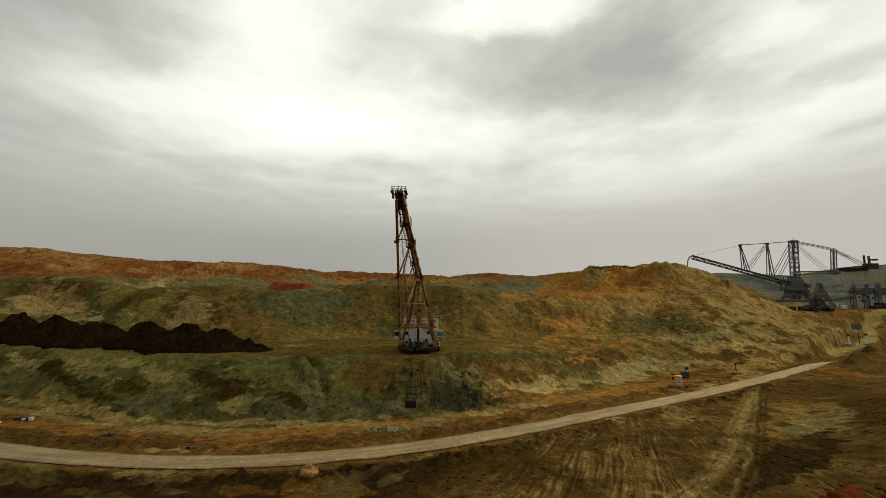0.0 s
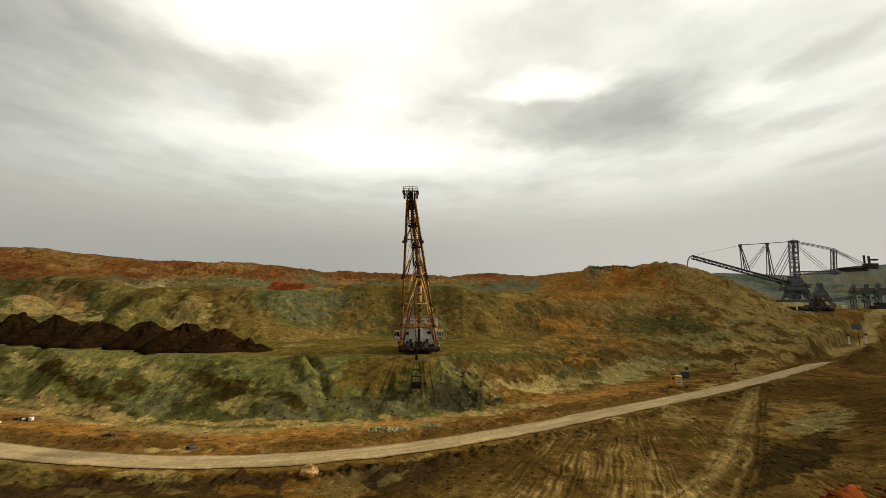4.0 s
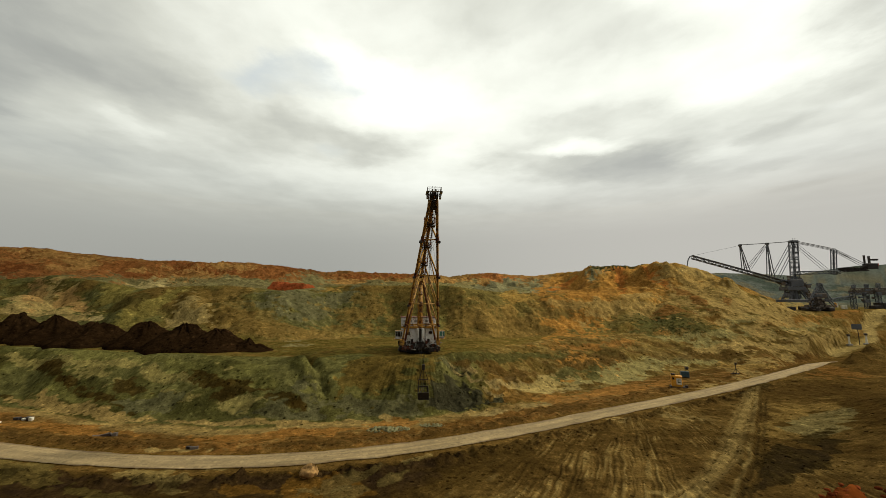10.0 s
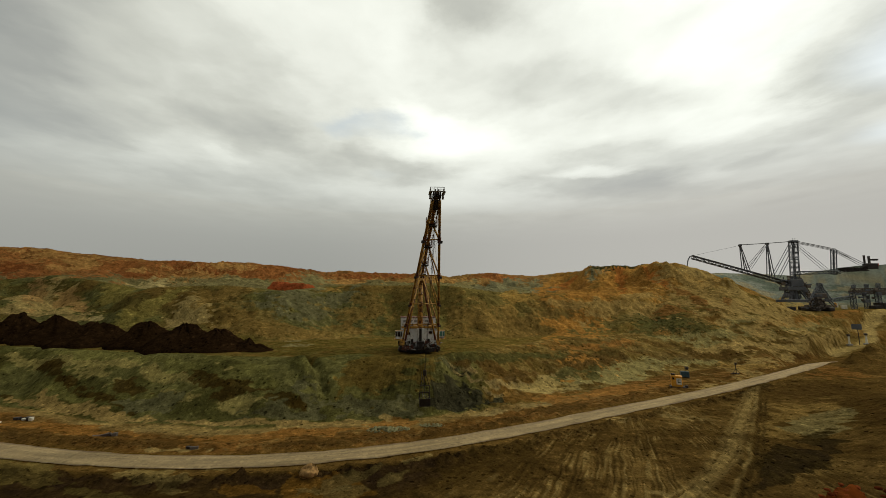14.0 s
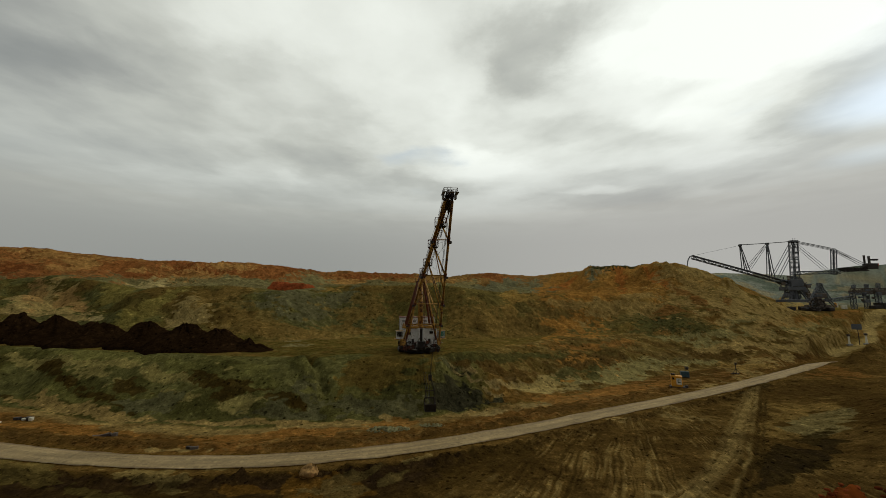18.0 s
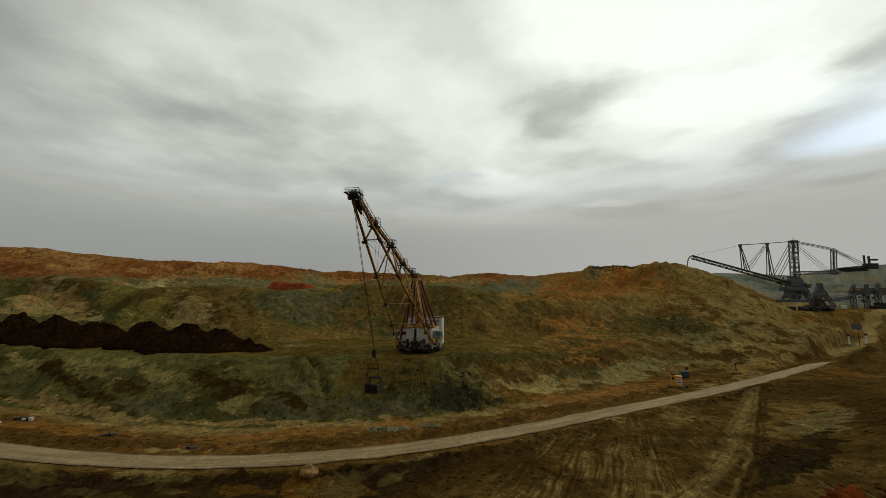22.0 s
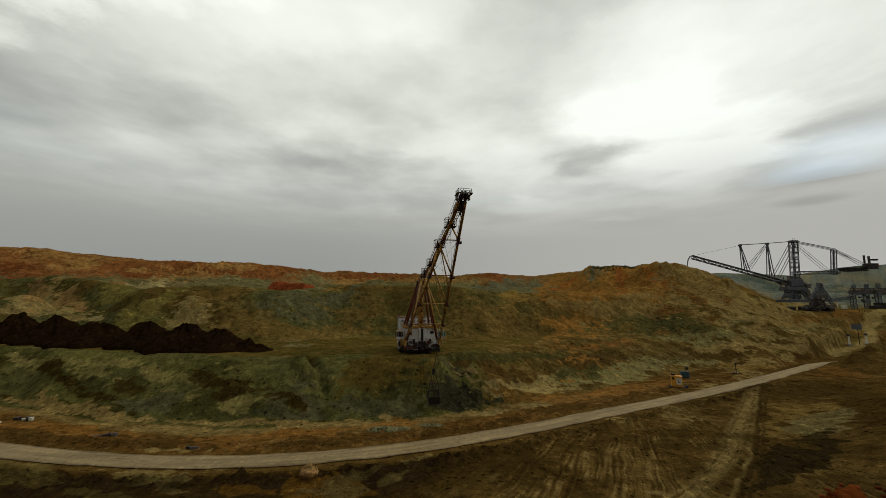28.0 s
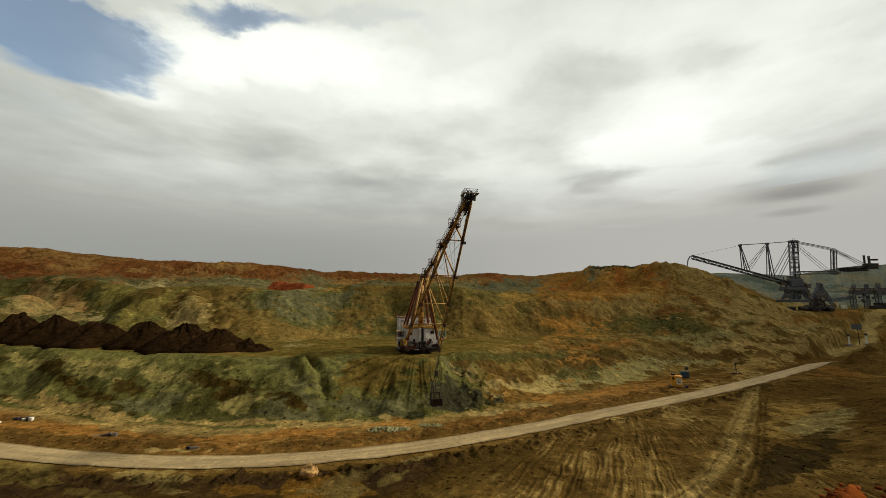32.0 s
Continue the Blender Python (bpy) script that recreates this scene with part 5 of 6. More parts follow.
        for s in (-1, 1):
            tube(bm, P(0, ra, za), lower(rb, s), 0.03, 5)
        part("brace_wire", bm, ROPE, D)
    # node platforms with rails and rope rollers
    for r, z in UPPER[1:4] + [(14.5, 27.7)]:
        bm = bmesh.new()
        box(bm, P(0, r, z - 0.55), (2.6, 2.2, 0.16))
        box(bm, P(0, r, z + 0.3), (1.5, 1.3, 1.0), None, 0.1)
        part("node_saddle", bm, DARK, D, "dark rope saddle")
        bm = bmesh.new()
        for s in (-1.3, 1.3):
            for k in (-1.0, 1.0):
                tube(bm, P(s, r + k, z - 0.5), P(s, r + k, z + 1.5), 0.06, 5)
            tube(bm, P(s, r - 1, z + 1.5), P(s, r + 1, z + 1.5), 0.06, 5)
            tube(bm, P(s, r - 1, z + 0.5), P(s, r + 1, z + 0.5), 0.05, 5)
        for k in (-1.0, 1.0):
            tube(bm, P(-1.3, r + k, z + 1.5), P(1.3, r + k, z + 1.5), 0.06, 5)
        part("node_rail", bm, RUST, D)
        for s in (-0.45, 0.45):
            bm = bmesh.new()
            wheel(bm, P(s, r, z + 1.0), (1, 0, 0), 0.45, 0.2, 14)
            part("rope_roller", bm, DARK, D)
    # catwalk under the upper chord
    for (r0, z0), (r1, z1) in zip(UPPER, UPPER[1:]):
        bm = bmesh.new()
        for s in (-0.95, 0.95):
            tube(bm, P(s, r0, z0 - 0.5), P(s, r1, z1 - 0.5), 0.07, 5)
            tube(bm, P(s, r0, z0 + 0.55), P(s, r1, z1 + 0.55), 0.04, 5)
        n = int((r0 - r1) / 1.2)
        for k in range(n + 1):
            f = k / n
            r, z = r0 + (r1 - r0) * f, z0 + (z1 - z0) * f
            box(bm, P(0, r, z - 0.52), (1.9, 0.18, 0.06))
            if k % 2 == 0:
                for s in (-0.95, 0.95):
                    tube(bm, P(s, r, z - 0.5), P(s, r, z + 0.55), 0.035, 4)
        part("catwalk", bm, RUST, D, "narrow rusty boom catwalk")
    for s in (-0.3, 0.3):
        bm = bmesh.new()
        pts = [P(s, r, z + 1.3) for r, z in UPPER]
        for a, b in zip(pts, pts[1:]):
            tube(bm, a, b, 0.045, 5)
        tube(bm, pts[-1], P(s, -6, 9.2), 0.045, 5)
        part("boom_rope", bm, ROPE, D)
    # boom head
    bm = bmesh.new()
    for s in (-0.75, 0.75):
        a, b = P(s, 61.0, 37.6), P(s, 68.3, 40.0)
        beam(bm, a, b, 0.22, 0.9)
    box(bm, P(0, 64.2, 38.6), (1.2, 3.0, 0.9), Euler((-0.33, 0, 0)).to_matrix(), 0.1)
    part("boom_head", bm, DARK, D, "dark greasy boom-head box")
    bm = bmesh.new()
    for s in (-0.35, 0.35):
        wheel(bm, P(s, 67.6, 40.0), (1, 0, 0), 1.05, 0.28, 24)
    part("head_sheave", bm, DARK, D, "dark boom-point sheaves", True)
    bm = bmesh.new()
    for s in (-1.4, 1.4):
        for k in range(4):
            tube(bm, P(s, 66.4 + k * 0.9, 40.25), P(s, 66.4 + k * 0.9, 41.1), 0.05, 5)
        tube(bm, P(s, 66.4, 41.1), P(s, 69.1, 41.1), 0.05, 5)
        tube(bm, P(s, 66.4, 40.7), P(s, 69.1, 40.7), 0.04, 5)
        box(bm, P(s, 67.7, 40.2), (0.6, 2.8, 0.1))
        box(bm, P(s * 0.95, 67.0, 39.7), (0.4, 1.0, 1.0), None, 0.06)
    for r in (69.1,):
        for z in (40.7, 41.1):
            tube(bm, P(-1.5, r, z), P(1.5, r, z), 0.05, 5)
        box(bm, P(0, r, 40.2), (3.2, 0.5, 0.1))
    part("head_platform", bm, GREY, D, "pale railed boom-head platform")


dragline()


# ---- bucket and ropes ----
def bucket():
    """Origin at the bucket's middle, mouth towards the machine (+y), chains up to the rigging block."""
    bm = bmesh.new()
    w, l, h = 2.9, 3.4, 2.0
    box(bm, (0, 0, -h / 2), (w, l, 0.16))
    for s in (-1, 1):
        box(bm, (s * w / 2, 0, -0.1), (0.16, l, h))
    box(bm, (0, -l / 2, 0.0), (w, 0.16, h + 0.1), Euler((0.25, 0, 0)).to_matrix())
    ob = part("bucket", bm, BUCKET_STEEL, DRAG, "worn brown steel dragline bucket")
    bm = bmesh.new()
    for s in (-1, 1):
        beam(bm, (s * w / 2, l / 2 - 0.3, 0.4), (s * w / 2 * 0.92, l / 2 - 0.4, 2.0), 0.3, 0.3)
    beam(bm, (-w / 2 * 0.92, l / 2 - 0.4, 2.0), (w / 2 * 0.92, l / 2 - 0.4, 2.0), 0.35, 0.35)
    part("bucket_arch", bm, BUCKET_STEEL, ob)
    for k in range(5):
        bm = bmesh.new()
        tube(bm, (-1.3 + k * 0.65, l / 2 - 0.1, -h / 2), (-1.3 + k * 0.65, l / 2 + 0.7, -h / 2 - 0.12), 0.16, 6, 0.05)
        part("tooth", bm, BUCKET_STEEL, ob)
    for s in (-1, 1):
        bm = bmesh.new()
        tube(bm, (s * w / 2, -0.5, 0.4), (s * 1.3, -0.2, 4.2), 0.09, 6)
        tube(bm, (s * 1.3, -0.2, 4.2), (s * 0.2, 0, 7.4), 0.08, 6)
        part("hoist_chain", bm, BUCKET_STEEL, ob)
    bm = bmesh.new()
    tube(bm, (-1.4, -0.2, 4.2), (1.4, -0.2, 4.2), 0.14, 8)
    part("spreader_bar", bm, BUCKET_STEEL, ob)
    bm = bmesh.new()
    box(bm, (0, 0, 7.7), (0.9, 0.9, 1.5), None, 0.15)
    wheel(bm, (0, 0.5, 7.2), (1, 0, 0), 0.6, 0.3)
    part("rigging_block", bm, BUCKET_STEEL, ob, "dark rigging block")
    bm = bmesh.new()
    tube(bm, (0, 0.5, 7.0), (0, l / 2 - 0.4, 2.1), 0.05, 6)
    part("dump_rope", bm, ROPE, ob)
    bm = bmesh.new()
    for s in (-1, 1):
        tube(bm, (s * w / 2, l / 2, -0.4), (s * 0.3, l / 2 + 2.6, 0.2), 0.1, 6)
    part("drag_chain", bm, BUCKET_STEEL, ob)
    return ob


BUCKET = bucket()
HOIST_N, HOIST_L, DRAG_N, DRAG_L = 12, 6.4, 12, 6.4


def rope_piece(name, length, gap):
    bm = bmesh.new()
    for s in (-gap, gap):
        tube(bm, (s, 0, 0), (s, 0, length), 0.05, 6)
    return part(name, bm, ROPE, DRAG)


HOIST = [rope_piece("hoist_rope", HOIST_L, 0.1) for k in range(HOIST_N)]
DRAGR = [rope_piece("drag_rope", DRAG_L, 0.3) for k in range(DRAG_N)]


# ---- soil heaps on the bench ----
def soil_heap(x, y, top, radius, seed, long=1.0):
    base = ground(x, y) - 0.4
    h = top - base
    rings, segs = 34, 72
    f, a = np.meshgrid(np.linspace(0, 1, rings + 1)[1:], np.arange(segs) * (math.tau / segs), indexing="ij")
    f, a = f.ravel(), a.ravel()
    lobe = fbm(np.cos(a) * 1.3 + seed, np.sin(a) * 1.3 - seed, 1.0, 2, 300)
    rad = radius * f * (1 + 0.16 * lobe) * (1 + (long - 1) * np.abs(np.cos(a)))
    px, py = x + rad * np.cos(a), y + rad * np.sin(a)
    rough = 1.7 * fbm(px, py, 5.0, 4, 301, 0.6) + 1.1 * fbm(a * 5 + seed, f * 1.2, 1.0, 3, 303)
    prof = np.maximum(0, 1.12 - np.sqrt(f * f + 0.03))
    low = heights(px, py) - 0.5
    z = np.where(f > 0.999, low, np.maximum(low, base + h * prof + rough * (1 - f)))
    bm = bmesh.new()
    hub = bm.verts.new((x, y, base + h))
    flat = [bm.verts.new(q) for q in zip(px.tolist(), py.tolist(), z.tolist())]
    for j in range(segs):
        k = (j + 1) % segs
        bm.faces.new((hub, flat[j], flat[k]))
        for i in range(rings - 1):
            bm.faces.new((flat[i * segs + j], flat[(i + 1) * segs + j], flat[(i + 1) * segs + k], flat[i * segs + k]))
    ob = part("soil_mound", bm, DARK_SOIL, smooth=True)
    return tagged(ob, "dark brown heap of tipped topsoil on the bench", "soil heap", "row of dark heaps")


for k, (hx, hy, hz, hr, hl) in enumerate(((-193, 181, 26.0, 15.0, 1.0), (-171, 176, 25.5, 14.5, 1.0), (-145.5, 168, 23.8, 15.0, 1.25), (-118.5, 161, 23.5, 12.5, 1.1),
                                          (-98, 153, 23.4, 13.0, 1.1), (-83, 149.5, 21.8, 11.0, 1.15), (-70.5, 147.5, 16.8, 5.0, 1.8))):
    soil_heap(hx - 2.9, hy, hz + 0.4, hr * 1.04, 11.3 * k + 2, hl)


def red_bank():
    """A steep-sided bank of red clay on the dump behind the bench."""
    nx, ny = 60, 26
    u, v = np.meshgrid(np.linspace(-1, 1, nx), np.linspace(-1, 1, ny), indexing="xy")
    x, y = -103 + 13.5 * u + 2.0 * v, 265 + 9 * v
    shape = np.clip((1 - np.abs(u)) / 0.16, 0, 1) * np.clip((1 - np.abs(v)) / 0.5, 0, 1)
    low = heights(x.ravel(), y.ravel()).reshape(x.shape) - 0.6
    top = 45.4 - 1.6 * (u + 1) * 0.4 + 1.1 * fbm(x, y, 5, 3, 401)
    z = low + np.maximum(top - low, 0) * shape + 0.5 * fbm(x, y, 3, 3, 403) * shape
    co = np.stack((x.ravel(), y.ravel(), z.ravel()), 1)
    faces = [(j * nx + i, j * nx + i + 1, (j + 1) * nx + i + 1, (j + 1) * nx + i) for j in range(ny - 1) for i in range(nx - 1)]
    mesh = bpy.data.meshes.new("clay_bank")
    mesh.from_pydata(co.tolist(), [], faces)
    mesh.materials.append(RED_CLAY)
    tagged(new("clay_bank", mesh), "steep dark red clay bank on the green dump", "clay bank")


red_bank()


# ---- stones ----
def lump_mesh(rng, subdivisions=2):
    bm = bmesh.new()
    bmesh.ops.create_icosphere(bm, subdivisions=subdivisions, radius=1.0)
    o = Vector((rng.uniform(0, 90), rng.uniform(0, 90), rng.uniform(0, 90)))
    for v in bm.verts:
        v.co *= 1 + 0.55 * noise.noise(v.co * 0.9 + o) + 0.2 * noise.noise(v.co * 2.6 + o)
    return bm


def boulder(x, y, sx, sy, sz, material, label, seed):
    bm = lump_mesh(random.Random(seed), 3)
    bmesh.ops.scale(bm, vec=(sx, sy, sz), verts=bm.verts)
    ob = part("boulder", bm, material, smooth=False)
    ob.location = (x, y, ground(x, y) + sz * 0.6)
    return tagged(ob, label, "boulder")


boulder(-24.7, 76.0, 1.75, 1.3, 1.15, ROCK, "large tan boulder lying below the haul road", 3)


def scatter(name, label, category, spots, material, seed):
    """Many loose lumps joined into one mesh."""
    rng = np.random.RandomState(seed)
    base = []
    for k in range(4):
        bm = lump_mesh(random.Random(seed + k), 1)
        base.append((np.array([v.co[:] for v in bm.verts]), np.array([[v.index for v in f.verts] for f in bm.faces])))
        bm.free()
    x, y, size = spots
    z = heights(x, y)
    vs, fs, n = [], [], 0
    for i in range(len(x)):
        v, f = base[i % 4]
        a = rng.uniform(0, 6.28)
        c, s = math.cos(a), math.sin(a)
        w = v * (np.array((1, rng.uniform(0.6, 1.1), rng.uniform(0.5, 0.8))) * size[i])
        w = np.stack((w[:, 0] * c - w[:, 1] * s, w[:, 0] * s + w[:, 1] * c, w[:, 2]), 1)
        vs.append(w + (x[i], y[i], z[i] + size[i] * 0.2))
        fs.append(f + n)
        n += len(v)
    co, tri = np.concatenate(vs), np.concatenate(fs)
    mesh = bpy.data.meshes.new(name)
    mesh.vertices.add(len(co))
    mesh.vertices.foreach_set("co", co.ravel().astype(np.float32))
    mesh.loops.add(tri.size)
    mesh.loops.foreach_set("vertex_index", tri.ravel().astype(np.int32))
    mesh.polygons.add(len(tri))
    mesh.polygons.foreach_set("loop_start", (np.arange(len(tri)) * 3).astype(np.int32))
    mesh.update(calc_edges=True)
    soil = mesh.color_attributes.new("soil", "FLOAT_COLOR", "POINT")
    if material is SOIL:
        col = in_blocks(soil_colours, co[:, 0], co[:, 1], co[:, 2]) * np.repeat(rng.uniform(0.65, 1.35, len(x)), [len(v) for v in vs])[:, None]
    else:
        col = np.full((len(co), 3), 0.2)
    soil.data.foreach_set("color", np.hstack((col, np.ones((len(co), 1)))).ravel().astype(np.float32))
    mesh.materials.append(material)
    return tagged(new(name, mesh), label, category, kind="stuff")


def clods():
    rng = np.random.RandomState(12)
    b = rng.uniform(-1.12, 1.1, 60000)
    d = 72 + 258 * rng.uniform(0, 1, 60000) ** 1.3
    x, y = b * d, d
    toe, crest, toe2 = spine(b, B_TOE, Y_TOE), spine(b, B_CREST, Y_CREST), spine(b, B_TOE2, Y_TOE2)
    g = road_gap(x, y)
    chance = 0.03 + 0.2 * ((d > toe2 + 2) & (d < toe2 + 40)) + 0.16 * ((d > toe) & (d < crest)) + 0.45 * (np.abs(np.abs(g) - 8) < 2.5)
    chance = chance * (0.35 + 1.3 * ramp01(fbm(x, y, 22, 3, 201), -0.2, 0.5)) * (np.abs(g) > 5.5)
    keep = rng.uniform(0, 1, 60000) < chance
    x, y, d = x[keep], y[keep], d[keep]
    size = (0.1 + 0.4 * rng.beta(1.1, 6, len(x))) * (0.6 + d / 190)
    scatter("loose_clods", "loose clods and stones strewn over slopes and floor", "clods", (x, y, size), SOIL, 5)


clods()


def rubble(cx, cy, rx, ry, count, size, label, material, seed):
    rng = np.random.RandomState(seed)
    a, q = rng.uniform(0, 6.28, count), np.sqrt(rng.uniform(0, 1, count))
    x, y = cx + rx * q * np.cos(a), cy + ry * q * np.sin(a)
    scatter("rubble", label, "rubble", (x, y, size * rng.uniform(0.4, 1.3, count) * (1.3 - 0.6 * q)), material, seed)


rubble(-14.0, 103.0, 5.5, 2.6, 130, 0.5, "pale green-grey rubble at the foot of the slope", SAGE_ROCK, 31)
rubble(-3.0, 106.5, 3.5, 1.8, 70, 0.42, "pale green-grey rubble at the foot of the slope", SAGE_ROCK, 32)
rubble(13.4, 12.6, 2.6, 1.6, 90, 0.12, "red clay clods on the edge of the near bench", RED_CLAY, 33)


def shrubs():
    rng = np.random.RandomState(77)
    n = 420
    a, q = rng.uniform(0, 6.28, n), np.sqrt(rng.uniform(0, 1, n))
    x, y = 136 + 30 * q * np.cos(a) * np.abs(np.cos(3 * a)), 236 + 12 * q * np.sin(a)
    x2 = rng.uniform(128, 172, 420)
    y2 = np.full(420, 334.0) + rng.normal(0, 3.0, 420)
    x, y = np.concatenate((x, x2)), np.concatenate((y, y2))
    size = np.concatenate((rng.uniform(0.2, 0.55, n), rng.uniform(0.3, 0.8, 420)))
    scatter("low_shrubs", "low dark green scrub growing on the old dump", "scrub", (x, y, size), SCRUB, 78)


shrubs()


# ---- small fixtures on the pit floor ----
def switch_cabin():
    x, y = 88.2, 150.5
    ob = empty("switch_cabin", pose(x, y, ground(x, y), 0, 0, -24), "bright yellow switchgear cabin on a dark skid beside the road", "cabin")
    bm = bmesh.new()
    for s in (-1.2, 1.2):
        beam(bm, (-2.6, s, 0.2), (2.6, s, 0.2), 0.35, 0.4)
    box(bm, (0, 0, 0.48), (5.0, 2.8, 0.16))
    box(bm, (2.9, 0, 0.7), (1.0, 1.2, 0.9), None, 0.1)
    part("skid", bm, DARK, ob, "dark steel skid")
    bm = bmesh.new()
    box(bm, (-0.2, 0, 2.4), (3.5, 2.5, 3.7), None, 0.1)
    part("body", bm, ORANGE_YELLOW, ob)
    bm = bmesh.new()
    box(bm, (0.45, -1.28, 2.5), (1.7, 0.08, 2.2), None, 0.03)
    part("door", bm, CREAM, ob, "cream door panel")
    bm = bmesh.new()
    for c, s in (((0.5, -1.34, 3.1), (0.9, 0.05, 0.22)), ((0.5, -1.34, 2.2), (0.9, 0.05, 0.22)), ((0.12, -1.34, 2.65), (0.22, 0.05, 1.0))):
        box(bm, c, s)
    part("mark", bm, DARK, ob, "dark painted mark")
    bm = bmesh.new()
    box(bm, (-1.3, -1.28, 3.5), (0.7, 0.08, 0.8))
    part("window", bm, GLASS_DARK, ob)
    bm = bmesh.new()
    box(bm, (-0.2, 0, 4.32), (3.8, 2.8, 0.14), None, 0.04)
    part("roof", bm, ORANGE_YELLOW, ob)
    bm = bmesh.new()
    box(bm, (-1.2, 0.2, 4.75), (1.4, 1.0, 0.7), None, 0.08)
    tube(bm, (-1.7, -0.6, 4.3), (-1.7, -0.6, 5.3), 0.08, 6)
    part("roof_box", bm, DARK, ob, "dark box on the roof")


def blue_container():
    x, y = 104.0, 171.5
    ob = empty("blue_container", pose(x, y, ground(x, y), 0, 0, -20) @ Matrix.Scale(0.68, 4), "faded blue-green metal cabin with a frame on its roof", "cabin")
    bm = bmesh.new()
    box(bm, (0, 0, 2.0), (4.6, 2.8, 3.4), None, 0.08)
    part("body", bm, BLUE, ob)
    for k in range(7):
        bm = bmesh.new()
        box(bm, (-2.0 + k * 0.66, -1.42, 2.0), (0.12, 0.08, 3.2))
        part("wall_rib", bm, BLUE, ob)
    bm = bmesh.new()
    for s in (-0.9, 0.9):
        beam(bm, (-2.3, s, 0.15), (2.3, s, 0.15), 0.25, 0.3)
    part("skid", bm, DARK, ob)
    bm = bmesh.new()
    for px in (0.4, 2.2):
        for py in (-1, 1):
            tube(bm, (px, py, 3.7), (px, py, 6.6), 0.07, 6)
    for z in (4.6, 5.6, 6.6):
        for py in (-1, 1):
            tube(bm, (0.4, py, z), (2.2, py, z), 0.06, 6)
        for px in (0.4, 2.2):
            tube(bm, (px, -1, z), (px, 1, z), 0.06, 6)
    box(bm, (1.3, 0, 5.6), (1.3, 1.4, 1.6), None, 0.08)
    part("roof_frame", bm, DARK, ob, "dark frame holding a tank")


def mast_stand(x, y, height, label):
    ob = empty("cable_mast", pose(x, y, ground(x, y)), label, "mast")
    bm = bmesh.new()
    beam(bm, (-2.1, 0, 0.2), (2.1, 0, 0.2), 0.5, 0.4)
    beam(bm, (0, -1.4, 0.2), (0, 1.4, 0.2), 0.5, 0.4)
    part("sledge", bm, DARK, ob)
    bm = bmesh.new()
    tube(bm, (0, 0, 0.3), (0, 0, height), 0.16, 8)
    part("pole", bm, DARK, ob)
    bm = bmesh.new()
    box(bm, (0.05, 0, height - 0.5), (0.8, 0.5, 1.0), None, 0.06)
    part("cable_box", bm, DARK, ob)
    for s in (-1, 1):
        bm = bmesh.new()
        tube(bm, (s * 1.6, 0, 0.4), (0, 0, height * 0.45), 0.09, 6)
        part("brace", bm, DARK, ob)


def sign_board():
    x, y = 263.8, 249.7
    ob = empty("sign_board", pose(x, y, ground(x, y), 0, 0, -40), "dark board on a single steel post beside the road", "sign")
    bm = bmesh.new()
    tube(bm, (0, 0, -0.3), (0, 0, 10.5), 0.2, 8)
    part("post", bm, DARK, ob)
    bm = bmesh.new()
    box(bm, (-0.4, -0.3, 11.3), (4.6, 0.25, 3.4), None, 0.05)
    part("board", bm, MACHINE, ob, "dark blue-grey board")
    bm = bmesh.new()
    for px in (-2.2, -0.4, 1.4):
        box(bm, (px, 0.0, 11.3), (0.2, 0.3, 3.0))
    part("board_frame", bm, DARK, ob)


def marker_post(x, y):
    ob = empty("marker_post", pose(x, y, ground(x, y)), "short white-painted concrete post with a dark cap", "post", "posts by the sign")
    bm = bmesh.new()
    box(bm, (0, 0, 0.3), (3.0, 1.6, 0.9), None, 0.1)
    part("foot", bm, GREY, ob)
    bm = bmesh.new()
    tube(bm, (0, 0, 0.6), (0, 0, 5.6), 0.55, 10, 0.42)
    part("shaft", bm, CREAM, ob, "cream-white shaft")
    bm = bmesh.new()
    box(bm, (0, 0, 6.2), (1.6, 1.0, 1.3), None, 0.1)
    part("cap", bm, DARK, ob, "dark cap")


def scrap(name, x, y, turn, label, bits, seed):
    ob = empty(name, pose(x, y, ground(x, y), 0, 0, turn), label, "scrap")
    rng = random.Random(seed)
    for k, (mat, s) in enumerate(bits):
        bm = bmesh.new()
        box(bm, (-2.0 + k * 1.15, rng.uniform(-0.3, 0.3), s[2] * 0.45), s, Euler((rng.uniform(-0.15, 0.15), rng.uniform(-0.2, 0.2), rng.uniform(-0.6, 0.6))).to_matrix(), 0.08)
        part("scrap_piece", bm, mat, ob)


switch_cabin()
blue_container()
mast_stand(131.4, 178.5, 4.9, "dark cable mast on a cross-shaped sledge")
sign_board()
marker_post(259.2, 251.5)
marker_post(267.5, 248.9)
scrap("scrap_metal", -115.9, 111.9, -12, "dark and white scrap metal dumped on the pit floor", ((DARK, (1.6, 1.0, 0.7)), (DARK, (2.2, 0.6, 0.5)), (CREAM, (0.8, 0.7, 0.5)), (DARK, (1.2, 0.9, 0.9)), (CREAM, (0.9, 0.8, 0.9))), 3)
scrap("pale_slab", -119.6, 110.0, -8, "pale broken slab lying on the pit floor", ((CREAM, (4.0, 1.5, 0.35)),), 4)
scrap("plank_scrap", -80.6, 98.0, 8, "brown planks and beams lying on the pit floor", ((MACHINE_BROWN, (2.6, 0.5, 0.4)), (MACHINE_BROWN, (2.9, 0.4, 0.6)), (DARK, (2.2, 0.5, 0.5)), (MACHINE_BROWN, (1.0, 0.9, 0.8))), 5)
scrap("timber_scrap", -53.4, 89.4, 4, "dark timber pieces beside the road", ((DARK, (1.8, 0.5, 0.5)), (MACHINE_BROWN, (1.6, 0.5, 0.6))), 6)


# ---- spreader on the far bench ----
SY = 340.0


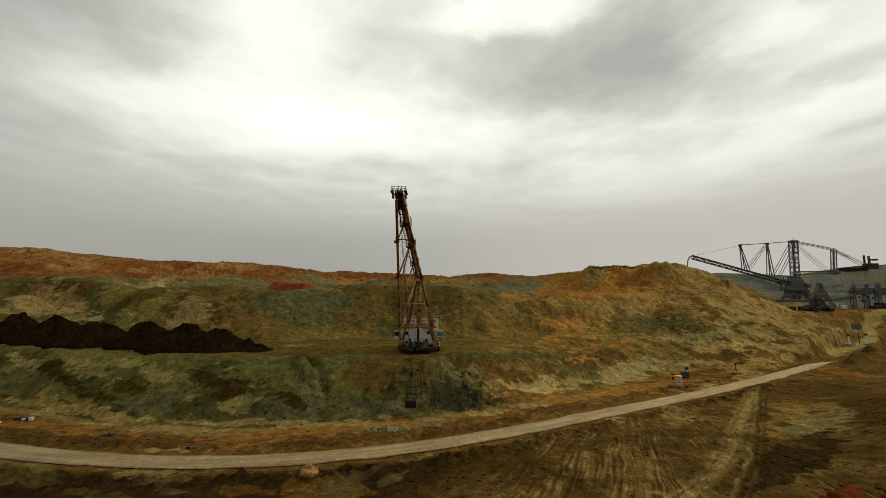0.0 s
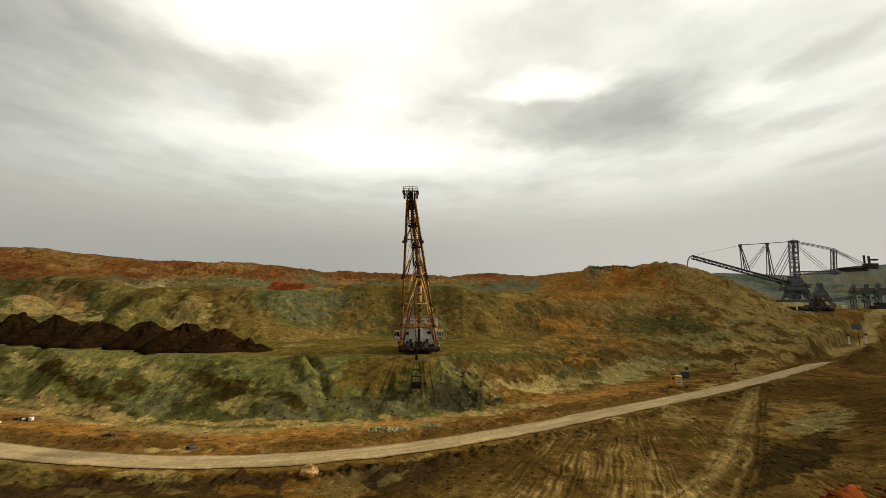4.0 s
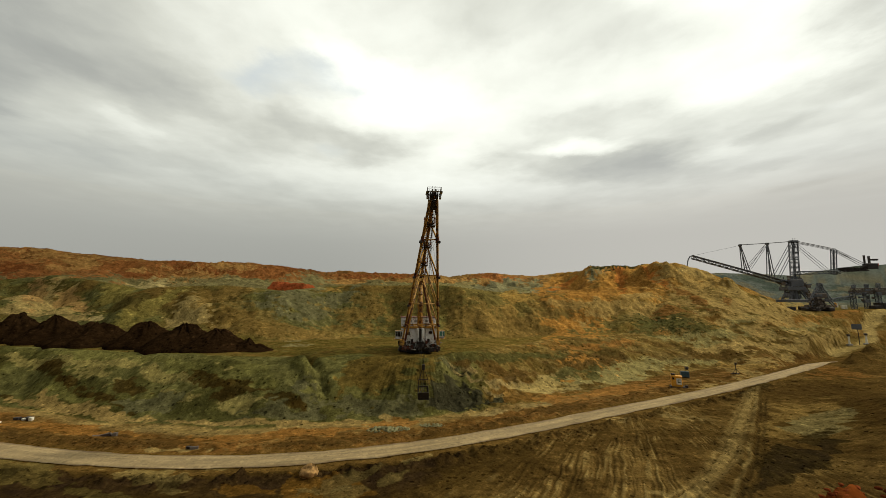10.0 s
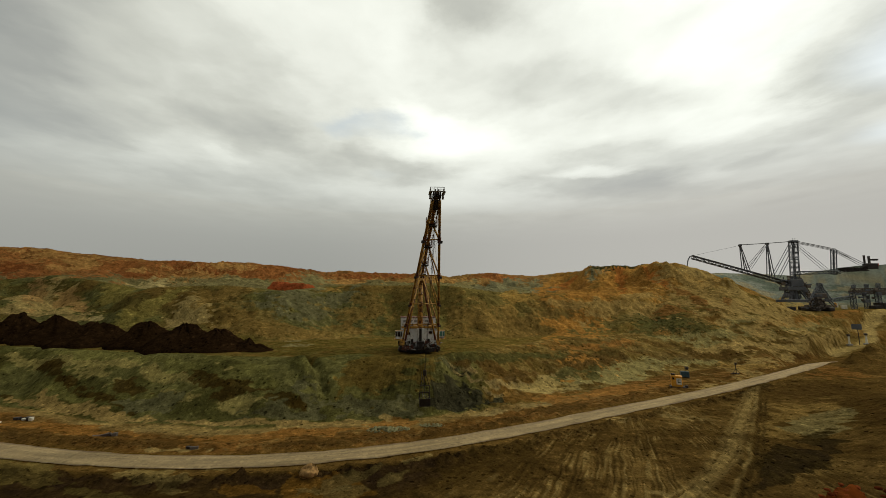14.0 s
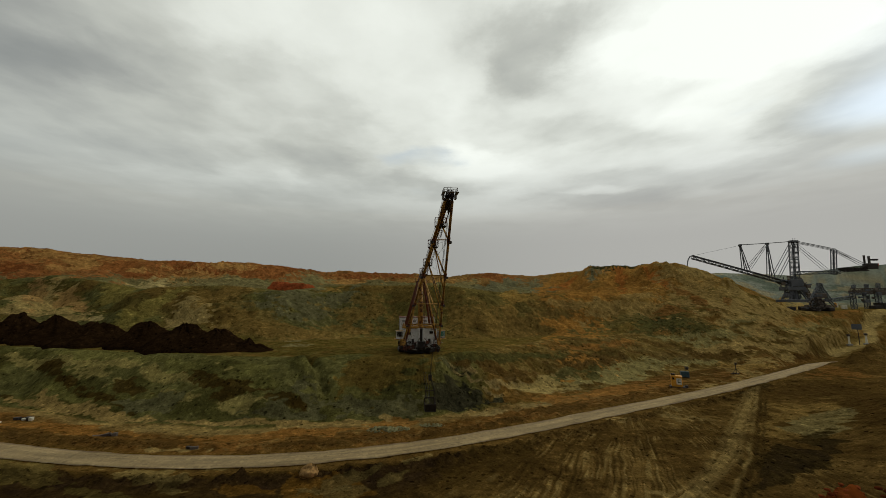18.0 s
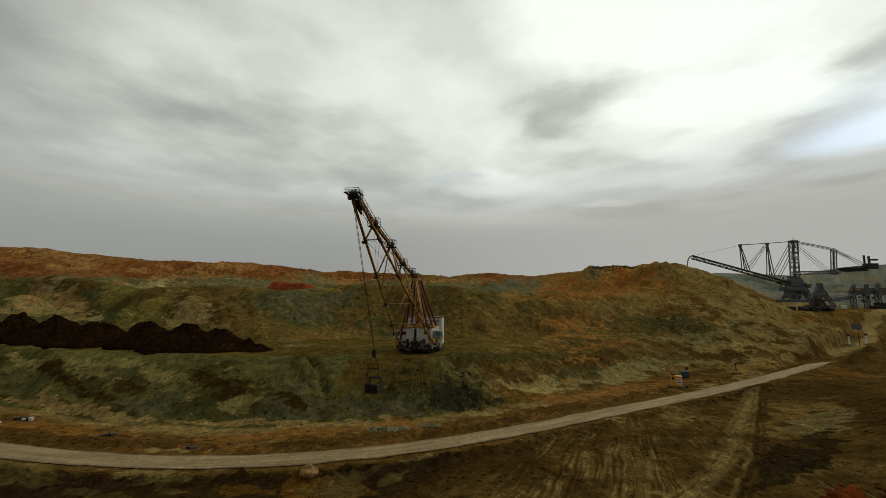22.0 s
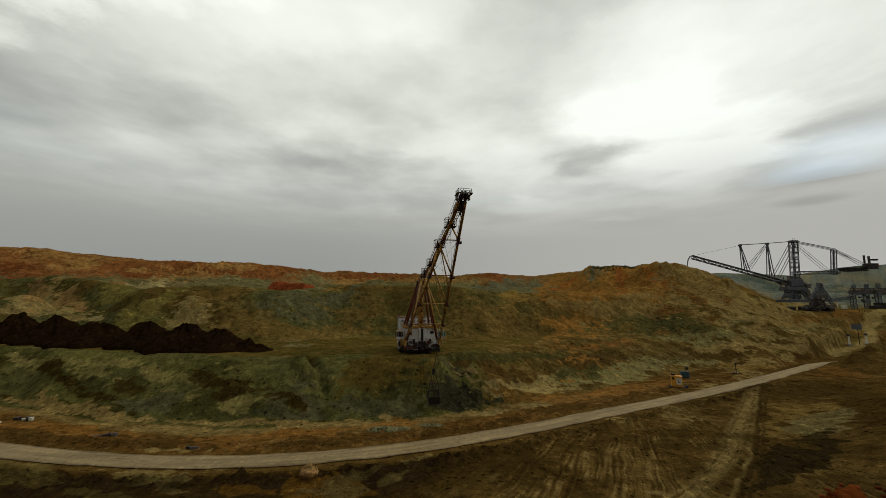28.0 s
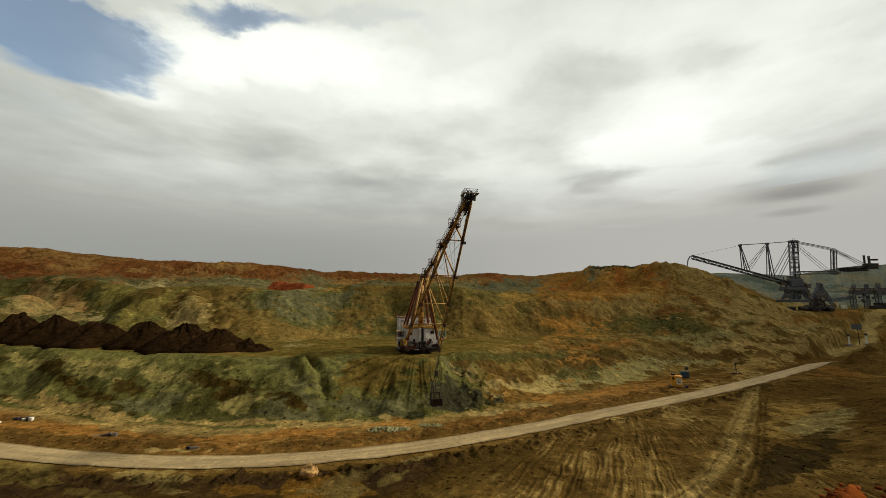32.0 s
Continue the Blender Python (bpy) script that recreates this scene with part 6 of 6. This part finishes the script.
def overburden_spreader():
    gz = ground(308, SY)
    ob = empty("overburden_spreader", pose(308, SY, gz), "dark steel overburden spreader with cable-stayed booms and lattice tower", "spreader")

    def W(x, z, dy=0.0):
        return Vector((x - 308, dy, z - gz))

    def add(name, bm, mat=MACHINE, label=""):
        return part(name, bm, mat, ob, label)

    bm = bmesh.new()
    lattice(bm, W(221.7, 71.8), W(304, 48.5), 3.2, 2.6, 26, 0.34)
    add("discharge_boom", bm, MACHINE, "long lattice discharge boom")
    bm = bmesh.new()
    beam(bm, W(221.7, 73.4), W(304, 50.1), 2.0, 0.4)
    add("conveyor_belt", bm, DARK)
    bm = bmesh.new()
    pts = [W(223, 73.6), W(219.5, 72.6), W(217.6, 69.5), W(216.3, 64.0)]
    for a, b in zip(pts, pts[1:]):
        tube(bm, a, b, 0.45, 6)
    add("discharge_hood", bm, MACHINE, "curved discharge hood")
    for n, (t, a, b) in enumerate(((( 265.1, 82.5), (265.7, 61.0), (270.5, 59.6)), ((289.4, 83.9), (287.2, 54.8), (291.6, 53.6)))):
        for foot in (a, b):
            for dy in (-1.5, 1.5):
                bm = bmesh.new()
                tube(bm, W(*t, dy * 0.4), W(*foot, dy), 0.4, 6)
                add("boom_mast", bm)
        bm = bmesh.new()
        box(bm, W(*t), (1.8, 2.6, 1.8), None, 0.1)
        add("mast_head", bm)
    for dx in (-2.3, 2.3):
        bm = bmesh.new()
        lattice(bm, W(309.4 + dx, 36.0), W(312.8 + dx, 85.0), 0.9, 3.4, 22, 0.24)
        add("tower_column", bm, MACHINE, "lattice tower column")
    for k in range(6):
        bm = bmesh.new()
        z = 50 + k * 6.6
        cx = 309.4 + (z - 36) / 49 * 3.4
        box(bm, W(cx, z), (4.8, 2.6, 0.4))
        tube(bm, W(cx - 2.3, z), W(cx + 2.3, z + 6), 0.14, 5)
        add("tower_deck", bm)
    bm = bmesh.new()
    box(bm, W(312.9, 86.0), (6.4, 3.6, 1.8), None, 0.1)
    tube(bm, W(312.9, 86), W(312.9, 89), 0.15, 5)
    add("tower_head", bm)
    stays = [((265.1, 82.9), (289.4, 84.3), 0.2), ((289.4, 84.3), (311, 86), 0.2), ((265.1, 82.4), (222.5, 73.2), 0.07), ((289.0, 83.4), (271.9, 61.5), 0.16), ((288.6, 83.4), (268.0, 61.8), 0.16),
             ((310.6, 84.8), (291.2, 55.5), 0.25), ((310.2, 76.0), (296.1, 53.6), 0.25), ((315.0, 86.0), (348.6, 79.0), 0.3), ((315.0, 85.0), (348.0, 78.2), 0.2), ((315.0, 84.0), (341.0, 60.0), 0.14), ((315.0, 82.0), (338.0, 59.8), 0.14),
             ((348.6, 78.6), (376.0, 64.2), 0.25), ((348.4, 77.8), (373.0, 63.6), 0.2)]
    for a, b, r in stays:
        bm = bmesh.new()
        for dy in (-1.4, 1.4):
            tube(bm, W(*a, dy), W(*b, dy), r, 5)
        add("stay_rod", bm, MACHINE)
    for dx in (-1.1, 1.1):
        bm = bmesh.new()
        lattice(bm, W(345.4 + dx, 56.5), W(348.0 + dx, 78.6), 0.5, 3.0, 9, 0.2)
        add("rear_mast", bm)
    bm = bmesh.new()
    lattice(bm, W(312, 57.8), W(350, 58.6), 3.0, 2.4, 14, 0.3)
    add("rear_boom", bm, MACHINE, "lattice counterweight boom")
    bm = bmesh.new()
    lattice(bm, W(350, 60.4), W(375, 61.8), 3.4, 3.6, 8, 0.3)
    box(bm, W(362.5, 60.8), (24, 2.2, 2.6))
    add("receiving_conveyor", bm, DARK)
    bm = bmesh.new()
    box(bm, W(378.5, 63.8), (9.5, 4.5, 5.0), None, 0.2)
    box(bm, W(374.0, 70.0), (1.0, 1.0, 7.0))
    box(bm, W(378.2, 69.0), (1.2, 1.2, 7.5))
    box(bm, W(382.5, 69.6), (5.5, 2.2, 1.4))
    add("drive_house", bm, DARK, "dark drive station at the boom end")
    bm = bmesh.new()
    box(bm, W(384.0, 65.0), (1.6, 3.0, 2.6), None, 0.2)
    add("red_panel", bm, REDP, "small red panel")
    # superstructure, slewing deck, crawlers
    rng = random.Random(8)
    bm = bmesh.new()
    box(bm, W(307, 44), (16, 9, 3.0), None, 0.2)
    box(bm, W(309, 49), (11, 7, 6.0), None, 0.2)
    add("superstructure", bm)
    for k in range(22):
        bm = bmesh.new()
        box(bm, W(rng.uniform(297, 319), rng.uniform(37, 55), rng.uniform(-5, 5)), (rng.uniform(1.2, 4), rng.uniform(1, 3), rng.uniform(1, 3.4)), None, 0.1)
        add("machinery_box", bm, MACHINE if k % 2 else MACHINE_BROWN)
    for k in range(12):
        bm = bmesh.new()
        x0, z0 = rng.uniform(297, 316), rng.uniform(36, 46)
        tube(bm, W(x0, z0, rng.uniform(-4, 4)), W(x0 + rng.uniform(-5, 5), z0 + rng.uniform(5, 10), rng.uniform(-4, 4)), 0.28, 5)
        add("strut", bm)
    bm = bmesh.new()
    tube(bm, W(308, 34.5), W(308, 42.5), 2.2, 20, 1.8)
    for sx in (-1, 1):
        for sy in (-1, 1):
            lattice(bm, W(308 + sx * 7.5, 34.5, sy * 4), W(308 + sx * 3.5, 43, sy * 2.5), 1.3, 1.3, 4, 0.26)
    add("slewing_column", bm, MACHINE)
    bm = bmesh.new()
    lattice(bm, W(313.5, 53), W(323, 33), 2.4, 2.6, 9, 0.32)
    box(bm, W(318.2, 43), (1.6, 1.6, 21), Euler((0, -0.44, 0)).to_matrix())
    add("transfer_chute", bm, MACHINE_BROWN, "brown inclined transfer conveyor")
    for cx, dy in ((298, -5), (298, 5), (309, -7), (309, 7), (320, -5), (320, 5)):
        bm = bmesh.new()
        z0 = ground(cx, SY + dy)
        box(bm, Vector((cx - 308, dy, z0 - gz + 1.6)), (9.5, 2.6, 3.0), None, 0.8)
        for k in range(9):
            box(bm, Vector((cx - 308 - 4 + k, dy, z0 - gz + 3.12)), (0.7, 2.7, 0.16))
        add("crawler", bm, DARK, "dark crawler track")
    bm = bmesh.new()
    box(bm, W(308, 33.5), (24, 12, 2.2), None, 0.3)
    add("undercarriage", bm, MACHINE)


overburden_spreader()


def bucket_wheel_excavator():
    bx, by = 288.5, 300.0
    gz = ground(bx, by)
    ob = empty("bucket_wheel_excavator", pose(bx, by, gz), "haze-pale brown bucket-chain excavator with a short lattice tower", "excavator")
    rng = random.Random(21)

    def add(name, bm, mat=MACHINE_BROWN, label=""):
        return part(name, bm, mat, ob, label)

    for s in (-5.5, 5.5):
        bm = bmesh.new()
        box(bm, (s, 0, 1.4), (4.2, 12, 2.8), None, 0.7)
        add("crawler", bm, DARK, "dark crawler track")
    bm = bmesh.new()
    box(bm, (0, 0, 3.6), (13, 9, 2.0), None, 0.3)
    tube(bm, (0.5, 0, 4), (0.5, 0, 11), 3.2, 14, 2.6)
    add("chassis", bm)
    bm = bmesh.new()
    box(bm, (1.0, 0, 11.6), (8, 7, 3.6), None, 0.3)
    add("machine_house", bm)
    bm = bmesh.new()
    lattice(bm, (2.5, 0, 13), (4.0, 0, 21), 2.6, 2.6, 6, 0.25)
    add("tower", bm, MACHINE)
    for a, b in (((-7, -3, 9), (3.5, 0, 20)), ((9, -2, 8), (4, 0, 20)), ((-9, -4, 3), (-1, 0, 13)), ((10, -4, 3), (4, 0, 14))):
        bm = bmesh.new()
        lattice(bm, a, b, 1.4, 1.4, 6, 0.2)
        add("girder", bm, MACHINE)
    for k in range(18):
        bm = bmesh.new()
        z = rng.uniform(2, 13)
        w = 9.5 - z * 0.45
        box(bm, (rng.uniform(-w, w), rng.uniform(-6, 2), z), (rng.uniform(1, 3.2), rng.uniform(1, 3), rng.uniform(0.8, 2.6)), None, 0.1)
        add("machinery_box", bm, MACHINE if k % 3 else MACHINE_BROWN)
    bm = bmesh.new()
    hub, across = Vector((-6.5, -7, 5.0)), Vector((0.93, -0.37, 0))
    wheel(bm, hub, (0.4, 1, 0), 1.1, 1.5, 16)
    rim = [hub + across * 4.3 * math.cos(k * math.tau / 18) + Vector((0, 0, 4.3 * math.sin(k * math.tau / 18))) for k in range(19)]
    for k in range(18):
        beam(bm, rim[k], rim[k + 1], 0.5, 1.1)
        if k % 2 == 0:
            tube(bm, hub, rim[k], 0.22, 6)
    w = add("bucket_wheel", bm, DARK, "dark bucket wheel")
    for k in range(9):
        a = k * math.tau / 9
        bm = bmesh.new()
        box(bm, (-6.5 + 4.6 * math.cos(a) * 0.93, -7 - 4.6 * math.cos(a) * 0.37, 5.0 + 4.6 * math.sin(a)), (1.2, 1.2, 1.2), None, 0.2)
        part("digging_bucket", bm, MACHINE_BROWN, w)
    for px, mat in ((11.0, ORANGE_YELLOW), (12.0, CREAM)):
        bm = bmesh.new()
        box(bm, (px, -3, 4.5), (1.2, 1.2, 3.4), None, 0.1)
        add("panel_box", bm, mat)


bucket_wheel_excavator()


def conveyor_machine():
    bx, by = 362.0, 330.0
    gz = ground(bx, by)
    ob = empty("conveyor_transfer_station", pose(bx, by, gz), "dark conveyor transfer station with several low lattice bridges", "conveyor")
    rng = random.Random(33)

    def add(name, bm, mat=MACHINE, label=""):
        return part(name, bm, mat, ob, label)

    bm = bmesh.new()
    lattice(bm, (-33, 0, 7.2), (-12, 0, 10.2), 2.4, 2.2, 9, 0.28)
    add("conveyor_bridge", bm)
    bm = bmesh.new()
    lattice(bm, (-13, 0, 15), (22, 2, 15.5), 3.2, 4.4, 10, 0.4)
    box(bm, (4, 0, 15.0), (32, 2.6, 2.6))
    add("conveyor_gallery", bm, MACHINE_BROWN, "long brown conveyor gallery")
    for px, h in ((-13.5, 14), (-2, 13), (8, 13), (18, 13)):
        bm = bmesh.new()
        lattice(bm, (px, 0, 0.3), (px, 0, h), 2.6, 2.6, 5, 0.28)
        add("support_tower", bm)
    for px in (-12, -1, 9):
        bm = bmesh.new()
        lattice(bm, (px, 0, 17), (px + 0.6, 0, 21 + px * 0.06), 1.8, 1.8, 4, 0.2)
        add("top_tower", bm)
    bm = bmesh.new()
    box(bm, (15, -3, 3.0), (22, 8, 4.5), None, 0.4)
    add("drive_station", bm, DARK, "dark drive station")
    bm = bmesh.new()
    box(bm, (2, -4, 1.5), (10, 5, 2.6), None, 0.4)
    add("crawler", bm, DARK)
    for k in range(26):
        bm = bmesh.new()
        box(bm, (rng.uniform(-14, 22), rng.uniform(-5, 3), rng.uniform(6, 17)), (rng.uniform(1, 4), rng.uniform(1, 3), rng.uniform(1, 3)), None, 0.1)
        add("machinery_box", bm, MACHINE if k % 2 else MACHINE_BROWN)
    for px in (-26.5, -24.0):
        bm = bmesh.new()
        box(bm, (px, -3, 1.6), (1.5, 1.8, 3.0), None, 0.15)
        add("white_box", bm, CREAM, "white control box")


conveyor_machine()


# ---- movement ----
SWING_T = (0, 0.5, 1, 1.5, 2, 2.5, 3, 3.5, 4.2, 4.5, 4.8, 5.1, 5.5, 6, 6.3, 6.5, 6.7, 7, 7.5, 8, 8.5, 9, 9.5, 10, 10.5, 10.8, 11, 11.2, 11.5, 12, 12.3, 12.5, 12.7, 13, 13.5, 14, 14.3, 14.5, 15, 15.3, 15.6, 15.9, 16.2, 16.5, 16.7, 17, 17.3, 17.5, 18, 18.5, 19, 19.5, 20, 20.3, 20.5, 20.7, 21, 21.3, 21.5, 21.7, 22, 22.3, 22.5, 22.7, 23, 23.5, 24, 24.2, 24.4, 24.6, 24.8, 25, 25.5, 26, 26.3, 26.6, 26.9, 27.2, 27.5, 28, 28.5, 28.8, 29, 29.2, 29.5, 29.8, 30, 30.3, 30.5, 30.7, 31, 31.2, 31.5, 32)
SWING_A = (-0.3, 1.2, 2.1, 3.7, -0.9, -0.7, -1.1, 1.0, 1.8, -1.0, -12.4, -27.2, -33.4, -29.5, -22.7, -15.3, -8.2, 2.7, 2.5, 3.1, 2.7, 2.2, 5.0, 5.8, 6.9, 5.2, -1.1, -11.5, -28.4, -29.1, -21.9, -16.0, -8.4, 1.0, 9.2, 6.3, 4.2, 4.6, 3.5, -2.0, -14.0, -26.4, -31.4, -28.4, -22.5, -11.0, 1.0, 5.8, 8.6, 9.0, 11.6, 12.3, 11.0, -0.5, -13.6, -23.6, -26.7, -23.3, -20.7, -18.0, -8.4, 2.5, 8.0, 12.3, 16.5, 16.1, 18.6, 17.3, 10.8, -1.3, -14.8, -26.1, -31.8, -26.4, -15.8, -2.0, 9.0, 12.8, 12.3, 11.1, 12.3, 10.1, 3.7, -8.8, -27.2, -34.8, -33.4, -28.1, -21.2, -14.0, -0.7, 6.5, 10.8, 12.2)
BUCKET_KEYS = ((0, 33, -11), (1.0, 27, -7.5), (1.4, 27, -7), (1.9, 35, -12.5), (3.5, 29, -9.5), (4.3, 25, -6), (4.8, 34, -4), (5.1, 46, -1), (5.5, 50.6, -0.8), (6.0, 60.1, 0.2),
               (6.3, 64.9, 0.9), (6.6, 60.4, -1.7), (6.8, 49, -5), (7.0, 38, -9.5), (7.5, 35, -12), (8.5, 30, -10), (9.0, 34, -12), (10.5, 27, -8), (11.0, 25, -6.5), (11.2, 27, -6.5),
               (11.6, 48.5, -3.3), (12.0, 55.5, -1.4), (12.4, 60.9, -2.2), (12.7, 52, -4), (13.0, 34, -8))
BUCKET_LATE = ((13.5, 34, -11.5), (14.5, 29, -9.5), (15.2, 25, -6), (15.6, 34, -4), (15.9, 48, -1), (16.2, 57, -0.2), (16.5, 63.2, 0.7), (16.8, 65.3, 1.3), (17.0, 58, -1.5), (17.3, 36, -8),
               (17.6, 34, -11.5), (18.5, 34, -12), (20.0, 26, -7.5), (20.3, 24.6, -6.3), (20.7, 44, -2), (21.0, 53, -1.5), (21.4, 57.8, -0.6), (21.7, 61, -0.4), (22.0, 52, -3), (22.3, 36, -8))
BUCKET_LAST = ((22.6, 33, -11), (23.5, 33, -11.5), (24.0, 30, -9.9), (24.4, 24, -6.4), (24.8, 27.5, -5.9), (25.0, 44, -3), (25.5, 53.3, -0.8), (26.0, 61, 0.5), (26.4, 52, -1),
               (26.8, 34, -10), (27.5, 34, -12), (28.5, 27, -8), (28.9, 24, -6), (29.2, 28, -5.5), (29.5, 50.8, -0.8), (29.8, 56, 0.3), (30.2, 61.3, 1.6), (30.5, 66, 3.4),
               (30.7, 63, 3), (31.0, 40, -5), (31.2, 31, -8.5), (31.5, 34, -12), (32.0, 32, -11))


def smooth_curve(ts, vs):
    """A monotone cubic through the keys."""
    ts, vs = np.array(ts, float), np.array(vs, float)
    h, d = np.diff(ts), np.diff(vs) / np.diff(ts)
    m = np.zeros(len(ts))
    same = d[:-1] * d[1:] > 0
    m[1:-1][same] = 2 * d[:-1][same] * d[1:][same] / (d[:-1][same] + d[1:][same])

    def f(t):
        i = int(np.clip(np.searchsorted(ts, t, side="right") - 1, 0, len(h) - 1))
        u = (t - ts[i]) / h[i]
        return float((2 * u ** 3 - 3 * u ** 2 + 1) * vs[i] + (u ** 3 - 2 * u ** 2 + u) * h[i] * m[i] + (3 * u ** 2 - 2 * u ** 3) * vs[i + 1] + (u ** 3 - u ** 2) * h[i] * m[i + 1])

    return f


def span_pose(a, b, length, k, n):
    """Pose of piece k of a rope of n overlapping pieces from a to b."""
    d = b - a
    start = a + d.normalized() * ((d.length - length) * k / (n - 1))
    return Matrix.Translation(start) @ d.to_track_quat("Z", "Y").to_matrix().to_4x4()


def motions():
    swing = smooth_curve(SWING_T, SWING_A)
    keys = BUCKET_KEYS + BUCKET_LATE + BUCKET_LAST
    reach = smooth_curve([k[0] for k in keys], [k[1] for k in keys])
    rise = smooth_curve([k[0] for k in keys], [k[2] for k in keys])
    times = [i / 10 for i in range(0, 321)]
    walk(DRAG, [(t, pose(-8.7, 145.1, 14.3, 0, 0, swing(t))) for t in times])
    steps = times[::2] if len(times) % 2 else times
    bucket_rows, hoist_rows, drag_rows = [], [[] for k in range(HOIST_N)], [[] for k in range(DRAG_N)]
    head, lead = P(0, 68.4, 39.6), P(0, 8.6, 2.4)
    for t in steps:
        r, z = reach(t), rise(t)
        here = P(0, r, z + 1.1)
        m = Matrix.Translation(here)
        bucket_rows.append((t, m))
        top, front = here + Vector((0, 0, 8.3)), here + Vector((0, 4.3, 0.2))
        for k in range(HOIST_N):
            hoist_rows[k].append((t, span_pose(top, head, HOIST_L, k, HOIST_N)))
        for k in range(DRAG_N):
            drag_rows[k].append((t, span_pose(lead, front, DRAG_L, k, DRAG_N)))
    walk(BUCKET, bucket_rows)
    for ob, rows in zip(HOIST + DRAGR, hoist_rows + drag_rows):
        walk(ob, rows)
    walk(CLOUDS, [(t, Matrix.Translation(EYE + Vector((DRIFT[0] * DECK * t, DRIFT[1] * DECK * t, DECK)))) for t in (0.0, 8.0, 16.0, 24.0, 32.0)])


motions()
